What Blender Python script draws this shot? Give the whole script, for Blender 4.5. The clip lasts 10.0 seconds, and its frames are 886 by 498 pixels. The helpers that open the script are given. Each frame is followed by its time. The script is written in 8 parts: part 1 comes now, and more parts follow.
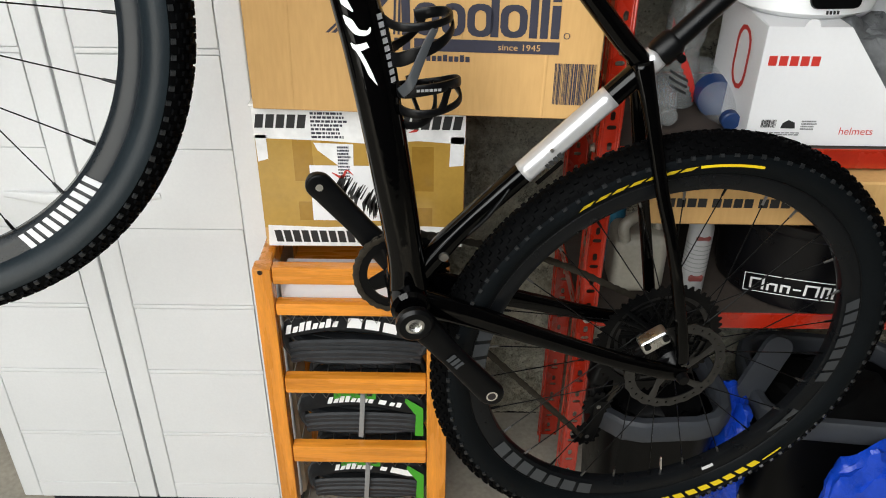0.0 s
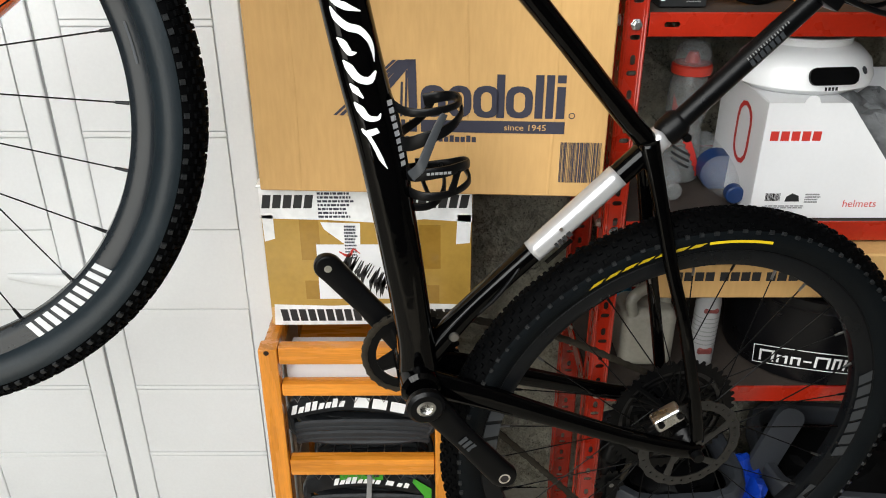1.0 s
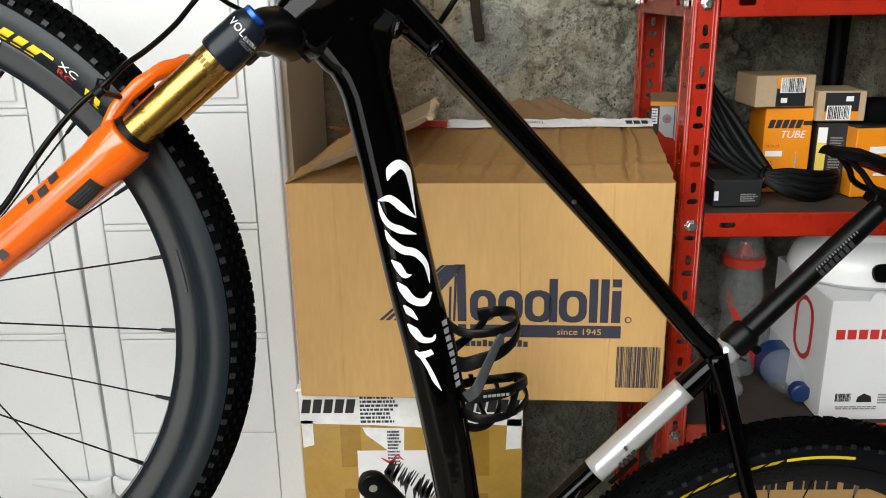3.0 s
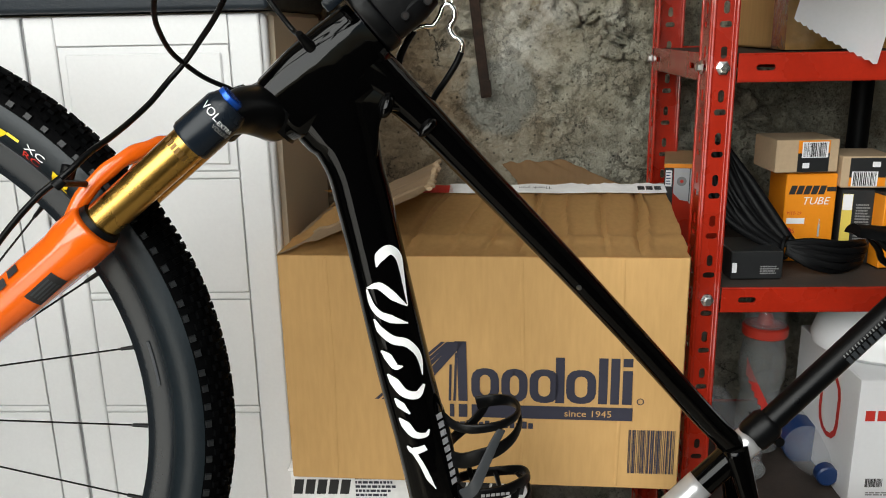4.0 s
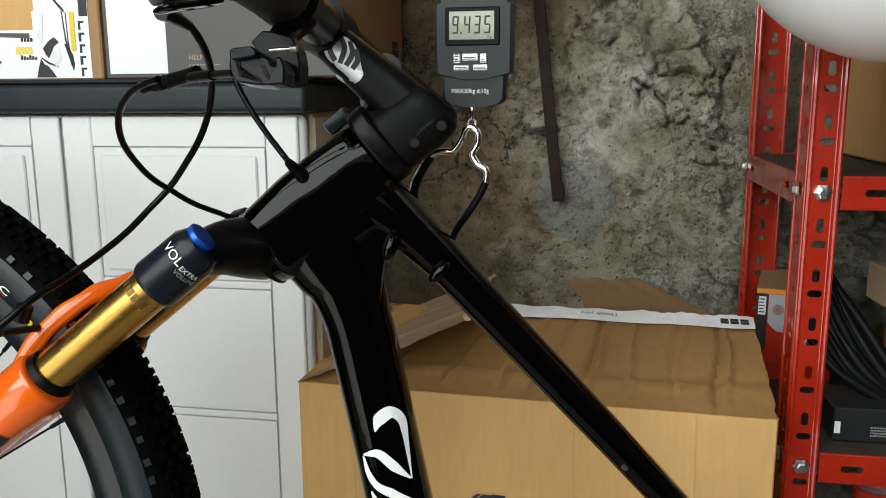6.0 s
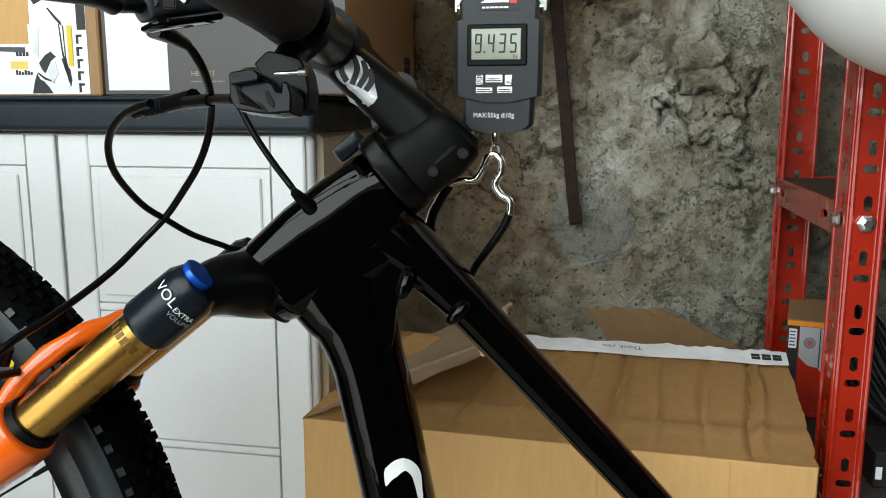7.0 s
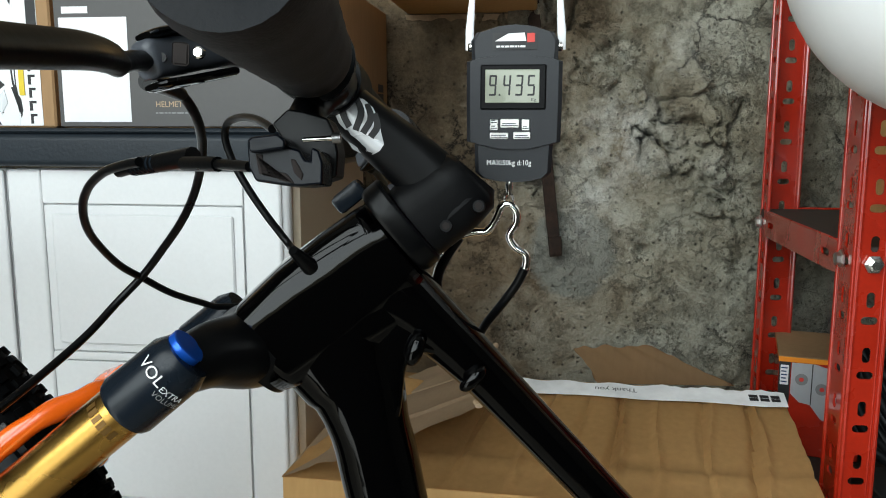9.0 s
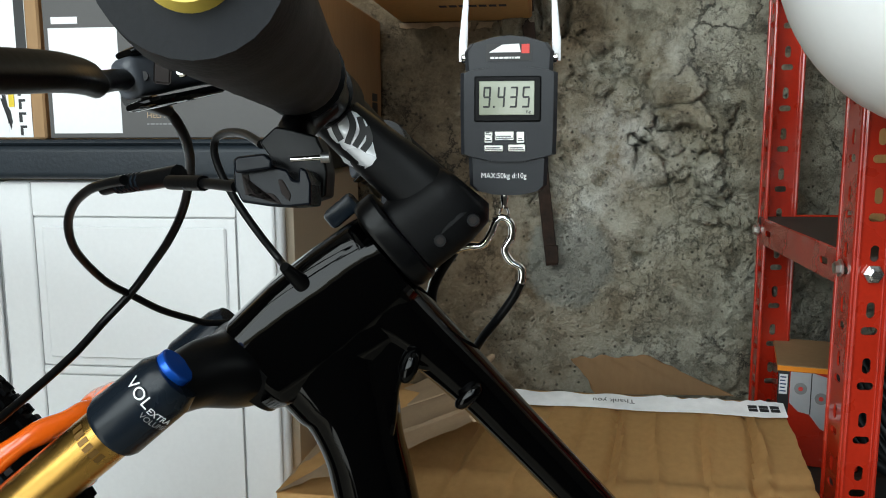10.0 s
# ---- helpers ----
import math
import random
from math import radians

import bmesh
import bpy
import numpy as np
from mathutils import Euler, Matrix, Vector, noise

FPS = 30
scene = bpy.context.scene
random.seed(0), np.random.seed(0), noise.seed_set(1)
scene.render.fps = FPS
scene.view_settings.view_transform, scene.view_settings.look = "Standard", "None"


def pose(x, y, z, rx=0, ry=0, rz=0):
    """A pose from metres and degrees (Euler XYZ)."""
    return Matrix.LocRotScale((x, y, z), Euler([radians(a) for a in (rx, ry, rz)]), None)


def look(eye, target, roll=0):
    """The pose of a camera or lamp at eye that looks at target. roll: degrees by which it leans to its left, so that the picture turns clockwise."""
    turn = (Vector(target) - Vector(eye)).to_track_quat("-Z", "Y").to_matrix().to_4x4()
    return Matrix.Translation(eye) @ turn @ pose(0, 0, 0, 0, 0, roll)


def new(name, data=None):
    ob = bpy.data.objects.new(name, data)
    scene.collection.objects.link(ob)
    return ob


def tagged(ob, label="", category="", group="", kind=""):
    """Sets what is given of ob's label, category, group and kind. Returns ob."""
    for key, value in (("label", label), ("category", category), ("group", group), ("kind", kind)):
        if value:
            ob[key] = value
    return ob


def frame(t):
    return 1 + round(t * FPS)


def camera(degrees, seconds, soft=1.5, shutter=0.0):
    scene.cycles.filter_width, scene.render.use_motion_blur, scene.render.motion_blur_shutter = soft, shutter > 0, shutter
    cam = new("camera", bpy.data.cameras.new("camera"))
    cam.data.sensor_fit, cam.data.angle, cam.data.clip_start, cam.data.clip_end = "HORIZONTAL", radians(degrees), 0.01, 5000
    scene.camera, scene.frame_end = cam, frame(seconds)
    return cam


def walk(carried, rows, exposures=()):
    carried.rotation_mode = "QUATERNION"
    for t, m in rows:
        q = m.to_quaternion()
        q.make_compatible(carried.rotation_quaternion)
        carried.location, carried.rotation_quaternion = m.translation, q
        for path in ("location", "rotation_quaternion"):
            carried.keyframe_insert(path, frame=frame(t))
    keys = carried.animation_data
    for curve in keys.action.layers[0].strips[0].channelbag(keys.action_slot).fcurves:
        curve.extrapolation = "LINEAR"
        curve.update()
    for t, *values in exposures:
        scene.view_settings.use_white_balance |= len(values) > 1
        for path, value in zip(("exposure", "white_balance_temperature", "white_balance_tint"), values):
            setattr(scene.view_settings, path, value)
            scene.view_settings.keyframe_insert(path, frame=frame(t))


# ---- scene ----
cam = camera(57.0, 10.0, soft=1.0)
METRES, EYE, TILT, LEAN, TURN = 0.575, 1.44, 0.0, 0.0, 0.0
ROWS = [
    (0.0, 0.0, 0.0, 0.0, 0.38, -31.84, -0.61),
    (0.5, -0.0056, -0.0044, 0.0122, 0.41, -29.87, -0.5),
    (1.0, -0.0316, 0.0248, 0.0274, -0.28, -27.34, -0.04),
    (1.5, -0.077, 0.0621, 0.0651, -1.37, -24.37, 1.03),
    (2.0, -0.1186, 0.0673, 0.0949, -1.95, -21.85, 1.65),
    (2.5, -0.1202, 0.0912, 0.1134, -0.82, -19.49, 1.47),
    (2.7, -0.1134, 0.1179, 0.1189, -0.04, -18.41, 1.22),
    (3.8, -0.0625, 0.2662, 0.1839, 2.18, -15.78, 1.0),
    (4.0, -0.0583, 0.2882, 0.1953, 2.26, -15.18, 1.09),
    (4.5, -0.0511, 0.3356, 0.2165, 2.79, -13.74, 1.36),
    (5.0, -0.0349, 0.3899, 0.237, 4.65, -12.28, 1.3),
    (5.5, 0.0188, 0.4651, 0.259, 7.6, -11.22, 0.8),
    (5.7, 0.0545, 0.4922, 0.2642, 8.88, -10.86, 0.6),
    (6.8, 0.0585, 0.6134, 0.2803, 11.9, -10.14, -0.03),
    (7.0, 0.023, 0.6218, 0.2832, 10.81, -9.71, -0.04),
    (7.5, -0.0478, 0.6592, 0.2873, 8.64, -9.37, -0.3),
    (8.0, -0.0667, 0.6749, 0.3033, 7.49, -9.12, -0.28),
    (8.5, -0.0629, 0.6865, 0.3119, 7.24, -8.95, -0.2),
    (9.0, -0.0625, 0.7007, 0.3187, 7.08, -8.77, -0.08),
    (9.5, -0.0641, 0.7089, 0.3224, 6.93, -8.58, 0.06),
    (10.0, -0.0623, 0.7178, 0.3263, 6.78, -8.4, 0.21),
]
walk(cam, [(t, pose(0, 0, EYE, TILT, LEAN, TURN) @ pose(METRES * x, METRES * y, METRES * z, 90 + pitch, roll, yaw)) for t, x, y, z, yaw, pitch, roll in ROWS], exposures=[(0.0, 0.07, 6600, 7), (1.0, 0.08, 6600, 7), (2.5, -0.11, 6620, 6), (3.8, -0.30, 6680, 6), (5.0, -0.54, 6700, 6), (5.7, -0.55, 6600, 4), (7.0, -0.46, 6280, 1), (10.0, -0.47, 6160, 1)])

import collections
# ---- light ----
world = bpy.data.worlds.new("sky")
scene.world = world
world.use_nodes = True
wn = world.node_tree.nodes
sky = wn.new("ShaderNodeTexSky")
sky.sky_type = "NISHITA"
sky.sun_disc = False
sky.sun_elevation = radians(48)
sky.sun_rotation = radians(215)
world.node_tree.links.new(sky.outputs[0], wn["Background"].inputs[0])
wn["Background"].inputs[1].default_value = 0.12

sun_data = bpy.data.lights.new("sun", "SUN")
sun_data.energy, sun_data.angle, sun_data.color = 4.5, radians(0.6), (1.0, 0.95, 0.88)
sun = new("sun", sun_data)
sun.matrix_world = look((-4, -8, 9), (-1.2, -6, 0))

# daylight that enters by the wide high window behind the viewer
window_data = bpy.data.lights.new("window_daylight", "AREA")
window_data.shape, window_data.size, window_data.size_y = "RECTANGLE", 2.2, 1.7
window_data.energy, window_data.color = 95.0, (0.985, 0.99, 0.985)
window_light = new("window_daylight", window_data)
window_light.matrix_world = look((-0.66, -0.75, 2.36), (0.15, 1.35, 1.05))

# low fill lamp added behind the viewer to lift the lower cabinet doors and cartons
low_fill_data = bpy.data.lights.new("low_fill_lamp", "AREA")
low_fill_data.shape, low_fill_data.size, low_fill_data.size_y = "RECTANGLE", 1.05, 1.45
low_fill_data.energy, low_fill_data.color = 12.5, (1.0, 0.97, 0.92)
low_fill_light = new("low_fill_lamp", low_fill_data)
low_fill_light.matrix_world = look((-1.30, -0.87, 0.72), (-0.1, 1.2, 0.75))


# ---- materials ----
def base_mat(name):
    m = bpy.data.materials.new(name)
    m.use_nodes = True
    return m, m.node_tree.nodes, m.node_tree.links, m.node_tree.nodes["Principled BSDF"]


def stain(name, col, rough=0.5, metal=0.0, var=0.15, scale=9.0, fine=160.0, bump=0.05, coat=0.0, stretch=(1, 1, 1), rough_var=0.12, depth=0.002, tint=None, specular=0.5):
    """A painted or moulded surface: two scales of tone, uneven gloss and fine relief."""
    m, n, l, b = base_mat(name)
    tc = n.new("ShaderNodeTexCoord")
    mp = n.new("ShaderNodeMapping")
    mp.inputs["Scale"].default_value = stretch
    l.new(tc.outputs["Object"], mp.inputs[0])
    big, small = n.new("ShaderNodeTexNoise"), n.new("ShaderNodeTexNoise")
    for t, s, d in ((big, scale, 5), (small, fine, 3)):
        t.inputs["Scale"].default_value, t.inputs["Detail"].default_value = s, d
        l.new(mp.outputs[0], t.inputs["Vector"])
    add = n.new("ShaderNodeMath")
    add.operation = "MULTIPLY_ADD"
    add.inputs[1].default_value = 0.45
    l.new(small.outputs[0], add.inputs[0])
    l.new(big.outputs[0], add.inputs[2])
    ramp = n.new("ShaderNodeMapRange")
    ramp.inputs["From Min"].default_value, ramp.inputs["From Max"].default_value = 0.45, 1.0
    l.new(add.outputs[0], ramp.inputs["Value"])
    mix = n.new("ShaderNodeMix")
    mix.data_type = "RGBA"
    dark = [c * (1 - var) for c in col]
    light = [min(1.0, c * (1 + var)) for c in (tint or col)]
    mix.inputs["A"].default_value, mix.inputs["B"].default_value = (*dark, 1), (*light, 1)
    l.new(ramp.outputs[0], mix.inputs["Factor"])
    l.new(mix.outputs["Result"], b.inputs["Base Color"])
    rr = n.new("ShaderNodeMapRange")
    rr.inputs["To Min"].default_value, rr.inputs["To Max"].default_value = max(0.02, rough - rough_var), min(1.0, rough + rough_var)
    l.new(big.outputs[0], rr.inputs["Value"])
    l.new(rr.outputs[0], b.inputs["Roughness"])
    b.inputs["Metallic"].default_value = metal
    b.inputs["Coat Weight"].default_value = coat
    b.inputs["Coat Roughness"].default_value = 0.04
    b.inputs["Specular IOR Level"].default_value = specular
    if bump:
        bp = n.new("ShaderNodeBump")
        bp.inputs["Strength"].default_value, bp.inputs["Distance"].default_value = bump, depth
        l.new(small.outputs[0], bp.inputs["Height"])
        l.new(bp.outputs[0], b.inputs["Normal"])
    return m


def glassy(name, col, rough=0.08, alpha=0.35):
    m, n, l, b = base_mat(name)
    b.inputs["Base Color"].default_value = (*col, 1)
    b.inputs["Roughness"].default_value = rough
    b.inputs["Specular IOR Level"].default_value = 0.7
    b.inputs["Alpha"].default_value = alpha
    return m


def concrete(name):
    m, n, l, b = base_mat(name)
    tc = n.new("ShaderNodeTexCoord")
    tones = []
    for s, d, r in ((3.0, 6, 0.6), (26, 10, 0.75), (150, 6, 0.7)):
        t = n.new("ShaderNodeTexNoise")
        t.inputs["Scale"].default_value, t.inputs["Detail"].default_value, t.inputs["Roughness"].default_value = s, d, r
        l.new(tc.outputs["Object"], t.inputs["Vector"])
        tones.append(t)
    ramp = n.new("ShaderNodeValToRGB")
    e = ramp.color_ramp.elements
    e[0].position, e[0].color = 0.36, (0.21, 0.182, 0.128, 1)
    e[1].position, e[1].color = 0.66, (0.83, 0.815, 0.70, 1)
    mid = e.new(0.5)
    mid.color = (0.525, 0.505, 0.40, 1)
    sm = n.new("ShaderNodeMath")
    sm.operation = "MULTIPLY_ADD"
    sm.inputs[1].default_value = 0.38
    l.new(tones[1].outputs[0], sm.inputs[0])
    hf = n.new("ShaderNodeMath")
    hf.operation = "MULTIPLY"
    hf.inputs[1].default_value = 0.44
    l.new(tones[0].outputs[0], hf.inputs[0])
    sp = n.new("ShaderNodeMath")
    sp.operation = "MULTIPLY_ADD"
    sp.inputs[1].default_value = 0.18
    l.new(tones[2].outputs[0], sp.inputs[0])
    l.new(hf.outputs[0], sp.inputs[2])
    l.new(sp.outputs[0], sm.inputs[2])
    l.new(sm.outputs[0], ramp.inputs[0])
    # pits and pale lime blooms
    vor = n.new("ShaderNodeTexVoronoi")
    vor.inputs["Scale"].default_value = 85
    l.new(tc.outputs["Object"], vor.inputs["Vector"])
    pit = n.new("ShaderNodeMapRange")
    pit.inputs["From Min"].default_value, pit.inputs["From Max"].default_value = 0.05, 0.22
    pit.inputs["To Min"].default_value, pit.inputs["To Max"].default_value = 0.35, 1.0
    l.new(vor.outputs["Distance"], pit.inputs["Value"])
    gate = n.new("ShaderNodeMapRange")
    gate.inputs["From Min"].default_value, gate.inputs["From Max"].default_value = 0.50, 0.60
    l.new(tones[1].outputs[0], gate.inputs["Value"])
    pm = n.new("ShaderNodeMath")
    pm.operation = "MAXIMUM"
    l.new(pit.outputs[0], pm.inputs[0])
    l.new(gate.outputs[0], pm.inputs[1])
    # branching cracks at two sizes, only where the skin has broken, with painted shade
    warp = n.new("ShaderNodeMix")
    warp.data_type, warp.blend_type = "RGBA", "LINEAR_LIGHT"
    warp.inputs["Factor"].default_value = 0.030
    l.new(tc.outputs["Object"], warp.inputs["A"])
    l.new(tones[1].outputs["Color"], warp.inputs["B"])
    for scale, w0, w1, low, g0, g1 in ((17, 0.006, 0.030, 0.22, 0.56, 0.62), (44, 0.006, 0.035, 0.5, 0.56, 0.62), (120, 0.01, 0.05, 0.75, 0.52, 0.60)):
        ve = n.new("ShaderNodeTexVoronoi")
        ve.feature = "DISTANCE_TO_EDGE"
        ve.inputs["Scale"].default_value = scale
        l.new(warp.outputs["Result"], ve.inputs["Vector"])
        ln = n.new("ShaderNodeMapRange")
        ln.inputs["From Min"].default_value, ln.inputs["From Max"].default_value = w0, w1
        ln.inputs["To Min"].default_value = low
        l.new(ve.outputs["Distance"], ln.inputs["Value"])
        zn = n.new("ShaderNodeTexNoise")
        zn.inputs["Scale"].default_value, zn.inputs["Detail"].default_value = scale * 0.28, 4
        l.new(tc.outputs["Object"], zn.inputs["Vector"])
        zg = n.new("ShaderNodeMapRange")
        zg.inputs["From Min"].default_value, zg.inputs["From Max"].default_value = g1, g0
        l.new(zn.outputs[0], zg.inputs["Value"])
        mx = n.new("ShaderNodeMath")
        mx.operation = "MAXIMUM"
        l.new(ln.outputs[0], mx.inputs[0])
        l.new(zg.outputs[0], mx.inputs[1])
        mn = n.new("ShaderNodeMath")
        mn.operation = "MULTIPLY"
        l.new(pm.outputs[0], mn.inputs[0])
        l.new(mx.outputs[0], mn.inputs[1])
        pm = mn
    mul = n.new("ShaderNodeMix")
    mul.data_type, mul.blend_type = "RGBA", "MULTIPLY"
    mul.inputs["Factor"].default_value = 1.0
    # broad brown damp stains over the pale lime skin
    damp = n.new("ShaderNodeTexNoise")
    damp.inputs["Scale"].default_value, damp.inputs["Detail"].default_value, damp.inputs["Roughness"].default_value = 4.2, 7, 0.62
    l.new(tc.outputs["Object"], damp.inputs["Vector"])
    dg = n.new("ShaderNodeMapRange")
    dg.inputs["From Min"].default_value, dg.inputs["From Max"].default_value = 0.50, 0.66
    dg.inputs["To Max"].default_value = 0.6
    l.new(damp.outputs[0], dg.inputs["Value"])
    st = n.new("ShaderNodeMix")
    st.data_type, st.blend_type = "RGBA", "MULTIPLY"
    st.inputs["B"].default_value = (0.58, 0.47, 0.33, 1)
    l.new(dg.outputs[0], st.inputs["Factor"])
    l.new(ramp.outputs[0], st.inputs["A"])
    # rusty-brown stain and painted cabinet shade with one ragged edge beside the cabinet
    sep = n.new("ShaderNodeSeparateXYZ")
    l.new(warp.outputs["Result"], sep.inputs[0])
    stain_shade = n.new("ShaderNodeMath")
    stain_shade.operation = "MULTIPLY_ADD"
    stain_shade.inputs[1].default_value = -0.55
    l.new(damp.outputs[0], stain_shade.inputs[0])
    l.new(sep.outputs["X"], stain_shade.inputs[2])
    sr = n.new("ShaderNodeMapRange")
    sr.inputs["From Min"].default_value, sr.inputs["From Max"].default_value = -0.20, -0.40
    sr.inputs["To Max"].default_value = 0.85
    l.new(stain_shade.outputs[0], sr.inputs["Value"])
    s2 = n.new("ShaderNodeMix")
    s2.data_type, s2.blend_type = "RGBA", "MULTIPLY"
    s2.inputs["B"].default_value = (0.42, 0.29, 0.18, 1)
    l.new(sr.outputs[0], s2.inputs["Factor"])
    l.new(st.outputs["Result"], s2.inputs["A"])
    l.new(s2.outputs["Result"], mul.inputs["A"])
    l.new(pm.outputs[0], mul.inputs["B"])
    # a hand-smoothed dab of grey cement with a feathered edge
    dab = n.new("ShaderNodeVectorMath")
    dab.operation = "DISTANCE"
    dab.inputs[1].default_value = (0.004, 1.568, 1.437)
    l.new(warp.outputs["Result"], dab.inputs[0])
    dm = n.new("ShaderNodeMapRange")
    dm.inputs["From Min"].default_value, dm.inputs["From Max"].default_value = 0.056, 0.070
    dm.inputs["To Min"].default_value, dm.inputs["To Max"].default_value = 0.92, 0.0
    l.new(dab.outputs["Value"], dm.inputs["Value"])
    cem = n.new("ShaderNodeMix")
    cem.data_type = "RGBA"
    cem.inputs["B"].default_value = (0.36, 0.36, 0.31, 1)
    l.new(dm.outputs[0], cem.inputs["Factor"])
    l.new(mul.outputs["Result"], cem.inputs["A"])
    # pale lime blooms with ragged edges
    top = cem
    for at_, r0, r1, amount in (((0.082, 1.560, 1.605), 0.015, 0.085, 0.90), ((0.035, 1.560, 1.520), 0.010, 0.070, 0.65), ((0.150, 1.560, 1.720), 0.010, 0.055, 0.35)):
        dist = n.new("ShaderNodeVectorMath")
        dist.operation = "DISTANCE"
        dist.inputs[1].default_value = at_
        l.new(warp.outputs["Result"], dist.inputs[0])
        near = n.new("ShaderNodeMapRange")
        near.inputs["From Min"].default_value, near.inputs["From Max"].default_value = r0, r1
        near.inputs["To Min"].default_value, near.inputs["To Max"].default_value = amount, 0.0
        l.new(dist.outputs["Value"], near.inputs["Value"])
        rag = n.new("ShaderNodeMapRange")
        rag.inputs["From Min"].default_value, rag.inputs["From Max"].default_value = 0.38, 0.60
        l.new(tones[1].outputs[0], rag.inputs["Value"])
        fac = n.new("ShaderNodeMath")
        fac.operation = "MULTIPLY"
        l.new(near.outputs[0], fac.inputs[0])
        l.new(rag.outputs[0], fac.inputs[1])
        lime = n.new("ShaderNodeMix")
        lime.data_type = "RGBA"
        lime.inputs["B"].default_value = (0.90, 0.89, 0.83, 1)
        l.new(fac.outputs[0], lime.inputs["Factor"])
        l.new(top.outputs["Result"], lime.inputs["A"])
        top = lime
    l.new(top.outputs["Result"], b.inputs["Base Color"])
    b.inputs["Roughness"].default_value = 0.92
    bp = n.new("ShaderNodeBump")
    bp.inputs["Strength"].default_value, bp.inputs["Distance"].default_value = 1.0, 0.012
    hs = n.new("ShaderNodeMath")
    hs.operation = "ADD"
    l.new(tones[1].outputs[0], hs.inputs[0])
    l.new(tones[2].outputs[0], hs.inputs[1])
    hm = n.new("ShaderNodeMath")
    hm.operation = "MULTIPLY"
    l.new(hs.outputs[0], hm.inputs[0])
    l.new(pm.outputs[0], hm.inputs[1])
    l.new(hm.outputs[0], bp.inputs["Height"])
    l.new(bp.outputs[0], b.inputs["Normal"])
    return m


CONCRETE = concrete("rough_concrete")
FLOOR = stain("concrete_floor", (0.365, 0.338, 0.284), 0.85, var=0.35, scale=5, fine=90, bump=0.4)
CEILING = stain("unseen_ceiling_tone", (0.44, 0.43, 0.41), 0.9, var=0.1, scale=3, fine=60, bump=0.2)
COG = stain("dark_cog_steel", (0.075, 0.075, 0.078), 0.36, 1.0, var=0.3, scale=70, bump=0.03)
# tread rubber again, made paler for the glint on the shoulder knobs
LIT_KNOB = stain("lit_rubber_knobs", (0.0105, 0.0115, 0.0125), 0.42, specular=0.42, var=0.3, scale=30, fine=300, bump=0.1)
REMOTE_BLACK = stain("blue_black_moulding", (0.0035, 0.0045, 0.0070), 0.22, specular=0.15, var=0.15, scale=30, fine=300, bump=0.02)
ROTOR = stain("dull_rotor_steel", (0.10, 0.10, 0.102), 0.38, 1.0, var=0.15, scale=60, bump=0.04)
CROWN_BLUE = stain("blue_black_anodised", (0.006, 0.009, 0.0135), 0.24, specular=0.22, var=0.15, scale=30, fine=300, bump=0.03)
BOUNCE_GROUND = stain("pale_bounce_ground", (0.54, 0.525, 0.49), 0.9, var=0.15, scale=2, fine=60, bump=0.2)
# for walls out of view, dark so that glossy black reflects little
DARK_WALL = stain("unseen_dark_wall", (0.10, 0.092, 0.08), 0.9, var=0.12, scale=3, fine=60, bump=0.2)
WHITE_RESIN = stain("white_resin", (0.66, 0.665, 0.67), 0.42, var=0.05, scale=4, fine=220, bump=0.05)
TAUPE_RESIN = stain("taupe_resin", (0.60, 0.52, 0.40), 0.5, var=0.06, scale=5, fine=240, bump=0.06)
SLATE_RESIN = stain("slate_resin", (0.014, 0.019, 0.025), 0.42, specular=0.25, var=0.2, scale=20, fine=300, bump=0.15)
GREY_RESIN = stain("grey_resin", (0.045, 0.050, 0.060), 0.5, var=0.12, scale=14, fine=260, bump=0.08)
CARD = stain("cardboard", (0.560, 0.326, 0.114), 0.78, var=0.11, scale=4, fine=150, bump=0.06, stretch=(1, 1, 0.16), tint=(0.595, 0.358, 0.138))
CARD_DARK = stain("brown_cardboard", (0.33, 0.20, 0.095), 0.82, var=0.16, scale=7, fine=150, bump=0.12, stretch=(1, 1, 0.2))
CARD_PALE = stain("pale_cardboard", (0.46, 0.335, 0.21), 0.85, var=0.12, scale=10, fine=200, bump=0.1)
CARD_EDGE = stain("torn_cardboard_edge", (0.52, 0.38, 0.24), 0.9, var=0.25, scale=60, fine=300, bump=0.3)
TAPE_DARK = stain("dark_packing_tape", (0.21, 0.115, 0.03), 0.14, var=0.3, scale=22, fine=90, bump=0.35, coat=0.7, depth=0.004)
TAPE = stain("brown_packing_tape", (0.43, 0.26, 0.055), 0.16, var=0.12, scale=18, fine=120, bump=0.12, coat=0.4)
CLEAR_TAPE = stain("white_packing_tape", (0.82, 0.82, 0.82), 0.2, var=0.14, scale=30, fine=90, bump=0.25, coat=0.5, depth=0.003)
PAPER = stain("white_paper", (0.80, 0.80, 0.82), 0.7, var=0.04, scale=8, fine=200, bump=0.05)
RED_STEEL = stain("red_powder_coat", (0.385, 0.018, 0.0055), 0.28, var=0.18, scale=12, fine=260, bump=0.04, coat=0.8)
# near-black for flat plates that stand for the shade inside holes and recesses
SLOT = stain("slot_shadow", (0.012, 0.008, 0.007), 0.9, var=0.1, bump=0)
ZINC = stain("zinc_plated", (0.72, 0.72, 0.70), 0.3, 1.0, var=0.1, scale=60, bump=0.04)
CHROME = stain("chrome", (0.85, 0.84, 0.82), 0.10, 1.0, var=0.05, scale=40, bump=0, rough_var=0.05)
STEEL = stain("brushed_steel", (0.30, 0.30, 0.30), 0.35, 1.0, var=0.15, scale=60, bump=0.04)
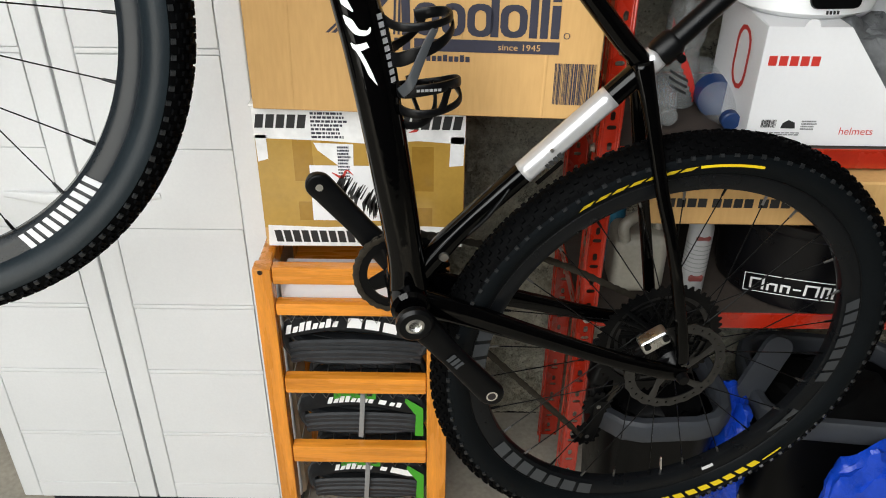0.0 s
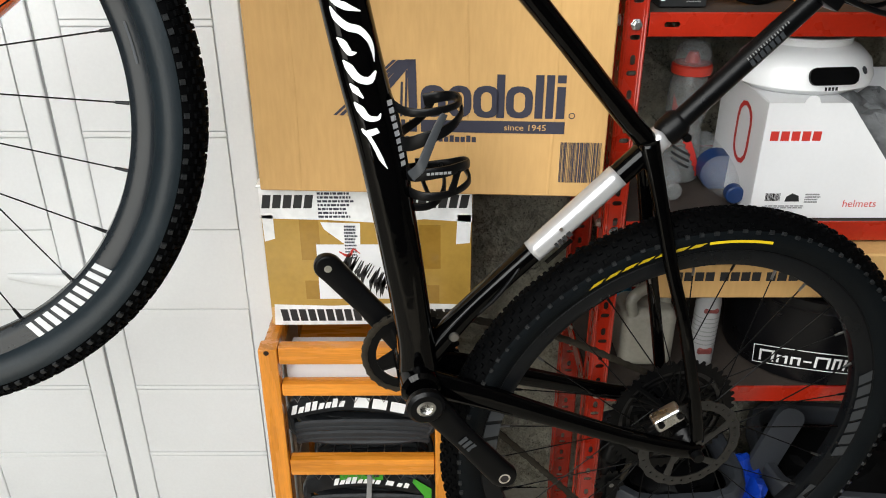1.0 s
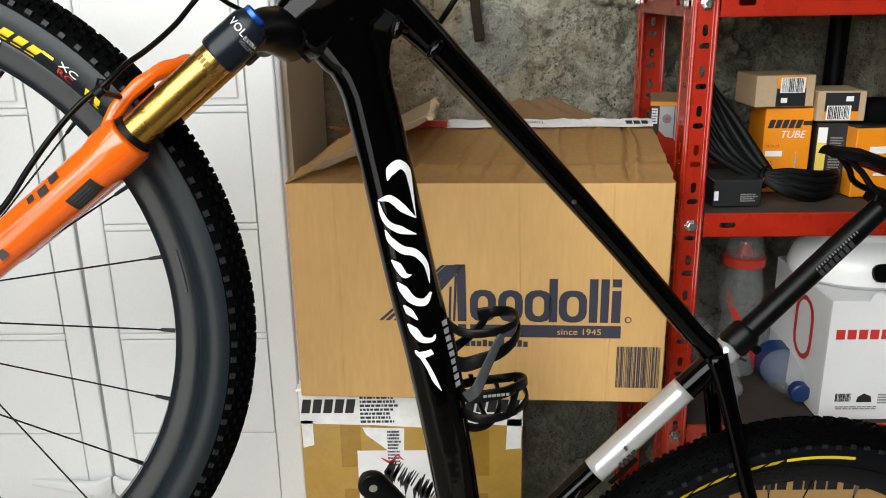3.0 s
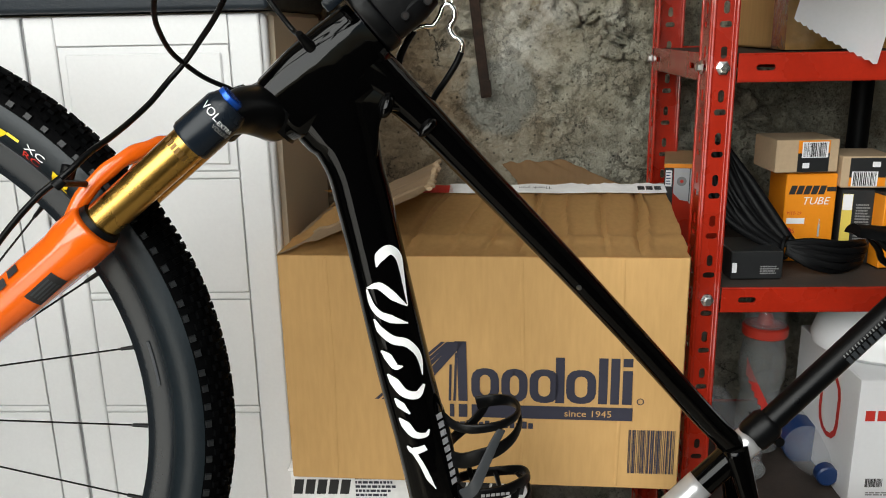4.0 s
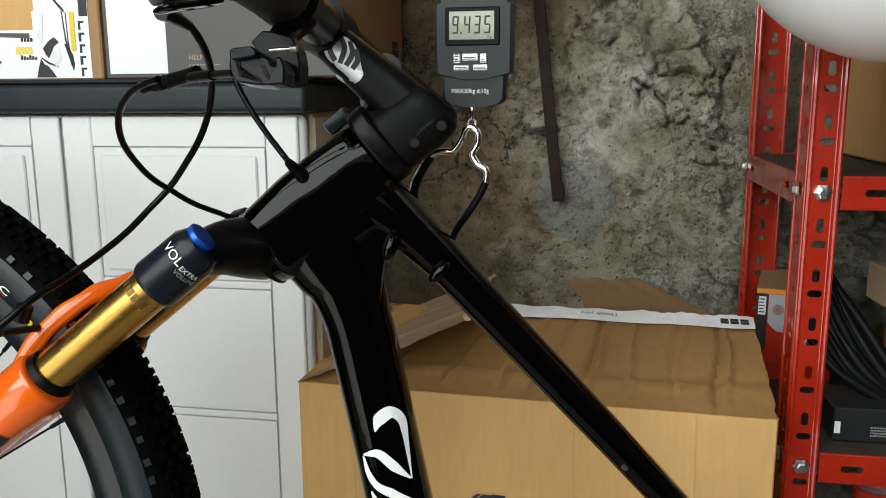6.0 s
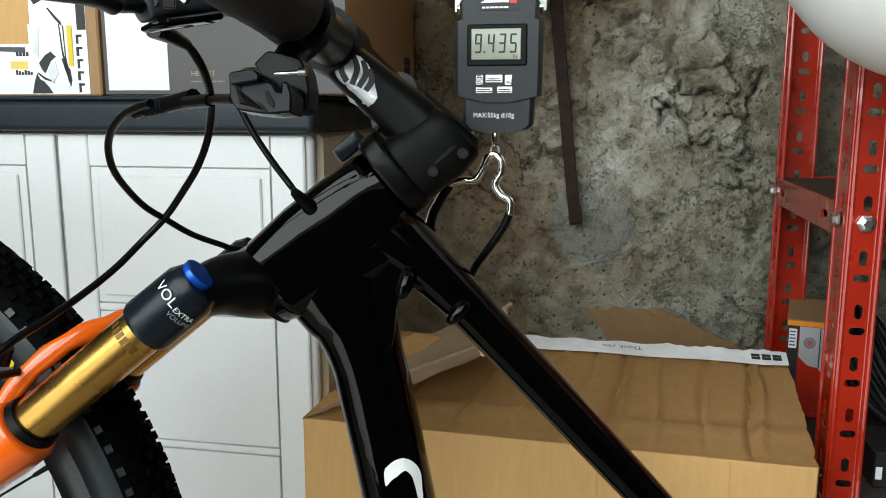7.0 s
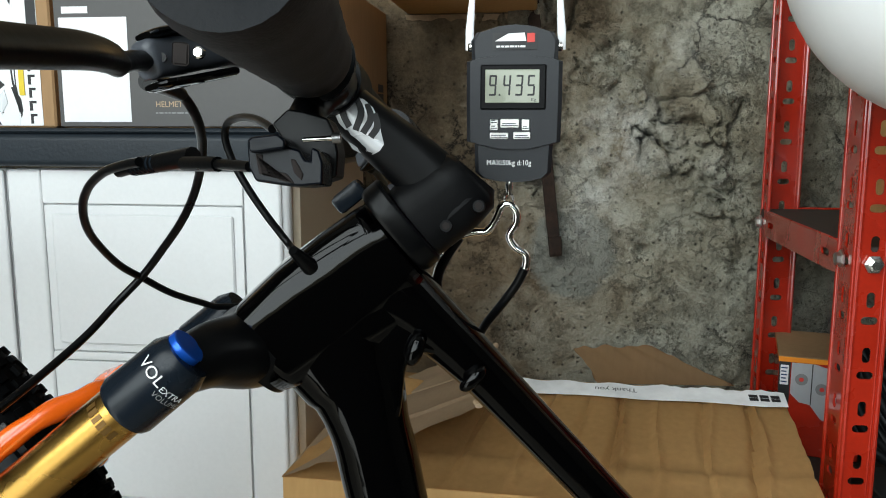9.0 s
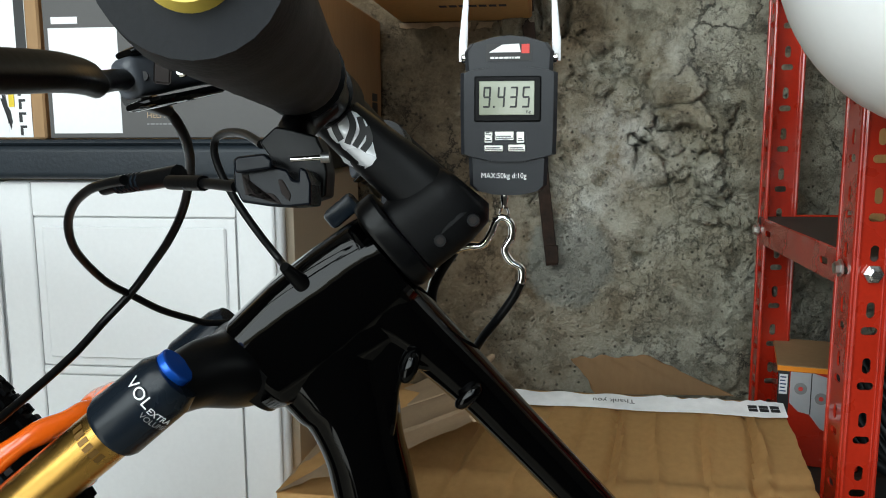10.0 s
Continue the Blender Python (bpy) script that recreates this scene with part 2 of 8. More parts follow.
RUST = stain("rusty_iron", (0.014, 0.009, 0.006), 0.8, var=0.45, scale=40, fine=220, bump=0.35, tint=(0.026, 0.014, 0.009), specular=0.25)
GLOSS_BLACK = stain("gloss_black_carbon", (0.0006, 0.0006, 0.0007), 0.05, var=0.15, scale=8, fine=15, bump=0.30, depth=0.003, rough_var=0.02, specular=0.20)
SATIN_BLACK = stain("satin_black", (0.0020, 0.0021, 0.0024), 0.32, specular=0.16, var=0.15, scale=30, fine=300, bump=0.04)
MATT_BLACK = stain("matt_black", (0.0030, 0.0031, 0.0035), 0.45, specular=0.13, var=0.2, scale=30, fine=300, bump=0.08)
RIM_GREY = stain("dark_grey_rim", (0.0045, 0.0052, 0.0062), 0.30, specular=0.2, var=0.12, scale=20, fine=300, bump=0.04)
DECAL_GREY = stain("silver_grey_decal", (0.036, 0.040, 0.045), 0.35, var=0.06, bump=0)
DECAL_SILVER = stain("silver_decal", (0.50, 0.51, 0.53), 0.30, 0.3, var=0.06, bump=0)
RUBBER = stain("tyre_rubber", (0.0012, 0.0013, 0.0015), 0.62, specular=0.03, var=0.3, scale=22, fine=260, bump=0.15)
RUBBER_SIDE = stain("tyre_sidewall", (0.0030, 0.0042, 0.0052), 0.5, specular=0.10, var=0.22, scale=12, fine=420, bump=0.2)
# front copies of sidewall and rim, paler and bluer for the light they reflect
LIT_SIDE = stain("lit_tyre_sidewall", (0.0080, 0.0120, 0.0150), 0.36, specular=0.28, var=0.3, scale=9, fine=300, bump=0.12)
LIT_RIM = stain("lit_grey_rim", (0.0085, 0.0110, 0.0135), 0.2, specular=0.34, var=0.12, scale=20, fine=300, bump=0.02)
FOAM = stain("foam_grip", (0.011, 0.012, 0.014), 0.7, specular=0.22, var=0.12, scale=40, fine=700, bump=0.12)
OLD_RUBBER = stain("folded_tyre_rubber", (0.020, 0.022, 0.025), 0.5, var=0.35, scale=40, fine=260, bump=0.15, specular=0.3)
ORANGE = stain("gloss_orange_paint", (0.76, 0.115, 0.005), 0.2, var=0.06, scale=8, bump=0, coat=0.6)
GOLD_INK = stain("dark_gold_print", (0.16, 0.085, 0.02), 0.4, 0.6, var=0.1, bump=0)
GOLD = stain("gold_anodised", (0.50, 0.295, 0.075), 0.27, 1.0, var=0.05, scale=30, bump=0, stretch=(1, 1, 1), rough_var=0.06)
BLUE_ANO = stain("blue_anodised", (0.014, 0.10, 0.56), 0.28, 0.5, var=0.08, bump=0)
SILVER_PAINT = stain("silver_paint", (0.56, 0.56, 0.57), 0.30, 0.55, var=0.05, scale=14, bump=0.02, coat=0.4)
WHITE_INK = stain("white_ink", (0.80, 0.80, 0.80), 0.45, var=0.03, bump=0)
YELLOW_INK = stain("yellow_ink", (0.68, 0.50, 0.010), 0.5, var=0.08, bump=0)
RED_INK = stain("red_ink", (0.55, 0.035, 0.025), 0.5, var=0.06, bump=0)
NAVY_INK = stain("navy_ink", (0.032, 0.032, 0.052), 0.75, var=0.12, scale=40, bump=0)
BLACK_INK = stain("black_ink", (0.015, 0.015, 0.016), 0.6, var=0.1, bump=0)
GREY_INK = stain("grey_ink", (0.22, 0.22, 0.22), 0.6, var=0.06, bump=0)
GREEN_INK = stain("green_print", (0.045, 0.30, 0.02), 0.45, var=0.08, bump=0)
ORANGE_CARD = stain("orange_card", (0.80, 0.26, 0.010), 0.42, var=0.05, bump=0.02, coat=0.2)
BLACK_CARD = stain("black_card", (0.016, 0.017, 0.018), 0.4, var=0.2, bump=0.02, coat=0.2)
GREY_CARD = stain("grey_card", (0.058, 0.055, 0.054), 0.5, var=0.1, scale=8, bump=0.05)
YELLOW_CARD = stain("yellow_card", (0.72, 0.55, 0.10), 0.5, var=0.05, bump=0)
WHITE_CARD = stain("white_card", (0.78, 0.78, 0.79), 0.38, var=0.03, bump=0.02, coat=0.15)
DECK = stain("chipboard_deck", (0.040, 0.030, 0.024), 0.8, var=0.3, scale=40, fine=200, bump=0.2)
PINE = stain("varnished_pine", (0.60, 0.205, 0.014), 0.28, var=0.26, scale=7, fine=60, bump=0.06, coat=0.5, stretch=(9, 9, 0.8), tint=(0.64, 0.235, 0.024))
PINE_H = stain("varnished_pine_rail", (0.60, 0.205, 0.014), 0.28, var=0.26, scale=7, fine=60, bump=0.06, coat=0.5, stretch=(0.8, 9, 9), tint=(0.64, 0.235, 0.024))
BLUE_BAG = stain("blue_polythene", (0.006, 0.055, 0.50), 0.28, var=0.2, scale=14, bump=0.3, coat=0.3, depth=0.004)
WHITE_SHELL = stain("white_shell", (0.93, 0.935, 0.94), 0.32, var=0.02, bump=0, coat=0.3)
LCD = stain("lcd_glass", (0.25, 0.27, 0.20), 0.25, var=0.04, bump=0, coat=0.5)
SCALE_GREY = stain("charcoal_plastic", (0.015, 0.0165, 0.020), 0.42, specular=0.32, var=0.08, scale=25, fine=300, bump=0.05)
CLEAR = glassy("clear_plastic", (0.60, 0.63, 0.66), alpha=0.22)
MILKY = glassy("milky_plastic", (0.27, 0.28, 0.275), rough=0.22, alpha=0.42)
CHAIN = stain("oiled_chain", (0.040, 0.034, 0.026), 0.34, 0.6, var=0.2, scale=80, bump=0.04)
TAPE_MID = stain("doubled_packing_tape", (0.33, 0.185, 0.032), 0.15, var=0.14, scale=18, fine=120, bump=0.15, coat=0.5)
SMOKE_FILM = stain("grey_bubble_film", (0.16, 0.165, 0.17), 0.3, var=0.5, scale=24, fine=80, bump=0.5, depth=0.006)
BLUE_LABEL = stain("blue_label", (0.010, 0.032, 0.11), 0.4, var=0.15, bump=0)
CYAN_CAP = stain("light_blue_plastic", (0.03, 0.17, 0.28), 0.35, var=0.1, bump=0)


# ---- mesh tools ----
def even_normals(me, limit):
    """Normals weighted by face area, so that flat faces stay flat beside their small bevels."""
    rings = collections.defaultdict(list)
    for f in me.polygons:
        for v in f.vertices:
            rings[v].append(f)
    out = []
    for f in me.polygons:
        for v in f.vertices:
            n = Vector((0, 0, 0))
            for g in rings[v]:
                if f.normal.dot(g.normal) > limit:
                    n += g.normal * g.area
            out.append(n.normalized() if n.length > 0 else f.normal)
    me.normals_split_custom_set(out)


def part(name, bm, mat, parent=None, label="", smooth=True, split=None):
    me = bpy.data.meshes.new(name)
    bmesh.ops.recalc_face_normals(bm, faces=bm.faces)
    bm.to_mesh(me)
    bm.free()
    if smooth:
        me.shade_smooth()
        me.set_sharp_from_angle(angle=radians(split or 38))
        if len(me.vertices) < 400:
            even_normals(me, math.cos(radians(split or 38)))
    me.materials.append(mat)
    ob = new(name, me)
    if parent:
        ob.parent = parent
    if label:
        ob["label"] = label
    return ob


def thing(name, label, category, at=(0, 0, 0), m=None, group="", kind=""):
    ob = new(name)
    ob.empty_display_size = 0.05
    ob.matrix_world = m if m is not None else Matrix.Translation(at)
    return tagged(ob, label, category, group, kind)


def slab(bm, lo, hi, bevel=0.0, m=None, seg=1):
    r = bmesh.ops.create_cube(bm, size=1.0)
    vs = r["verts"]
    c = [(a + b) / 2 for a, b in zip(lo, hi)]
    s = [abs(b - a) for a, b in zip(lo, hi)]
    for v in vs:
        v.co = Vector([c[i] + v.co[i] * s[i] for i in range(3)])
    if bevel:
        es = list({e for v in vs for e in v.link_edges})
        out = bmesh.ops.bevel(bm, geom=es, offset=bevel, segments=seg, affect="EDGES", profile=0.5)
        vs = list({v for f in out["faces"] for v in f.verts} | {v for v in vs if v.is_valid})
    if m is not None:
        for v in vs:
            v.co = m @ v.co
    return vs


def box(lo, hi, bevel=0.0, m=None, seg=1):
    bm = bmesh.new()
    slab(bm, lo, hi, bevel, m, seg)
    return bm


def sweep(bm, pts, radii, seg=12, up=(0, 1, 0), square=2.0, caps=True, closed=False):
    """A tube along pts. radii: one number, or per point a number or (across, along up). square above 2 flattens the sides."""
    pts = [Vector(p) for p in pts]
    n = len(pts)
    rings = []
    up = Vector(up)
    for i, p in enumerate(pts):
        a = pts[(i - 1) % n] if closed or i else pts[0]
        b = pts[(i + 1) % n] if closed or i < n - 1 else pts[-1]
        t = (b - a).normalized()
        side = t.cross(up)
        if side.length < 1e-4:
            side = t.cross(Vector((0.3, 0.2, 1)))
        side.normalize()
        upv = side.cross(t).normalized()
        r = radii[i] if isinstance(radii, list) else radii
        rx, ry = r if isinstance(r, (list, tuple)) else (r, r)
        ring = []
        for k in range(seg):
            w = 2 * math.pi * k / seg
            c, s = math.cos(w), math.sin(w)
            cc = math.copysign(abs(c) ** (2 / square), c)
            ss = math.copysign(abs(s) ** (2 / square), s)
            ring.append(bm.verts.new(p + side * rx * cc + upv * ry * ss))
        rings.append(ring)
    for i in range(n if closed else n - 1):
        A, B = rings[i], rings[(i + 1) % n]
        for k in range(seg):
            bm.faces.new((A[k], A[(k + 1) % seg], B[(k + 1) % seg], B[k]))
    if caps and not closed:
        bm.faces.new(list(reversed(rings[0])))
        bm.faces.new(rings[-1])
    return rings


def tube(pts, radii, seg=12, **k):
    bm = bmesh.new()
    sweep(bm, pts, radii, seg, **k)
    return bm


def curve(pts, n=8):
    """Catmull-Rom points through pts."""
    P = [Vector(p) for p in pts]
    P = [2 * P[0] - P[1]] + P + [2 * P[-1] - P[-2]]
    out = []
    for i in range(1, len(P) - 2):
        a, b, c, d = P[i - 1:i + 3]
        for k in range(n):
            t = k / n
            out.append(0.5 * (2 * b + (c - a) * t + (2 * a - 5 * b + 4 * c - d) * t * t + (3 * b - a - 3 * c + d) * t ** 3))
    out.append(P[-2])
    return out


def lathe(bm, prof, m=None, seg=32):
    """prof: (radius, height) pairs turned about local z."""
    rings = []
    for r, z in prof:
        rings.append([bm.verts.new((m or Matrix()) @ Vector((r * math.cos(2 * math.pi * k / seg), r * math.sin(2 * math.pi * k / seg), z))) for k in range(seg)])
    for A, B in zip(rings, rings[1:]):
        for k in range(seg):
            bm.faces.new((A[k], A[(k + 1) % seg], B[(k + 1) % seg], B[k]))
    bm.faces.new(list(reversed(rings[0])))
    bm.faces.new(rings[-1])


def turned(prof, m=None, seg=32):
    bm = bmesh.new()
    lathe(bm, prof, m, seg)
    return bm


def plate(bm, outline, m, thick=0.0004):
    """A thin flat shape: outline in local x, y, raised along local z."""
    lo = [bm.verts.new(m @ Vector((x, y, 0))) for x, y in outline]
    hi = [bm.verts.new(m @ Vector((x, y, thick))) for x, y in outline]
    bm.faces.new(list(reversed(lo)))
    bm.faces.new(hi)
    for i in range(len(lo)):
        j = (i + 1) % len(lo)
        bm.faces.new((lo[i], lo[j], hi[j], hi[i]))


def bars(rects, m, thick=0.0004):
    """Flat printed rectangles (x0, y0, x1, y1) on the plane m."""
    bm = bmesh.new()
    for x0, y0, x1, y1 in rects:
        plate(bm, [(x0, y0), (x1, y0), (x1, y1), (x0, y1)], m, thick)
    return bm


def front(x, y, z):
    """A plane that faces the viewer: local x to the right, local y up, normal towards -y."""
    return Matrix.Translation((x, y, z)) @ Matrix(((1, 0, 0, 0), (0, 0, -1, 0), (0, 1, 0, 0), (0, 0, 0, 1)))


def words(name, text, size, m, mat, parent, bend=None, squash=1.0, align="LEFT"):
    """Lettering in the built-in font, as a thin mesh."""
    cu = bpy.data.curves.new(name, "FONT")
    cu.body, cu.size, cu.align_x = text, size, align
    cu.resolution_u = 3
    tmp = bpy.data.objects.new(name, cu)
    scene.collection.objects.link(tmp)
    me = bpy.data.meshes.new_from_object(tmp.evaluated_get(bpy.context.evaluated_depsgraph_get()))
    bpy.data.objects.remove(tmp)
    bpy.data.curves.remove(cu)
    for v in me.vertices:
        p = Vector((v.co.x * squash, v.co.y, 0))
        v.co = bend(p.x, p.y) if bend else m @ p
    me.materials.clear()
    me.materials.append(mat)
    ob = new(name, me)
    ob.parent = parent
    return ob


def code_bars(w, h, n, seed):
    r = random.Random(seed)
    x, out = 0.0, []
    unit = w / (n * 2.2)
    while x < w:
        a = unit * r.choice((0.6, 1.0, 1.8))
        out.append((x, 0, min(w, x + a), h))
        x += a + unit * r.choice((0.6, 1.0, 1.5))
    return out


def text_rows(w, h, rows, seed, gap=0.45):
    """Bars that stand for print too small to read."""
    r = random.Random(seed)
    out, step = [], h / rows
    for i in range(rows):
        y = h - (i + 1) * step
        x, end = 0.0, w * r.uniform(0.75, 1.0)
        while x < end:
            a = r.uniform(0.04, 0.16) * w
            out.append((x, y, min(end, x + a), y + step * (1 - gap)))
            x += a + 0.025 * w
    return out


def stroke(pts, widths, n=6):
    """The outline of a brush stroke along pts, for flat logo shapes."""
    P = curve([(x, y, 0) for x, y in pts], n)
    L, R = [], []
    for i, p in enumerate(P):
        t = (P[min(i + 1, len(P) - 1)] - P[max(i - 1, 0)]).normalized()
        s = i / (len(P) - 1) * (len(widths) - 1)
        k = min(int(s), len(widths) - 2)
        w = (widths[k] + (widths[k + 1] - widths[k]) * (s - k)) / 2
        nrm = Vector((-t.y, t.x, 0))
        L.append(p + nrm * w)
        R.append(p - nrm * w)
    return L, R


def ribbon(bm, pts, widths, place, n=6):
    L, R = stroke(pts, widths, n)
    a = [bm.verts.new(place(p.x, p.y)) for p in L]
    b = [bm.verts.new(place(p.x, p.y)) for p in R]
    for i in range(len(a) - 1):
        bm.faces.new((a[i], a[i + 1], b[i + 1], b[i]))


# ---- the garage ----
GROUND = -0.03


def step01(a, b, x):
    t = max(0.0, min(1.0, (x - a) / (b - a)))
    return t * t * (3 - 2 * t)


def wall_relief(x, z):
    """How far the crumbling face stands out: lumps, bedded stones with deep crevices, pits and grain."""
    p = Vector((x, 0.37, z))
    wob = Vector((noise.noise(p * 16), 0, noise.noise(p * 16 + Vector((7, 7, 7)))))
    q0 = p + 0.018 * wob + 0.006 * Vector((noise.noise(p * 50), 0, noise.noise(p * 50 + Vector((3, 1, 2)))))
    zone = step01(0.0, 0.38, 1.0 * math.exp(-((x - 0.165) / 0.075) ** 2 - ((z - 1.645) / 0.085) ** 2) + 0.6 * math.exp(-((x - 0.06) / 0.04) ** 2 - ((z - 1.705) / 0.045) ** 2) + 0.35 * math.exp(-((x - 0.44) / 0.16) ** 2 - ((z - 1.40) / 0.12) ** 2) - 0.05 + noise.noise(p * 3.1 + Vector((4.2, 0, 1.1))) + 0.4 * noise.noise(p * 9.0))
    h = 0.006 * noise.fractal(p * 4.5, 0.9, 2.1, 3) + (0.42 + 0.55 * zone) * 0.0080 * noise.fractal(p * 24.0, 0.75, 2.2, 4)
    for sc, hi, lo, wid in ((17.0, 0.030, 0.044, 0.060), (40.0, 0.015, 0.024, 0.085)):
        d, pt = noise.voronoi(Vector((q0.x, 0.3, q0.z * 1.25)) * sc)
        e = d[1] - d[0]
        bed = noise.cell(pt[0] * 7.3)
        on = zone * step01(-0.1, 0.25, bed + 0.5 * noise.noise(p * 11))
        h += on * hi * (0.4 + 0.6 * abs(bed)) * step01(0.02, 0.22, e) - on * lo * (1 - step01(0.0, wid, e)) * step01(-0.5, 0.05, noise.noise(p * 8 + Vector((2, 5, 9))))
    d = noise.voronoi(p * 34.0 + Vector((3, 3, 3)))[0][0]
    h -= 0.009 * (1 - step01(0.06, 0.16, d)) * step01(0.0, 0.4, noise.noise(p * 6 + Vector((5, 5, 1))))
    h += 0.0030 * noise.fractal(p * 110.0, 0.6, 2.2, 3)
    for cx, cz, cr, dep in ((0.104, 1.442, 0.012, 0.03), (0.055, 1.706, 0.010, 0.03), (0.115, 1.60, 0.018, 0.02), (0.02, 1.69, 0.016, 0.022), (0.165, 1.595, 0.02, -0.016), (0.175, 1.70, 0.02, -0.014)):
        q = ((x - cx) ** 2 + ((z - cz) * 1.2) ** 2) / cr ** 2
        if q < 4:
            h -= dep * math.exp(-q * 1.4)
    q = ((x - 0.0) / 0.062) ** 2 + ((z - 1.438) / 0.05) ** 2
    k = min(1.0, max(0.0, (q - 0.75) / 0.45))
    return h * k + (1 - k) * 0.004


def build_wall():
    x0, x1, z0, z1, step = -0.45, 0.95, GROUND, 1.95, 0.0034
    nx, nz = int((x1 - x0) / step), int((z1 - z0) / step)
    vs, fs = [], []
    for j in range(nz + 1):
        z = z0 + (z1 - z0) * j / nz
        for i in range(nx + 1):
            x = x0 + (x1 - x0) * i / nx
            edge = min(1.0, min(i, nx - i, nz - j) / 6)
            vs.append((x, 1.572 - edge * wall_relief(x, z), z))
    w = nx + 1
    for j in range(nz):
        for i in range(nx):
            a = j * w + i
            fs.append((a, a + 1, a + w + 1, a + w))
    b = len(vs)
    # the plain rest of the wall round the rough part, and its thickness
    X0, X1, Z1 = -2.3, 2.3, 3.4
    vs += [(X0, 1.572, z0), (x0, 1.572, z0), (x0, 1.572, Z1), (X0, 1.572, Z1), (x1, 1.572, z0), (X1, 1.572, z0), (X1, 1.572, Z1), (x1, 1.572, Z1),
           (x0, 1.572, z1), (x1, 1.572, z1), (X0, 1.8, z0), (X1, 1.8, z0), (X1, 1.8, Z1), (X0, 1.8, Z1)]
    fs += [(b, b + 1, b + 2, b + 3), (b + 4, b + 5, b + 6, b + 7), (b + 8, b + 9, b + 7, b + 2), (b + 11, b + 10, b + 13, b + 12), (b + 3, b + 6, b + 12, b + 13), (b + 10, b, b + 3, b + 13), (b + 5, b + 11, b + 12, b + 6)]
    me = bpy.data.meshes.new("wall_north")
    me.from_pydata(vs, [], fs)
    me.shade_smooth()
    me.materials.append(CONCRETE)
    return new("wall_north", me)


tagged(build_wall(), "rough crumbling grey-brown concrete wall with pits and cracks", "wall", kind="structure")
tagged(part("floor", box((-2.3, -0.9, GROUND - 0.1), (2.3, 1.57, GROUND)), FLOOR, smooth=False), "dusty stained concrete garage floor", "floor", kind="structure")
# ceiling out of view, its tone set for bounce and for dark reflections
tagged(part("ceiling", box((-2.5, -1.1, 3.402), (2.5, 1.8, 3.55)), CEILING, smooth=False), "unseen ceiling added for bounced light", "ceiling", kind="structure")
# added side walls out of view, dark to hold reflections and fill down
tagged(part("wall_west", box((-2.5, -0.9, GROUND), (-2.302, 1.8, 3.4)), DARK_WALL, smooth=False), "unseen dark side wall added to keep reflections dark", "wall", kind="structure")
tagged(part("wall_east", box((2.302, -0.9, GROUND), (2.5, 1.8, 3.4)), DARK_WALL, smooth=False), "unseen dark side wall added to keep reflections dark", "wall", kind="structure")
# added wall out of view, its openings shaped to suit the lamps
bm = bmesh.new()
slab(bm, (-2.5, -1.1, GROUND), (-1.85, -0.902, 3.4))
slab(bm, (0.75, -1.1, GROUND), (2.5, -0.902, 3.4))
slab(bm, (-1.85, -1.1, 3.3), (0.75, -0.902, 3.4))
slab(bm, (-0.75, -1.1, GROUND), (0.75, -0.902, 1.50))
tagged(part("wall_south", bm, DARK_WALL, smooth=False), "unseen dark wall added with openings for the lamps", "wall", kind="structure")
# added ground out of view, pale so that it throws sunlight indoors
tagged(part("ground", box((-60, -90, -0.3), (60, -1.102, GROUND - 0.01)), BOUNCE_GROUND, smooth=False), "unseen pale ground added to bounce sunlight indoors", "ground", kind="structure")


# the iron strap hanging before the smoothed cement
strap = thing("iron_strap", "narrow rusty flat iron strap against the wall", "iron strap", (-0.018, 1.55, 1.438))
bm = bmesh.new()
sweep(bm, [(0, 0, 0), (-0.012, -0.001, 0.1), (-0.031, 0, 0.27), (-0.045, 0, 0.42), (-0.06, 0.0, 0.7)], [(0.0085, 0.0025)] * 5, 8, square=8)
part("bar", bm, RUST, strap)
bm = bmesh.new()
sweep(bm, [(0.0, -0.004, 0.004), (-0.002, -0.004, 0.028)], [(0.0092, 0.003)] * 2, 8, square=8)
part("folded_end", bm, RUST, strap)


# ---- white utility cabinet with its dark top ----
cab = thing("utility_cabinet", "tall white resin cabinet with panelled doors and taupe sides", "cabinet", (-0.6, 1.4, GROUND))
inv = Matrix.Translation((0.6, -1.4, -GROUND))
bm = bmesh.new()
slab(bm, (-0.895, 1.236, 0.035), (-0.293, 1.555, 1.577), 0.006, inv)
part("body", bm, TAUPE_RESIN, cab, "taupe resin cabinet body")
bm = bmesh.new()
slab(bm, (-0.87, 1.26, GROUND), (-0.31, 1.54, 0.033), 0.004, inv)
part("plinth", bm, SLATE_RESIN, cab, "dark recessed plinth")
PANELS = ((1.376, 1.538), (1.209, 1.367), (1.040, 1.200), (0.872, 1.031), (0.560, 0.722), (0.405, 0.552), (0.240, 0.397), (0.092, 0.232))
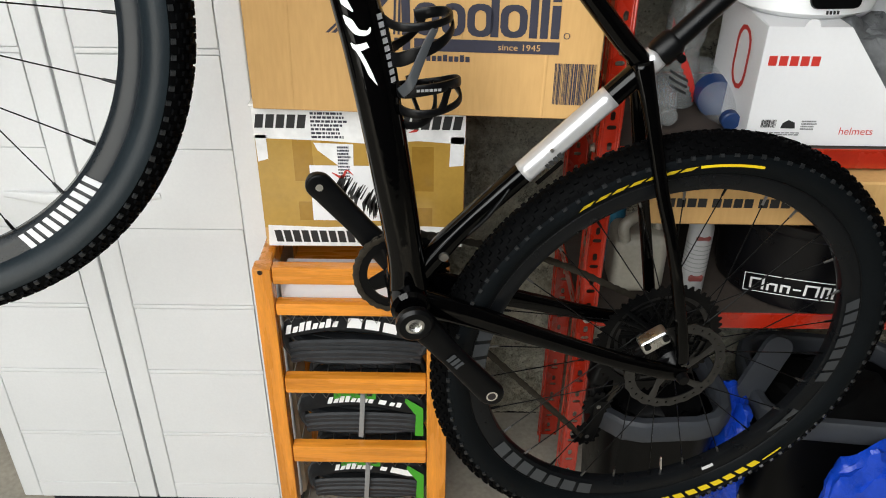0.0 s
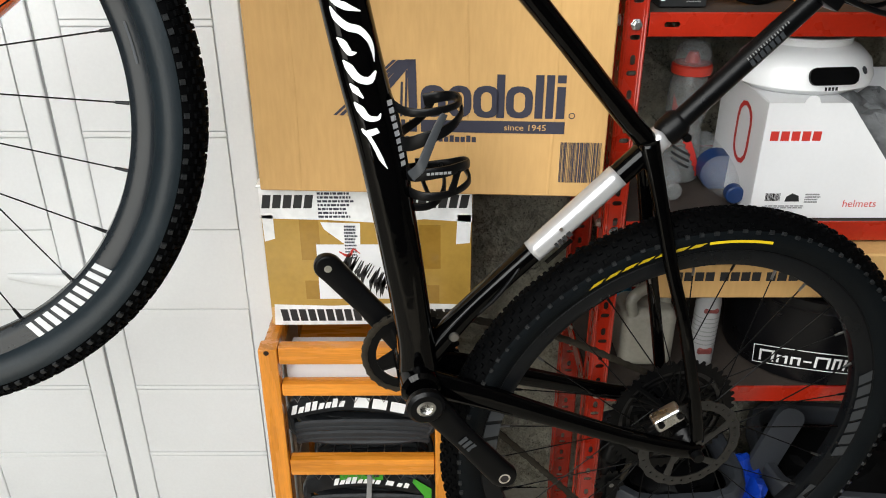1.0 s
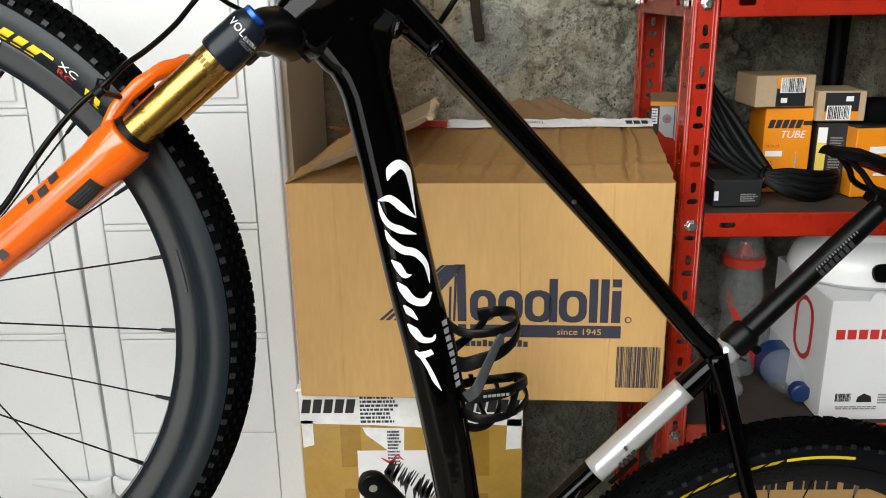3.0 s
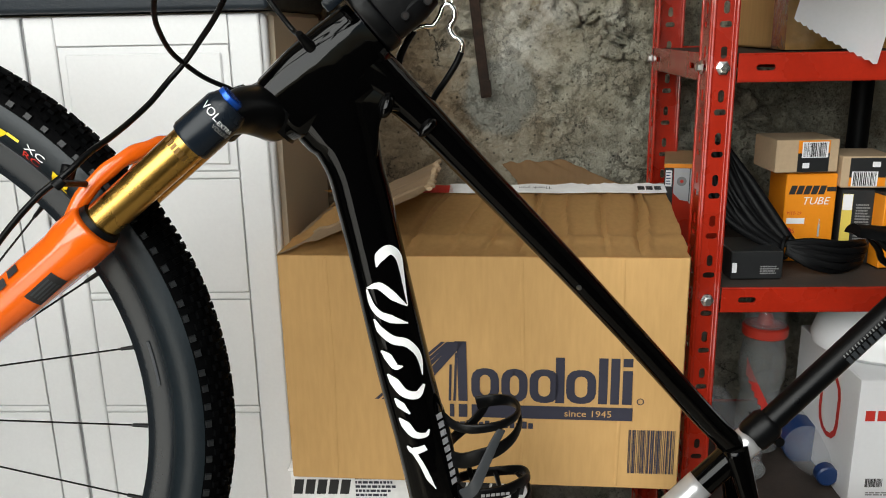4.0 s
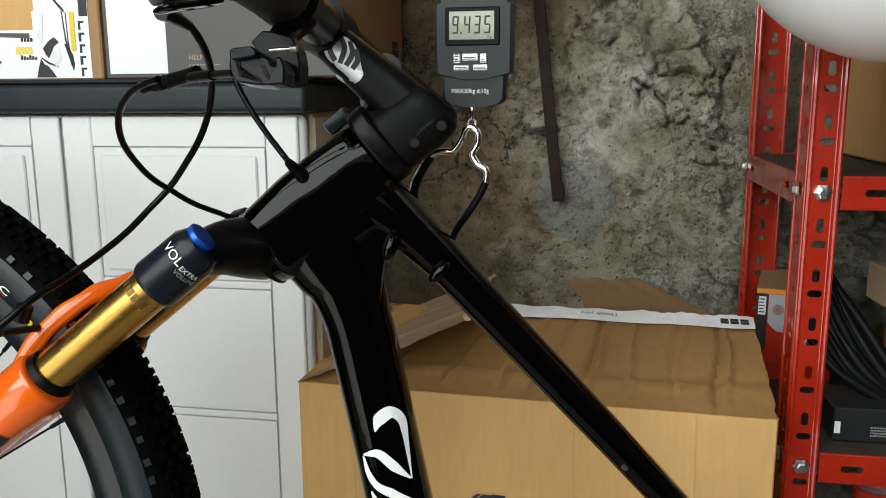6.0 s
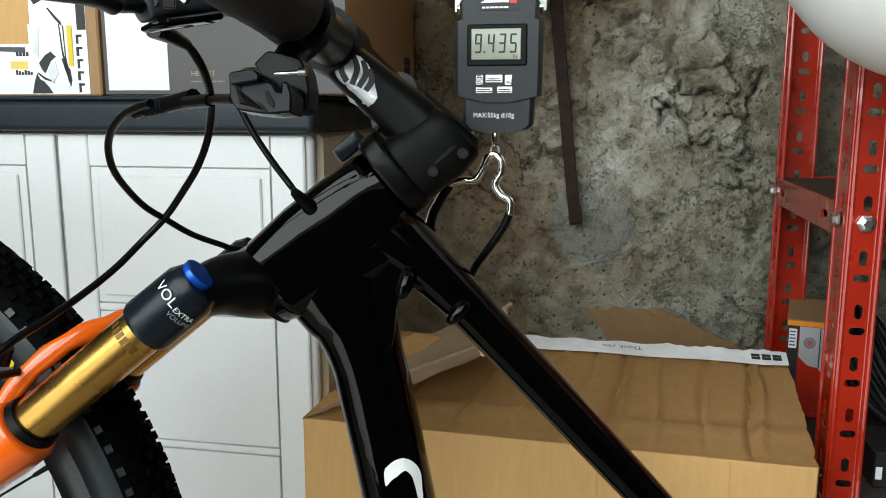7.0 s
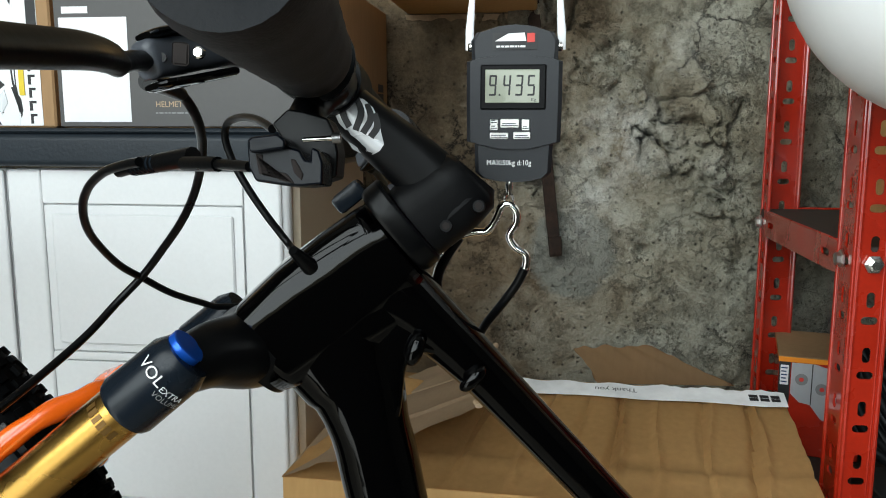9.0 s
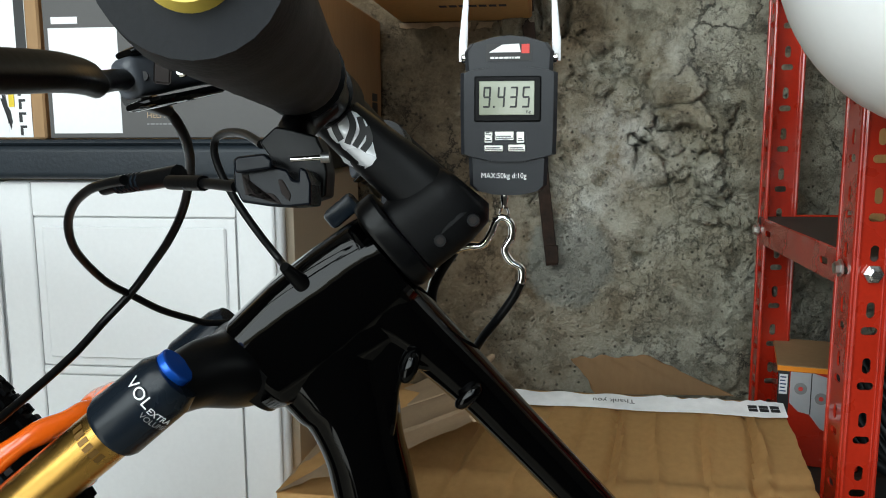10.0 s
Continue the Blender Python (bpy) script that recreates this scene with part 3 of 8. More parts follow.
for x0, x1 in ((-0.897, -0.6087), (-0.6068, -0.297)):
    bm = bmesh.new()
    slab(bm, (x0, 1.2155, 0.047), (x1, 1.234, 1.575), 0.0088 if x1 > -0.5 else 0.004, inv, seg=6)
    d = part("door", bm, WHITE_RESIN, cab, "white panelled resin door", split=50)
    a, b = x0 + 0.04, x1 - (0.047 if x1 > -0.5 else 0.04)
    for p0, p1 in ((x0 + 0.001, a), (b, x1 - 0.001)):
        bm = bmesh.new()
        slab(bm, (p0, 1.2105, 0.048), (p1 if p1 < x1 - 0.01 or x1 < -0.5 else p1 - 0.006, 1.2157, 1.574), 0.0036, inv, seg=4)
        part("stile", bm, WHITE_RESIN, d)
    edges = [1.574] + [z for pr in PANELS for z in reversed(pr)] + [0.048]
    for k in range(0, len(edges), 2):
        bm = bmesh.new()
        slab(bm, (a + 0.0004, 1.2105, edges[k + 1]), (b - 0.0004, 1.2157, edges[k]), 0.0018, inv, seg=2)
        part("rail", bm, WHITE_RESIN, d)
    for z0, z1 in PANELS:
        bm = bmesh.new()
        slab(bm, (a + 0.0012, 1.2108, z0 + 0.0012), (b - 0.0012, 1.2157, z1 - 0.0012), 0.0016, inv, seg=2)
        pn = part("panel", bm, WHITE_RESIN, d)
        if z0 > 1.3:
            bm = bmesh.new()
            slab(bm, (a + 0.011, 1.2078, z0 + 0.010), (b - 0.011, 1.2109, z1 - 0.010), 0.0018, inv)
            part("field", bm, WHITE_RESIN, pn)
    hx = x1 - 0.03 if x1 < -0.5 else x0 + 0.03
    bm = bmesh.new()
    pts = curve([(hx - 0.10 if x1 < -0.5 else hx + 0.10, 1.213, 0.787), (hx, 1.196, 0.785), (hx + (0.026 if x1 < -0.5 else -0.026), 1.206, 0.783)], 6)
    sweep(bm, [inv @ p for p in pts], [(0.006 + 0.012 * (i / (len(pts) - 1)), 0.006) for i in range(len(pts))], 10, up=(0, 1, 0), square=3)
    part("handle", bm, WHITE_RESIN, d, "white moulded pull handle")
top = thing("cabinet_top", "dark slate-grey resin top slab on the white cabinet", "worktop", (-0.6, 1.4, 1.578))
bm = bmesh.new()
slab(bm, (-0.315, -0.206, 0.0), (0.313, 0.165, 0.034), 0.007, seg=3)
part("slab", bm, SLATE_RESIN, top)
bm = bmesh.new()
slab(bm, (-0.312, -0.202, 0.0345), (0.310, 0.162, 0.0395), 0.002)
part("rim", bm, SLATE_RESIN, top)


def flap_strip(a, b):
    """A ragged strip of torn card from a to b, hanging a little."""
    bm = bmesh.new()
    r = random.Random(3)
    a, b = Vector(a), Vector(b)
    top = [bm.verts.new(a.lerp(b, k / 20)) for k in range(21)]
    low = [bm.verts.new(a.lerp(b, k / 20) + Vector((0, 0.004, -0.004 - 0.006 * r.random()))) for k in range(21)]
    for k in range(20):
        bm.faces.new((top[k], top[k + 1], low[k + 1], low[k]))
    bmesh.ops.solidify(bm, geom=bm.faces[:], thickness=0.003)
    return bm


# ---- boxes on the cabinet ----
TOPZ = 1.618
hb = thing("helmet_carton", "grey printed carton with brown sides and a white label", "box", (-0.42, 1.222, TOPZ))
part("carton", box((-0.127, 0.003, 0.0), (0.163, 0.325, 0.155), 0.002), CARD_DARK, hb, "brown card carton sides")
part("front_print", box((-0.1265, 0.0, 0.001), (0.1625, 0.0028, 0.154), 0.0008), GREY_CARD, hb, "dark grey printed front")
part("label", bars([(-0.121, 0.006, -0.046, 0.113)], front(0, -0.0003, 0)), PAPER, hb, "blank white paper label")
part("sticker", bars([(-0.117, 0.117, -0.088, 0.124)], front(0, -0.0003, 0)), PAPER, hb)
words("lettering", "HELMET", 0.0082, front(-0.019, -0.0006, 0.0215), CARD_PALE, hb)
for z0, z1 in ((0.030, 0.044), (0.046, 0.056)):
    part("side_print", box((0.1632, 0.262, z0), (0.1636, 0.296, z1)), BLACK_INK, hb, smooth=False)
part("small_print", bars(text_rows(0.05, 0.003, 1, 4), front(-0.019, -0.0004, 0.0145)), GREY_INK, hb)

lb = thing("printed_carton", "brown carton with torn white, black and yellow printing", "box", (-0.66, 1.228, TOPZ), Matrix.Translation((-0.66, 1.228, TOPZ)) @ pose(0, 0, 0, 0, 0, 3))
part("carton", box((-0.11, 0.0, 0.0), (0.102, 0.26, 0.16), 0.002), CARD_DARK, lb)
f0 = front(0, -0.0004, 0)
part("print_field", bars([(-0.108, 0.002, 0.062, 0.158)], f0), PAPER, lb, "glossy white torn print")
part("bare_patch", bars([(-0.108, 0.060, 0.0150, 0.158), (0.0150, 0.082, 0.0180, 0.158)], front(0, -0.0006, 0)), CARD, lb, "bare brown card patch")
for o in ([(0.026, 0.038), (0.0345, 0.047), (0.0416, 0.051), (0.048, 0.045), (0.041, 0.040), (0.0368, 0.032), (0.033, 0.026), (0.029, 0.031)],
          [(0.0154, 0.003), (0.0185, 0.015), (0.0225, 0.026), (0.0265, 0.019), (0.0308, 0.017), (0.0370, 0.010), (0.0416, 0.003)],
          [(0.0235, 0.0275), (0.0330, 0.0215), (0.0445, 0.0165), (0.0445, 0.0150), (0.0320, 0.0190), (0.0235, 0.0255)],
          [(0.0535, 0.082), (0.0550, 0.082), (0.0575, 0.052), (0.0640, 0.020), (0.0620, 0.016), (0.0560, 0.048)],
          [(0.0585, 0.080), (0.0598, 0.080), (0.0606, 0.045), (0.0655, 0.014), (0.0640, 0.010), (0.0594, 0.042)],
          [(0.0400, 0.100), (0.0425, 0.100), (0.0575, 0.0835), (0.0580, 0.079), (0.0500, 0.087)],
          [(0.0545, 0.043), (0.0640, 0.012), (0.0665, 0.018), (0.0650, 0.030), (0.0575, 0.043)],
          [(-0.090, 0.006), (-0.050, 0.004), (-0.030, 0.022), (-0.052, 0.040), (-0.075, 0.030)],
          [(0.0150, 0.120), (0.0250, 0.104), (0.0420, 0.112), (0.0400, 0.132), (0.0240, 0.140)],
          [(0.0440, 0.158), (0.0600, 0.128), (0.0618, 0.146), (0.0560, 0.158)]):
    bm = bmesh.new()
    plate(bm, o, front(0, -0.0008, 0), 0.0003)
    part("black_print", bm, BLACK_INK, lb, smooth=False)
for o in ([(0.020, 0.050), (0.026, 0.080), (0.030, 0.078), (0.026, 0.045)], [(0.036, 0.030), (0.047, 0.040), (0.050, 0.026), (0.042, 0.014)], [(-0.030, 0.052), (0.010, 0.050), (0.010, 0.056), (-0.030, 0.057)]):
    bm = bmesh.new()
    plate(bm, o, front(0, -0.0011, 0), 0.0003)
    part("grey_fold", bm, GREY_CARD if o[0][0] < 0 else DECAL_SILVER, lb, smooth=False)
part("print_bars", bars([(-0.002 + 0.0042 * k, 0.046, 0.0010 + 0.0042 * k, 0.0515 - 0.001 * (k % 2)) for k in range(4)] + [(-0.004 + 0.0037 * k, 0.0245, -0.0012 + 0.0037 * k, 0.0300 - 0.0012 * (k % 3)) for k in range(6)], front(0, -0.0009, 0)), BLACK_INK, lb)
part("yellow_stripe", bars([(0.0640, 0.034, 0.0700, 0.080)], front(0, -0.0013, 0)), YELLOW_INK, lb)
part("yellow_patch", bars([(-0.010, 0.031, 0.012, 0.040)], front(0, -0.0007, 0)), YELLOW_CARD, lb)
part("edge_print", bars([(0.0622, 0.002, 0.0880, 0.158)], f0), WHITE_CARD, lb, "pale printed edge strip")
part("dark_block", bars([(0.0765, 0.075, 0.0875, 0.158)], front(0, -0.0007, 0)), BLACK_INK, lb)
part("vertical_logo", bars([(0.0745 - 0.0005 * (k % 2), 0.004 + 0.0138 * k, 0.0775, 0.0145 + 0.0138 * k) for k in range(5)] + [(0.0775, 0.0118 + 0.0138 * k, 0.0818, 0.0145 + 0.0138 * k) for k in range(5)], front(0, -0.0007, 0)), BLACK_INK, lb)

ub = thing("wall_carton", "worn brown corrugated carton wedged high against the wall", "box", (-0.14, 1.45, 1.774))
part("carton", box((-0.093, -0.13, 0.0), (0.090, 0.118, 0.16), 0.003), CARD, ub)
part("torn_lip", flap_strip((-0.093, 0.112, -0.002), (0.088, 0.112, -0.002)), CARD_EDGE, ub, "torn pale cardboard lip")
part("print_bars", bars([(-0.02 + 0.012 * k, 0.02, -0.011 + 0.012 * k, 0.034) for k in range(7)], Matrix.Translation((0, 0, -0.0006)) @ pose(0, 0, 0, 180, 0, 0)), NAVY_INK, ub)


# ---- hanging scale with its hook ----
sc = thing("hanging_scale", "charcoal digital hanging scale with a lit grey display", "hanging scale", (-0.0555, 0.9135, 1.585))


def shield(bm, prof, y0, y1, bev=0.003):
    """An upright rounded slab from (half-width, height) pairs."""
    n = len(prof)
    loop = [(-w, z) for w, z in prof] + [(w, z) for w, z in reversed(prof)]
    rows = []
    for y, k in ((y0 + bev, 1.0), (y0, 0.95), (y1, 0.95), (y1 - bev, 1.0)):
        rows.append([bm.verts.new((x * (1 if k == 1 else 1 - bev * 0.8 / max(abs(x), 0.004)), y, z)) for x, z in loop])
    order = [rows[1], rows[0], rows[3], rows[2]]
    for A, B in zip(order, order[1:]):
        for i in range(len(loop)):
            j = (i + 1) % len(loop)
            bm.faces.new((A[i], A[j], B[j], B[i]))
    bm.faces.new(rows[1])
    bm.faces.new(rows[2])


bm = bmesh.new()
shield(bm, [(0.0, 0.002), (0.010, 0.0023), (0.020, 0.0045), (0.0236, 0.008), (0.0245, 0.03), (0.0262, 0.075), (0.0268, 0.088), (0.0235, 0.093), (0.012, 0.0965), (0.0, 0.0975)], 0.0, 0.0185)
part("body", bm, SCALE_GREY, sc)
bm = bmesh.new()
shield(bm, [(0.0, 0.0225), (0.012, 0.0228), (0.024, 0.0255), (0.0288, 0.027), (0.0292, 0.05), (0.0292, 0.0755), (0.0262, 0.0768), (0.012, 0.079), (0.0, 0.0795)], -0.0022, 0.0165)
part("sleeve", bm, SCALE_GREY, sc, "charcoal plastic sleeve")
bm = bmesh.new()
slab(bm, (-0.0205, -0.0036, 0.0465), (0.0195, -0.0018, 0.0735), 0.0008)
part("bezel", bm, MATT_BLACK, sc, "dark display bezel")
bm = bmesh.new()
slab(bm, (-0.0175, -0.0041, 0.0505), (0.0155, -0.0034, 0.0705), 0.0003)
lcd = part("display", bm, LCD, sc, "grey-green liquid crystal display")
seg_map = {"0": "abcdef", "3": "abgcd", "4": "fgbc", "5": "afgcd", "9": "abcdfg"}


def seven(digits, m):
    bm = bmesh.new()
    w, h, s = 0.0046, 0.0062, 0.0011
    for k, ch in enumerate(digits):
        x = 0.0074 * k + (0.0012 if k else 0)
        sl = 0.0
        r = {"a": (0.0004, 2 * h - s, w - 0.0004, 2 * h), "g": (0.0004, h - s / 2, w - 0.0004, h + s / 2), "d": (0.0004, 0, w - 0.0004, s), "f": (0, h + 0.0003, s, 2 * h - 0.0003), "e": (0, 0.0003, s, h - 0.0003), "b": (w - s, h + 0.0003, w, 2 * h - 0.0003), "c": (w - s, 0.0003, w, h - 0.0003)}
        for g in seg_map[ch]:
            x0, y0, x1, y1 = r[g]
            plate(bm, [(x + x0 + 0.06 * y0, y0), (x + x1 + 0.06 * y0, y0), (x + x1 + 0.06 * y1, y1), (x + x0 + 0.06 * y1, y1)], m, 0.0002)
    plate(bm, [(0.0063, 0), (0.0074, 0), (0.0074, 0.0011), (0.0063, 0.0011)], m, 0.0002)
    return bm


part("digits", seven("9435", front(-0.0155, -0.0042, 0.0548)), BLACK_INK, lcd, "black digits reading 9.435")
words("unit", "Kg", 0.0028, front(0.0105, -0.0043, 0.0516), BLACK_INK, lcd)
words("lettering", "MAX:50kg d:10g", 0.0046, front(-0.0165, -0.0004, 0.0125), WHITE_INK, sc, squash=0.9)
for lo, hi in (((-0.0145, 0.034), (-0.0095, 0.0375)), ((-0.008, 0.0355), (0.0035, 0.041)), ((0.005, 0.034), (0.010, 0.0408)), ((-0.0145, 0.0285), (-0.003, 0.0325)), ((0.0, 0.0285), (0.0105, 0.033)), ((-0.0145, 0.0375), (-0.0095, 0.0408))):
    part("button", box((lo[0], -0.0032, lo[1]), (hi[0], -0.0018, hi[1]), 0.0005), ZINC, sc, "bright chrome key")
    part("key_mark", bars([(lo[0] + 0.0007, lo[1] + 0.0009, hi[0] - 0.0007, lo[1] + 0.0016), (lo[0] + 0.001, lo[1] + 0.0021, hi[0] - 0.0016, lo[1] + 0.0028)], front(0, -0.0034, 0), 0.0002), BLACK_INK, sc)
part("badge", bars([(-0.0135, 0.0825, 0.0135, 0.0925)], front(0, -0.0003, 0)), BLACK_INK, sc)
bm = bmesh.new()
plate(bm, [(-0.012, 0.0875), (-0.004, 0.092), (0.006, 0.0925), (0.007, 0.0875)], front(0, -0.0005, 0), 0.0003)
part("badge_white_shape", bm, WHITE_INK, sc)
part("badge_red_shape", bars([(0.0075, 0.0868, 0.0122, 0.0922)], front(0, -0.0006, 0)), RED_INK, sc)
part("badge_print", bars(text_rows(0.022, 0.002, 1, 3), front(-0.011, -0.0006, 0.0838)), WHITE_INK, sc)
for sx in (-1, 1):
    bm = bmesh.new()
    lathe(bm, [(0.0032, 0), (0.0032, 0.0022), (0.0024, 0.003)], Matrix.Translation((sx * 0.0262, 0.009, 0.085)) @ pose(0, 0, 0, 0, 90 * sx, 0), 14)
    part("pin", bm, CHROME, sc, "chrome side pin")
    bm = bmesh.new()
    sweep(bm, [(sx * 0.0285, 0.009, 0.083), (sx * 0.0283, 0.009, 0.094), (sx * 0.0265, 0.009, 0.12), (sx * 0.016, 0.012, 0.34), (sx * 0.002, 0.014, 0.62)], [(0.0024, 0.001), (0.0026, 0.001), (0.0016, 0.001), (0.0016, 0.001), (0.0016, 0.001)], 8)
    part("strap", bm, PAPER, sc, "thin white hanging strap")
bm = bmesh.new()
sweep(bm, [(sx * 0.002, 0.014, 0.62) for sx in (-1, 1)] + [(0.0, 0.014, 0.66)], 0.003, 8)
sweep(bm, [(0, 0.014, 0.64), (0, 0.014, 1.82)], 0.0022, 8)
part("cord", bm, MATT_BLACK, sc, "dark cord up to the ceiling")
hk = part("hook_shank", tube([(-0.0025, 0.009, 0.004), (-0.0025, 0.009, -0.001), (-0.0025, 0.009, -0.007)], [0.0022, 0.0026, 0.0013], 10), CHROME, sc, "chrome swivel shank")
loopc = [(-0.0025 + 0.0028 * math.cos(w), 0.009, -0.0105 + 0.0044 * math.sin(w)) for w in [2 * math.pi * k / 16 for k in range(16)]]
part("eye", tube(loopc, 0.0008, 6, closed=True, up=(0, 1, 0.01)), CHROME, hk)
hook = thing("hanger_hook", "bent chrome wire hook with black rubber sleeved legs", "hook", (-0.0585, 0.9225, 1.571))
pl = curve([(-0.0475, 0.006, -0.049), (-0.0445, 0.004, -0.040), (-0.036, 0.001, -0.026), (-0.030, 0, -0.0195), (-0.021, 0, -0.017), (-0.0135, 0, -0.0165), (-0.008, 0, -0.009), (-0.0045, 0, -0.001), (0.0, 0, 0.0012), (0.0050, 0, -0.003), (0.0052, 0, -0.011), (0.001, 0, -0.019), (0.005, 0, -0.0265), (0.0115, 0, -0.031), (0.0118, 0, -0.0385), (0.009, 0.001, -0.044)], 6)
part("wire", tube(pl, 0.0026, 12), CHROME, hook, "chrome bent wire")
for pts in ([(-0.031, 0.0, -0.021), (-0.0395, 0.002, -0.034), (-0.046, 0.006, -0.05), (-0.045, 0.012, -0.07)], [(0.0112, 0.0, -0.040), (0.006, 0.002, -0.051), (-0.004, 0.006, -0.066), (-0.014, 0.012, -0.080), (-0.020, 0.02, -0.092)]):
    part("rubber_sleeve", tube(curve(pts, 6), 0.0030, 10), SATIN_BLACK, hook, "black rubber sleeve")


# ---- red slotted steel shelving ----
shelf = thing("steel_shelving", "bright red slotted steel shelving with chipboard decks", "shelving", (0.239, 1.155, GROUND))


def pierced(bm, rect, holes, place, t):
    """A flat strip with slots through it, cut in two along the slots' line. holes: (cx, cy, a, b), cut across y when tall."""
    x0, y0, x1, y1 = rect
    long_x = x1 - x0 > y1 - y0
    for side in (-1, 1):
        loop = []
        if long_x:
            c = holes[0][1]
            edge = y0 if side < 0 else y1
            loop = [(x0, edge), (x0, c)]
            for cx, cy, a, b in holes:
                loop += half_slot(cx, cy, a, b, side, True)
            loop += [(x1, c), (x1, edge)]
        else:
            c = holes[0][0]
            edge = x0 if side < 0 else x1
            loop = [(edge, y0), (c, y0)]
            for cx, cy, a, b in holes:
                loop += half_slot(cx, cy, a, b, side, False)
            loop += [(c, y1), (edge, y1)]
        lo = [bm.verts.new(place(x, y, 0.0)) for x, y in loop]
        hi = [bm.verts.new(place(x, y, t)) for x, y in loop]
        bm.faces.new(lo)
        bm.faces.new(list(reversed(hi)))
        for i in range(len(lo)):
            k = (i + 1) % len(lo)
            bm.faces.new((lo[i], lo[k], hi[k], hi[i]))


def half_slot(cx, cy, a, b, side, along_x, n=4):
    """Half of a round-ended slot's outline: half-length a in x and b in y."""
    r = min(a, b)
    out = []
    for i in range(2 * n + 1):
        w = radians(180 - 180 * i / (2 * n))
        if along_x:
            sx = -1 if i < n else (1 if i > n else 0)
            px = cx + (a - r) * (-1 if i <= n else 1) + r * math.cos(w)
            out.append((px, cy + side * ((b - r) + r * math.sin(w))))
            if i == n and a > r:
                out.append((cx + (a - r) + r * math.cos(w), cy + side * b))
        else:
            py = cy + (b - r) * (-1 if i <= n else 1) + r * math.cos(w)
            out.append((cx + side * ((a - r) + r * math.sin(w)), py))
            if i == n and b > r:
                out.append((cx + side * a, cy + (b - r) + r * math.cos(w)))
    # square off to the cut line when the slot is wider than it is round
    if along_x and b > r:
        out = [(out[0][0], cy)] + out + [(out[-1][0], cy)]
    if not along_x and a > r:
        out = [(cx, out[0][1])] + out + [(cx, out[-1][1])]
    return out


def slotted_post(bm, height):
    """An angle post, corner at the origin: one flange along +x, one along +y, with paired slots every 50 mm."""
    t, pitch = 0.0018, 0.0505
    for axis, w in ((0, 0.031), (1, 0.044)):
        def put(u, v, d):
            return (u, d, v) if axis == 0 else (d, u + t, v)
        z = 0.0
        while z < height - 0.001:
            holes = [(w * 0.5, z + 0.0145, 0.0072, 0.0036), (w * 0.5, z + 0.0333, 0.0036, 0.0072)]
            if z + pitch <= height:
                pierced(bm, (0.0, z, w, z + pitch), holes, put, t)
            z += pitch
        # rolled edges and a soft swage along the flange
        for u, r in ((0.0022, 0.0026), (w - 0.0022, 0.0024), (w - 0.0062, 0.0013)):
            sweep(bm, [put(u, 0.0, t * 0.4), put(u, height, t * 0.4)], r, 8, up=(0, 1, 0.01) if axis == 0 else (1, 0, 0.01))


for x, y, rz in ((0, 0, 0), (0.0045, 0.340, -90), (0.9, 0, 90), (0.9, 0.340, 180)):
    bm = bmesh.new()
    slotted_post(bm, 0.0505 * 41)
    o = part("post", bm, RED_STEEL, shelf, "red slotted angle post", smooth=False)
    o.matrix_parent_inverse = Matrix()
    o.matrix_basis = pose(x, y, 0.0, 0, 0, rz)
DECKS = (0.6, 0.914, 1.231, 1.517)
for z in DECKS:
    zz = z - GROUND
    for k, (lo, hi) in enumerate((((0.0325, -0.002, -0.032), (0.8615, 0.0, -0.001)), ((0.0385, 0.340, -0.032), (0.8615, 0.342, -0.001)), ((-0.002, 0.042, -0.032), (0.0, 0.303, -0.001)), ((0.9, 0.042, -0.032), (0.902, 0.303, -0.001)))):
        bm = bmesh.new()
        # web with a short slot near each end, and a folded lip above and below
        ax = 0 if k < 2 else 1
        L0, L1 = lo[ax], hi[ax]
        base = lo[1 - ax]
        pierced(bm, (L0, zz - 0.032, L1, zz - 0.001), [(q, zz - 0.0165, 0.011, 0.0036) for q in (L0 + 0.032, L1 - 0.032)], (lambda u, v, d: (u, base + d, v)) if ax == 0 else (lambda u, v, d: (base + d, u, v)), 0.002)
        sweep(bm, [(L0, base + 0.001, zz - 0.0015), (L1, base + 0.001, zz - 0.0015)] if ax == 0 else [(base + 0.001, L0, zz - 0.0015), (base + 0.001, L1, zz - 0.0015)], 0.0016, 8, up=(0, 0, 1))
        l2, h2 = list(lo), list(hi)
        oth = 1 - ax
        inward = 1 if k in (0, 2) else -1
        l2[oth], h2[oth] = sorted((hi[oth] if inward > 0 else lo[oth], (hi[oth] if inward > 0 else lo[oth]) + inward * 0.014))
        l2[2], h2[2] = zz - 0.0335, zz - 0.032
        slab(bm, l2, h2)
        part("beam", bm, RED_STEEL, shelf, "red steel beam", smooth=False)
    part("deck", box((0.003, 0.003, zz - 0.012), (0.897, 0.337, zz - 0.002), 0.001), DECK, shelf, "dark chipboard deck", smooth=False)
    for bx, by, r in ((0.0148, -0.0035, (90, 0, 0)), (-0.0035, 0.029, (0, -90, 0)), (-0.0035, 0.318, (0, -90, 0))):
        bm = bmesh.new()
        mt = Matrix.Translation((bx, by, zz - 0.0165)) @ pose(0, 0, 0, *r)
        lathe(bm, [(0.0085, -0.002), (0.0085, 0.0), (0.0062, 0.0005), (0.006, 0.004), (0.004, 0.0048)], mt, 6)
        part("bolt", bm, ZINC, shelf, "zinc hex bolt", smooth=False)


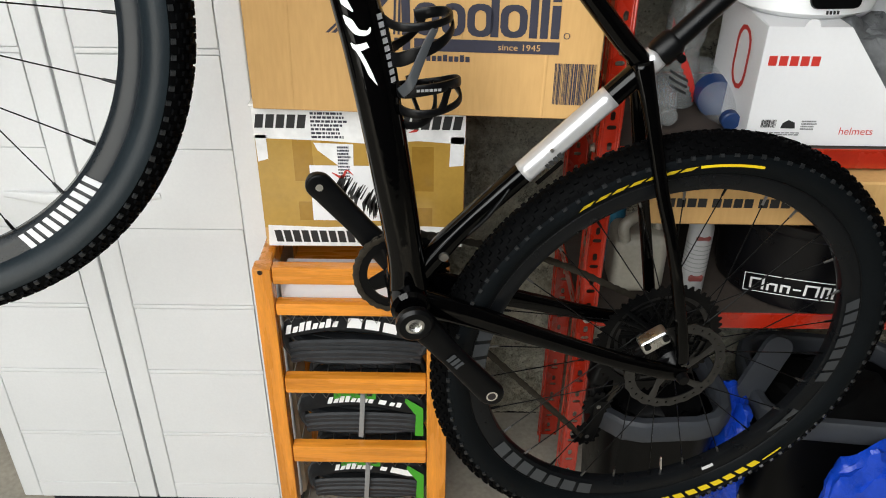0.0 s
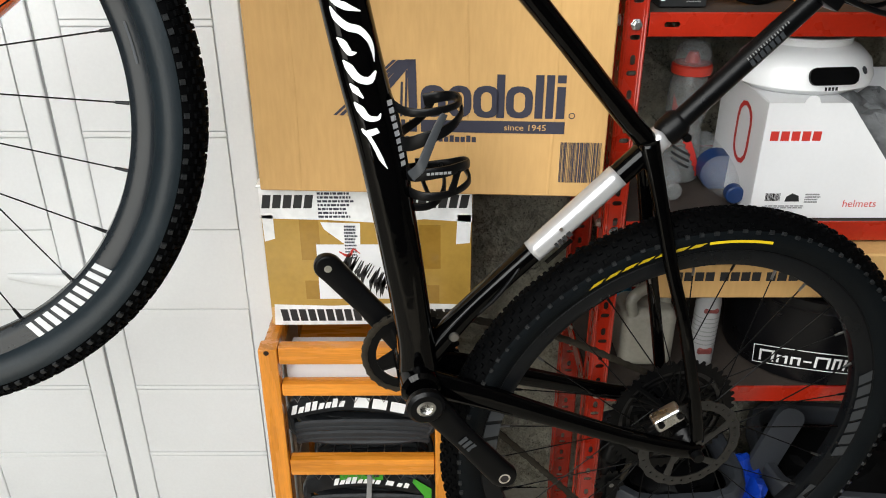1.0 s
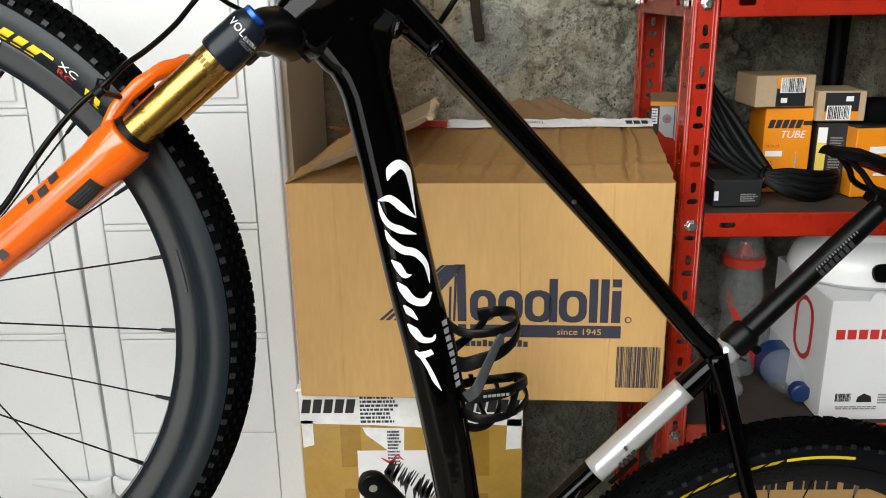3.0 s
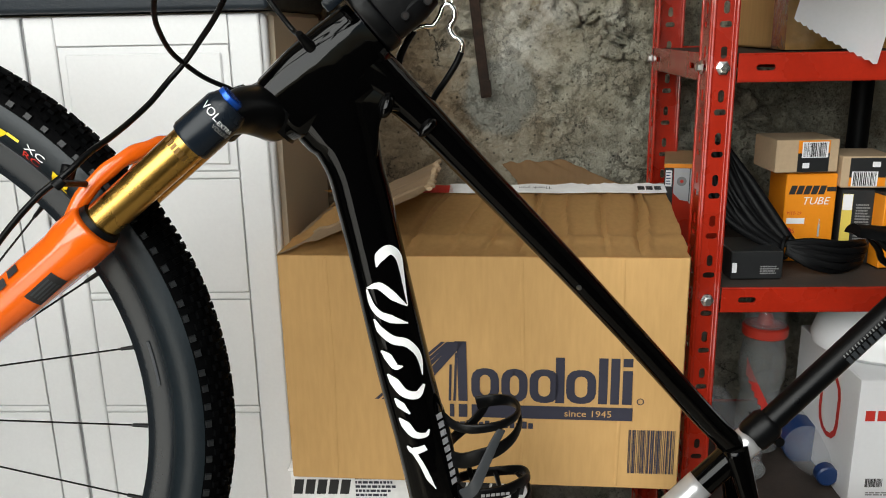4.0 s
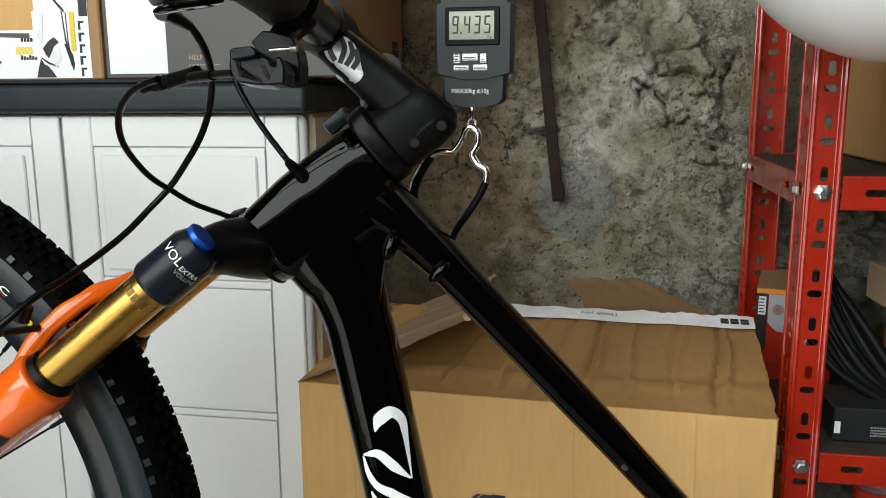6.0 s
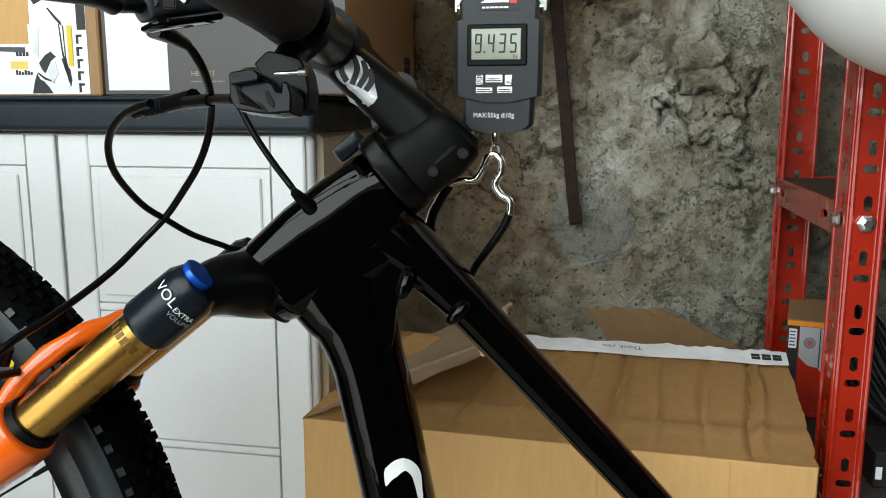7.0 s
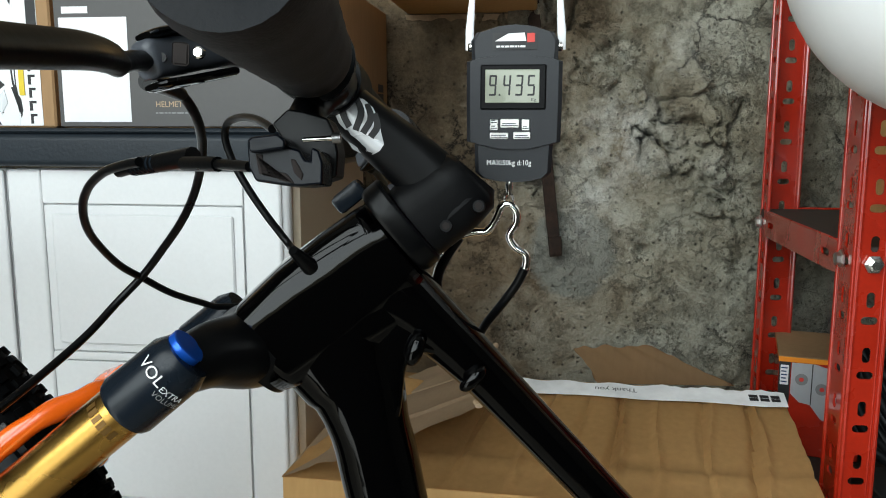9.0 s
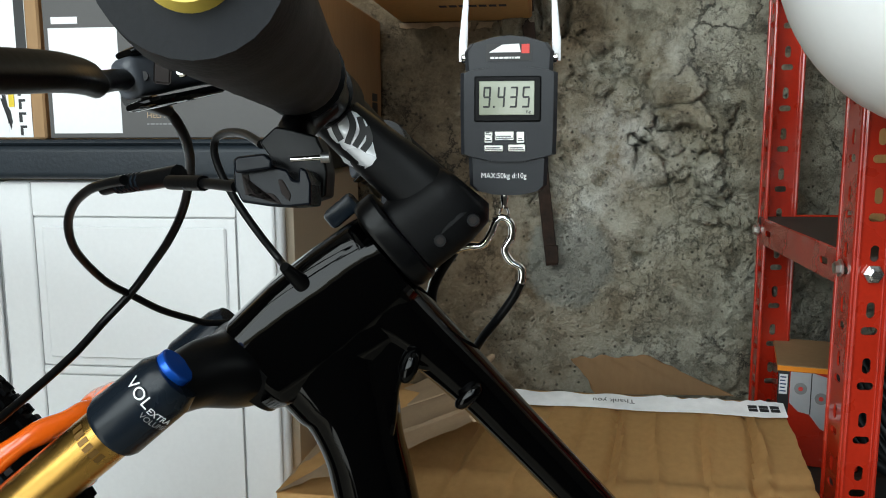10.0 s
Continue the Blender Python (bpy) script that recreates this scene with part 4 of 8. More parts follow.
# ---- varnished pine rack ----
rack = thing("pine_rack", "narrow orange varnished pine rack with slatted front", "rack", (-0.147, 1.081, GROUND))
for x0, x1 in ((-0.158, -0.127), (0.121, 0.158)):
    for y0 in (0.0, 0.27):
        bm = bmesh.new()
        slab(bm, (x0, y0, 0), (x1, y0 + 0.03, 0.756), 0.004, seg=2)
        part("post", bm, PINE, rack, "varnished pine upright")
    bm = bmesh.new()
    slab(bm, (x0 + 0.004, 0.031, 0.715), (x1 - 0.004, 0.269, 0.752), 0.003)
    part("side_rail", bm, PINE, rack)
for z0, z1 in ((0.725, 0.757), (0.663, 0.687), (0.494, 0.528), (0.324, 0.364), (0.15, 0.19), (0.02, 0.06)):
    for y0 in (0.003, 0.272):
        bm = bmesh.new()
        slab(bm, (-0.1265, y0, z0), (0.1205, y0 + 0.022, z1), 0.003, seg=2)
        part("rail", bm, PINE_H, rack, "varnished pine rail")
part("screw", turned([(0.0045, 0), (0.004, 0.001)], Matrix.Translation((-0.144, -0.0004, 0.752 - 0.002)) @ pose(0, 0, 0, 90, 0, 0), 12), RUST, rack, "dark screw head")
for z in (0.495, 0.325, 0.155):
    bm = bmesh.new()
    for k in range(9):
        x = -0.12 + 0.03 * k
        sweep(bm, [(x, 0.262, z + 0.165), (x, 0.262, z + 0.001), (x, 0.03, z + 0.001)], 0.0011, 6, up=(1, 0, 0))
    for zz in (0.163,):
        sweep(bm, [(-0.125, 0.028, z + zz), (0.12, 0.028, z + zz)], 0.0011, 6)
        zig = [(-0.12 + 0.012 * k, 0.026, z + 0.160 - (0.022 if k % 2 else 0)) for k in range(21)]
    sweep(bm, zig, 0.0010, 5)
    part("wire_basket", bm, STEEL, rack, "thin steel wire basket")


def folded_tyre(name, at, w, h, d, label, logo, green=False, tie=False):
    """A folded bicycle tyre: flat nested loops of bead and casing with a printed outer face."""
    t = thing(name, label, "folded tyre", at, group="folded tyres in the rack")
    bm = bmesh.new()
    for k, (sx, sz, y) in enumerate(((1, 1, 0.0), (0.94, 0.80, 0.016), (0.97, 0.9, 0.034), (0.9, 0.86, 0.055), (0.95, 0.95, 0.075))):
        pts = []
        for i in range(28):
            a = 2 * math.pi * i / 28
            c, s = math.cos(a), math.sin(a)
            pts.append((w / 2 * sx * math.copysign(abs(c) ** 0.55, c), y * d / 0.08, h * 0.5 + h * 0.42 * sz * math.copysign(abs(s) ** 0.8, s) + (0.006 * math.sin(2 * a) if k else 0)))
        sweep(bm, pts, (0.009, 0.012), 8, closed=True, up=(0, 1, 0))
    part("casing", bm, OLD_RUBBER, t, "black folded tyre casing")
    bm = bmesh.new()
    pr = []
    for i in range(17):
        u = i / 16
        pr.append((w * (u - 0.5) * 0.98, h * (0.70 + 0.16 * math.sin(math.pi * min(1, u * 1.15)))))
    vs = [[bm.verts.new((x, -0.0135 - (0.003 if j == 1 else 0.0), z + (j - 1) * h * 0.15)) for j in range(3)] for x, z in pr]
    for A, B in zip(vs, vs[1:]):
        for j in range(2):
            bm.faces.new((A[j], B[j], B[j + 1], A[j + 1]))
    bmesh.ops.solidify(bm, geom=bm.faces[:], thickness=0.003)
    sd = part("sidewall", bm, OLD_RUBBER, t)

    def bend(x, y):
        u = x / (w * 0.98) + 0.5
        return Vector((x, -0.0178, h * (0.70 + 0.16 * math.sin(math.pi * min(1, max(0, u) * 1.15))) + y))
    bm = bmesh.new()
    for x0, x1, y0, y1 in logo:
        n = 4
        lo = [bm.verts.new(bend(x0 + (x1 - x0) * i / n, y0)) for i in range(n + 1)]
        hi = [bm.verts.new(bend(x0 + (x1 - x0) * i / n + 0.004, y1)) for i in range(n + 1)]
        for i in range(n):
            bm.faces.new((lo[i], lo[i + 1], hi[i + 1], hi[i]))
    part("logo_print", bm, WHITE_INK, sd, "white printed logo shapes", smooth=False)
    bm = bmesh.new()
    for k in range(18):
        x = w * (k / 17 - 0.5) * 0.9
        for z in (0.945,):
            slab(bm, (x - 0.0035, -0.012, h * z - 0.004), (x + 0.0035, 0.0, h * z + 0.006), 0.001)
    part("tread", bm, OLD_RUBBER, t)
    bm = bmesh.new()
    for k in range(4):
        pts = [(w * 0.46 * math.cos(a), -0.008 - 0.002 * (k % 2), h * (0.10 + 0.10 * k) + h * 0.07 * math.sin(a)) for a in [math.pi * i / 14 for i in range(15)]]
        sweep(bm, pts, (0.006, 0.005), 6)
    part("lower_fold", bm, OLD_RUBBER, t)
    if green:
        bm = bmesh.new()
        plate(bm, [(w * 0.43, 0.01), (w * 0.50, 0.01), (w * 0.50, h * 0.70), (w * 0.36, h * 0.92), (w * 0.35, h * 0.84), (w * 0.44, h * 0.55)], front(0, -0.0195, 0), 0.0006)
        plate(bm, [(-w * 0.22, h * 0.86), (w * 0.12, h * 0.86), (w * 0.12, h * 1.06), (-w * 0.22, h * 1.06)], front(0, -0.016, 0), 0.0006)
        part("card_sleeve", bm, GREEN_INK, t, "bright green card sleeve", smooth=False)
        part("sleeve_text_bars", bars([(-w * 0.02, h * 0.95, w * 0.03, h * 0.99), (w * 0.05, h * 0.93, w * 0.09, h * 1.0)], front(0, -0.0168, 0)), BLACK_INK, t)
    if tie:
        bm = bmesh.new()
        sweep(bm, [(-0.004, -0.0185, 0.004), (0.0, -0.021, h * 0.5), (0.004, -0.0195, h * 1.02)], (0.0045, 0.0008), 6)
        part("tie", bm, GREY_INK, t, "grey plastic tie band")
    return t


word_a = [(-0.118 + 0.0115 * k, -0.1095 + 0.0115 * k, -0.007, (0.011 if k in (0, 2, 3, 6) else 0.005)) for k in range(8)]
folded_tyre("folded_tyre", (-0.15, 1.126, 0.499), 0.245, 0.118, 0.12, "black folded tyre with white sidewall print", word_a + [(-0.012 + 0.030 * k, 0.012 + 0.030 * k, -0.009, 0.012) for k in range(3)])
folded_tyre("folded_tyre", (-0.145, 1.130, 0.329), 0.225, 0.112, 0.12, "black folded tyre with green card sleeve and tie", [(-0.062 + 0.0105 * k, -0.054 + 0.0105 * k, -0.006, 0.009 if k in (0, 2, 3) else 0.004) for k in range(8)] + [(0.03, 0.043, -0.005, 0.006), (0.05, 0.058, -0.004, 0.005), (0.062, 0.07, -0.004, 0.008)], True, True)
folded_tyre("folded_tyre", (-0.142, 1.130, 0.155), 0.220, 0.115, 0.12, "black folded tyre with white print and a tie", [(-0.062 + 0.0105 * k, -0.054 + 0.0105 * k, -0.006, 0.009 if k in (0, 2, 3) else 0.004) for k in range(7)] + [(0.025, 0.037, -0.005, 0.006), (0.045, 0.09, -0.006, 0.009)], True, True)
wb = thing("flat_white_box", "flat pale grey card box lying under the rack top", "box", (-0.15, 1.12, 0.634))
part("carton", box((-0.12, 0.0, 0.0), (0.11, 0.075, 0.042), 0.002), WHITE_CARD, wb)
part("support_board", box((-0.125, 0.03, 0.655), (0.12, 0.268, 0.663), 0.001), PINE_H, rack)


# ---- taped carton on the rack ----
tb = thing("taped_carton", "carton wrapped in brown and white printed packing tape", "box", (-0.13, 1.15, 0.728))
bm = bmesh.new()
slab(bm, (-0.162, 0, 0), (0.163, 0.29, 0.248), 0.004, seg=2)
part("carton", bm, CARD, tb)
F = front(0, -0.0008, 0)
part("brown_tape", bars([(-0.1605, 0.036, 0.1615, 0.205)], F, 0.0006), TAPE, tb, "glossy brown packing tape")
for x0, z0, x1, z1 in ((-0.104, 0.122, -0.074, 0.193), (-0.102, 0.051, -0.068, 0.085), (0.076, 0.043, 0.112, 0.076), (0.080, 0.106, 0.114, 0.183), (-0.060, 0.166, -0.034, 0.192)):
    part("tape_overlap", bars([(x0, z0, x1, z1)], front(0, -0.0013, 0), 0.0003), TAPE_MID, tb, "darker doubled tape")
bm = bmesh.new()
for o in ([(-0.161, 0.195), (-0.06, 0.192), (0.02, 0.187), (0.09, 0.193), (0.162, 0.188), (0.162, 0.247), (-0.161, 0.247)], [(-0.157, 0.002), (0.162, 0.004), (0.161, 0.040), (0.05, 0.043), (-0.06, 0.038), (-0.155, 0.041)], [(-0.071, 0.188), (-0.01, 0.186), (-0.012, 0.12), (-0.035, 0.15), (-0.066, 0.176)], [(-0.159, 0.155), (-0.143, 0.16), (-0.143, 0.2), (-0.16, 0.2)], [(0.138, 0.15), (0.160, 0.152), (0.161, 0.2), (0.14, 0.2)]):
    plate(bm, o, front(0, -0.0015, 0), 0.0005)
part("white_tape", bm, CLEAR_TAPE, tb, "crumpled white printed tape")
part("document_pouch", bars([(-0.080, 0.052, 0.053, 0.150)], front(0, -0.0022, 0), 0.0006), PAPER, tb, "white paper delivery pouch")
bm = bmesh.new()
r = random.Random(5)
for k in range(26):
    x = -0.03 + 0.0032 * k
    y = 0.135 - 0.0019 * k + r.uniform(-0.006, 0.004)
    plate(bm, [(x, y), (x + 0.0014, y), (x + 0.0014 - 0.012, y - r.uniform(0.02, 0.045)), (x - 0.012, y - 0.02)], front(0, -0.0029, 0), 0.0003)
part("drawn_bars", bm, BLACK_INK, tb)["kind"] = "stuff"
bm = bmesh.new()
ribbon(bm, [(-0.045, 0.138), (-0.03, 0.130), (-0.022, 0.142), (-0.012, 0.134)], [0.002, 0.005, 0.003, 0.001], lambda x, y: Vector((x, -0.0032, y)))
ribbon(bm, [(0.076, 0.207), (0.088, 0.212), (0.083, 0.225), (0.094, 0.236)], [0.001, 0.006, 0.004, 0.001], lambda x, y: Vector((x, -0.0022, y)))
part("red_squiggle", bm, RED_INK, tb, "red logo squiggle", smooth=False)


def block_word(x, y, n, w, h, gap, m, shear=0.18, seed=1):
    """A row of plain slanted bars in place of a brand word."""
    bm = bmesh.new()
    r = random.Random(seed)
    for k in range(n):
        x0 = x + k * (w + gap)
        pieces = [(0, 0, 1, 1)]
        for a0, b0, a1, b1 in pieces:
            q = [(x0 + a0 * w + shear * b0 * h, y + b0 * h), (x0 + a1 * w + shear * b0 * h, y + b0 * h), (x0 + a1 * w + shear * b1 * h, y + b1 * h), (x0 + a0 * w + shear * b1 * h, y + b1 * h)]
            plate(bm, q, m, 0.0003)
    return bm


FT = front(0, -0.0022, 0)
part("logo_print", block_word(-0.159, 0.212, 5, 0.0125, 0.022, 0.0035, FT, seed=3), BLACK_INK, tb, "black slanted logo blocks")
part("logo_print", block_word(0.062, 0.212, 6, 0.0125, 0.022, 0.0035, FT, seed=8), BLACK_INK, tb)
part("logo_print", block_word(-0.143, 0.010, 10, 0.0115, 0.022, 0.0032, FT, shear=-0.15, seed=12), BLACK_INK, tb)
part("logo_print", block_word(0.05, 0.010, 7, 0.0115, 0.022, 0.0032, FT, shear=-0.15, seed=15), BLACK_INK, tb)
part("notice_print", bars(text_rows(0.056, 0.045, 7, 9), front(-0.073, -0.0022, 0.196)), NAVY_INK, tb)
part("notice_print", bars(text_rows(0.02, 0.06, 11, 10), front(-0.035, -0.0025, 0.125)), NAVY_INK, tb)
bm = bmesh.new()
slab(bm, (-0.165, -0.004, 0.2455), (0.166, 0.2, 0.2505), 0.002)
part("crumpled_top_tape", bm, CLEAR_TAPE, tb)


# ---- big brown carton with open flaps ----
MB = Matrix.Translation((-0.281, 1.122, 0.981)) @ pose(0, 0, 0, 0, 0, -3.2)
mc = thing("big_carton", "large brown cardboard carton with half-open flaps and navy print", "box", m=MB)
W, H, D = 0.497, 0.306, 0.345
for nm, lo, hi in (("front_panel", (0, 0, 0), (W, 0.004, H)), ("rear_panel", (0, D - 0.004, 0), (W, D, H)), ("side_panel", (0, 0.004, 0), (0.004, D - 0.004, H)), ("side_panel", (W - 0.004, 0.004, 0), (W, D - 0.004, H)), ("bottom_panel", (0.004, 0.004, 0), (W - 0.004, D - 0.004, 0.004))):
    part(nm, box(lo, hi, 0.0014), CARD, mc)


def flap(outline, lift, bend_amt, thick=0.0035, seed=1, creases=()):
    """A cardboard flap: rows of points from its hinge to its free edge, gently buckled."""
    bm = bmesh.new()
    (a, b), (c, d) = outline
    nu, nv = 150, 22
    grid = []
    for j in range(nv + 1):
        v = j / nv
        row = []
        for i in range(nu + 1):
            u = i / nu
            p = (Vector(a).lerp(Vector(b), u)).lerp(Vector(c).lerp(Vector(d), u), v)
            p.z += lift * v + bend_amt * math.sin(math.pi * v) * (0.5 + 0.5 * math.sin(3.1 * u + seed)) + 0.0012 * math.sin(24 * u + seed) * v
            for q, (uc, dep) in enumerate(creases):
                p.z += dep * math.exp(-((u - uc - 0.01 * math.sin(5 * v + q)) / 0.0075) ** 2) * min(1.0, 5 * v)
            if creases:
                p.z += 0.0030 * math.exp(-((v - 0.20 - 0.05 * u - 0.02 * math.sin(7 * u)) / 0.035) ** 2) - 0.0016 * math.exp(-((v - 0.29 - 0.05 * u) / 0.03) ** 2)
            rim = max(0.0, 1 - min(u, 1 - u) / 0.02, 1 - (1 - v) / 0.06)
            p += rim * 0.0026 * Vector((noise.noise(p * 90), noise.noise(p * 90 + Vector((5, 1, 2))), noise.noise(p * 60)))
            row.append(bm.verts.new(p))
        grid.append(row)
    for A, B in zip(grid, grid[1:]):
        for i in range(nu):
            bm.faces.new((A[i], A[i + 1], B[i + 1], B[i]))
    bmesh.ops.solidify(bm, geom=bm.faces[:], thickness=thick)
    return bm


part("front_flap", flap((((0.0, 0.0, H), (W, 0.0, H)), ((0.070, 0.172, H), (W - 0.004, 0.172, H))), 0.047, 0.003, creases=((0.16, -0.004), (0.30, -0.005), (0.33, 0.003), (0.44, 0.004), (0.52, -0.004), (0.60, -0.007), (0.620, 0.005), (0.70, 0.004), (0.80, -0.004), (0.815, 0.003), (0.895, -0.007), (0.915, 0.005))), CARD, mc, "raised front flap")
part("rear_flap", flap((((0.02, D, H), (W, D, H)), ((0.02, 0.178, H), (W - 0.004, 0.178, H))), 0.044, 0.002, seed=2), CARD, mc)
part("left_flap", flap((((0.0, 0.0, H), (0.0, 0.26, H)), ((0.190, 0.004, H), (0.180, 0.215, H))), 0.081, -0.008, thick=0.005, seed=3, creases=((0.2, 0.003), (0.6, -0.003))), CARD_PALE, mc, "torn side flap standing up")
rg9 = random.Random(9)
part("torn_edge", tube([Vector((0.190 - 0.010 * k / 30 + rg9.uniform(-0.0025, 0.0035), 0.004 + 0.211 * k / 30, H + 0.0815 + rg9.uniform(-0.001, 0.0015))) for k in range(31)], [(0.0022 + rg9.uniform(0, 0.0028), 0.0026) for k in range(31)], 8, up=(0, 0, 1)), CARD_EDGE, mc, "pale torn flap edge")
part("inner_flap", flap((((0.30, 0.25, H + 0.03), (0.46, 0.27, H + 0.03)), ((0.27, 0.255, H), (0.36, 0.275, H))), 0.072, 0.0, seed=4), CARD_DARK, mc, "loose brown inner flap")
# white tape along the joint, with its small print
tm = Matrix.Translation((0.2, 0.166, H + 0.0505)) @ pose(0, 0, 0, 15, 0, 0)
bm = bmesh.new()
tape = [(0.0, -0.014)] + [(0.292 * k / 12, -0.014 + 0.0012 * math.sin(5 * k)) for k in range(1, 12)] + [(0.292, -0.013), (0.292, 0.012)] + [(0.292 * k / 40, 0.012 + (0.0025 if k % 2 and k > 22 else 0) + 0.002 * math.sin(0.9 * k)) for k in range(39, 0, -1)] + [(0.0, 0.013)]
plate(bm, tape, tm, 0.0006)
part("white_tape", bm, CLEAR_TAPE, mc, "torn white tape along the flap joint", smooth=False)
words("tape_words", "Thank you", 0.0105, tm @ Matrix.Translation((0.140, 0.0035, 0.0010)) @ pose(0, 0, 0, 0, 0, 180), BLACK_INK, mc)
part("tape_squares", bars([(0.255 + 0.011 * i, -0.006 + 0.006 * j, 0.264 + 0.011 * i, -0.001 + 0.006 * j) for i in range(3) for j in range(2)], tm @ Matrix.Translation((0, 0, 0.0006))), BLACK_INK, mc)
bm = bmesh.new()
plate(bm, [(-0.052, -0.014), (0.006, -0.013), (0.002, 0.008), (-0.045, 0.010)], tm, 0.0006)
part("red_label", bm, RED_INK, mc, "torn red sticker", smooth=False)
# print on the front
FM = front(0, -0.0012, 0)
def rounded(x0, y0, x1, y1, r):
    out = []
    for cx, cy, a in ((x1 - r, y0 + r, -90), (x1 - r, y1 - r, 0), (x0 + r, y1 - r, 90), (x0 + r, y0 + r, 180)):
        out += [(cx + r * math.cos(radians(a + t)), cy + r * math.sin(radians(a + t))) for t in (0, 30, 60, 90)]
    return out


def hollow(bm, x0, y0, x1, y1, m, w, r, thick=0.0004):
    """A rounded ring-shaped logo block."""
    o, i = rounded(x0, y0, x1, y1, r), rounded(x0 + w, y0 + w * 0.8, x1 - w, y1 - w * 0.8, max(0.001, r - w * 0.6))
    A = [bm.verts.new(m @ Vector((*p, thick))) for p in o]
    B = [bm.verts.new(m @ Vector((*p, thick))) for p in i]
    for k in range(len(A)):
        j = (k + 1) % len(A)
        bm.faces.new((A[k], A[j], B[j], B[k]))


bm = bmesh.new()
# slanted stripes rising to a peak, then a row of rounded rings and upright bars over a long rule
for x0, wd, sl, y0, y1 in ((0.115, 0.0050, 0.086, 0.117, 0.196), (0.1235, 0.0060, 0.084, 0.117, 0.196), (0.1345, 0.0070, 0.078, 0.117, 0.196), (0.150, 0.0134, 0.068, 0.117, 0.197), (0.2090, 0.0030, 0.002, 0.117, 0.166), (0.2150, 0.0030, 0.003, 0.117, 0.182), (0.2215, 0.0115, -0.001, 0.117, 0.197)):
    plate(bm, [(x0, y0), (x0 + wd, y0), (x0 + wd + sl, y1), (x0 + sl, y1)], FM, 0.0004)
for x, wd in ((0.238, 0.0345), (0.2755, 0.0325), (0.3105, 0.0360), (0.3555, 0.0365)):
    hollow(bm, x, 0.117, x + wd, 0.162, FM, 0.0105, 0.014)
for x0, x1, y0, y1 in ((0.3425, 0.3535, 0.117, 0.178), (0.3950, 0.4060, 0.117, 0.178), (0.4097, 0.4205, 0.117, 0.178), (0.4243, 0.4360, 0.117, 0.162), (0.4243, 0.4360, 0.167, 0.178), (0.238, 0.4375, 0.095, 0.1125), (0.2217, 0.2325, 0.095, 0.1125), (0.2105, 0.2160, 0.095, 0.1125)):
    plate(bm, [(x0, y0), (x1, y0), (x1, y1), (x0, y1)], FM, 0.0004)
part("logo_print", bm, NAVY_INK, mc, "navy printed logo shapes", smooth=False)
hm = bmesh.new()
hollow(hm, 0.442, 0.117, 0.451, 0.126, FM, 0.0012, 0.0044)
part("ring_mark", hm, NAVY_INK, mc, smooth=False)
words("since_words", "since 1945", 0.0125, front(0.3535, -0.0022, 0.0995), CARD, mc, squash=1.1)
part("address_bar", bars([(0.0 + 0.0078 * k, 0, 0.0058 + 0.0078 * k, 0.0075 if k % 3 else 0.0095) for k in range(14)], front(0.208, -0.0014, 0.081)), NAVY_INK, mc)
part("barcode", bars(code_bars(0.057, 0.060, 26, 7), front(0.434, -0.0014, 0.023)), NAVY_INK, mc, "printed barcode")["kind"] = "stuff"
for x in (0.30, 0.42, 0.06):
    part("crease", tube([(x, -0.0004, 0.004), (x + 0.003, -0.0004, H * 0.5), (x, -0.0004, H - 0.003)], (0.0022, 0.0006), 6), CARD, mc)


# ---- top deck: taped carton, loose white sheet, white shell ----
bx = thing("taped_top_carton", "brown carton with glossy tape seams on the top deck", "box", (0.46, 1.24, DECKS[3]))
part("carton", box((-0.105, 0.0, 0.0), (0.30, 0.23, 0.30), 0.003), CARD, bx)
for lo, hi in (((-0.1056, -0.0006, 0.0), (-0.045, -0.0002, 0.30)), ((-0.1056, 0.0, 0.0), (-0.1052, 0.05, 0.30)), ((-0.045, -0.0006, 0.0), (0.30, -0.0002, 0.03))):
    part("tape", box(lo, hi), TAPE_DARK, bx, "glossy dark brown tape", smooth=False)
sheet = thing("white_sheet", "loose curled white paper sheet hanging corner-down off the carton", "paper sheet", (0.352, 1.150, 1.515))
bm = bmesh.new()
rows = []
cA, cB, cC, cD = Vector((-0.018, 0.02, 0.040)), Vector((0.070, -0.012, -0.012)), Vector((0.135, 0.05, 0.20)), Vector((0.055, 0.06, 0.26))
for j in range(25):
    v = j / 24
    row = []
    for i in range(25):
        u = i / 24
        p = cA.lerp(cB, u).lerp(cD.lerp(cC, u), v)
        p.y += 0.012 * math.sin(2.6 * u + 1.4 * v) - 0.008
        if j == 0:
            p.z -= 0.0022 if i % 2 else 0.0
        row.append(bm.verts.new(p))
    rows.append(row)
for A, B in zip(rows, rows[1:]):
    for i in range(24):
        bm.faces.new((A[i], A[i + 1], B[i + 1], B[i]))
bmesh.ops.solidify(bm, geom=bm.faces[:], thickness=0.0008)
part("sheet", bm, PAPER, sheet)
pipe = thing("drain_pipe", "black plastic pipe standing against the concrete wall", "pipe", (0.588, 1.528, GROUND))
part("pipe", tube([(0, 0, 0), (0, 0, 3.42)], 0.0165, 24), MATT_BLACK, pipe)
for z in (0.5, 1.35, 2.2):
    part("bracket", tube([(0, 0, z), (0, 0, z + 0.025)], 0.0185, 24), SATIN_BLACK, pipe, "black pipe bracket")
shell = thing("white_helmet_shell", "smooth glossy white rounded helmet shell hung on the red post", "helmet", (0.27, 1.022, 1.762))
bm = bmesh.new()
bmesh.ops.create_uvsphere(bm, u_segments=56, v_segments=32, radius=0.143)
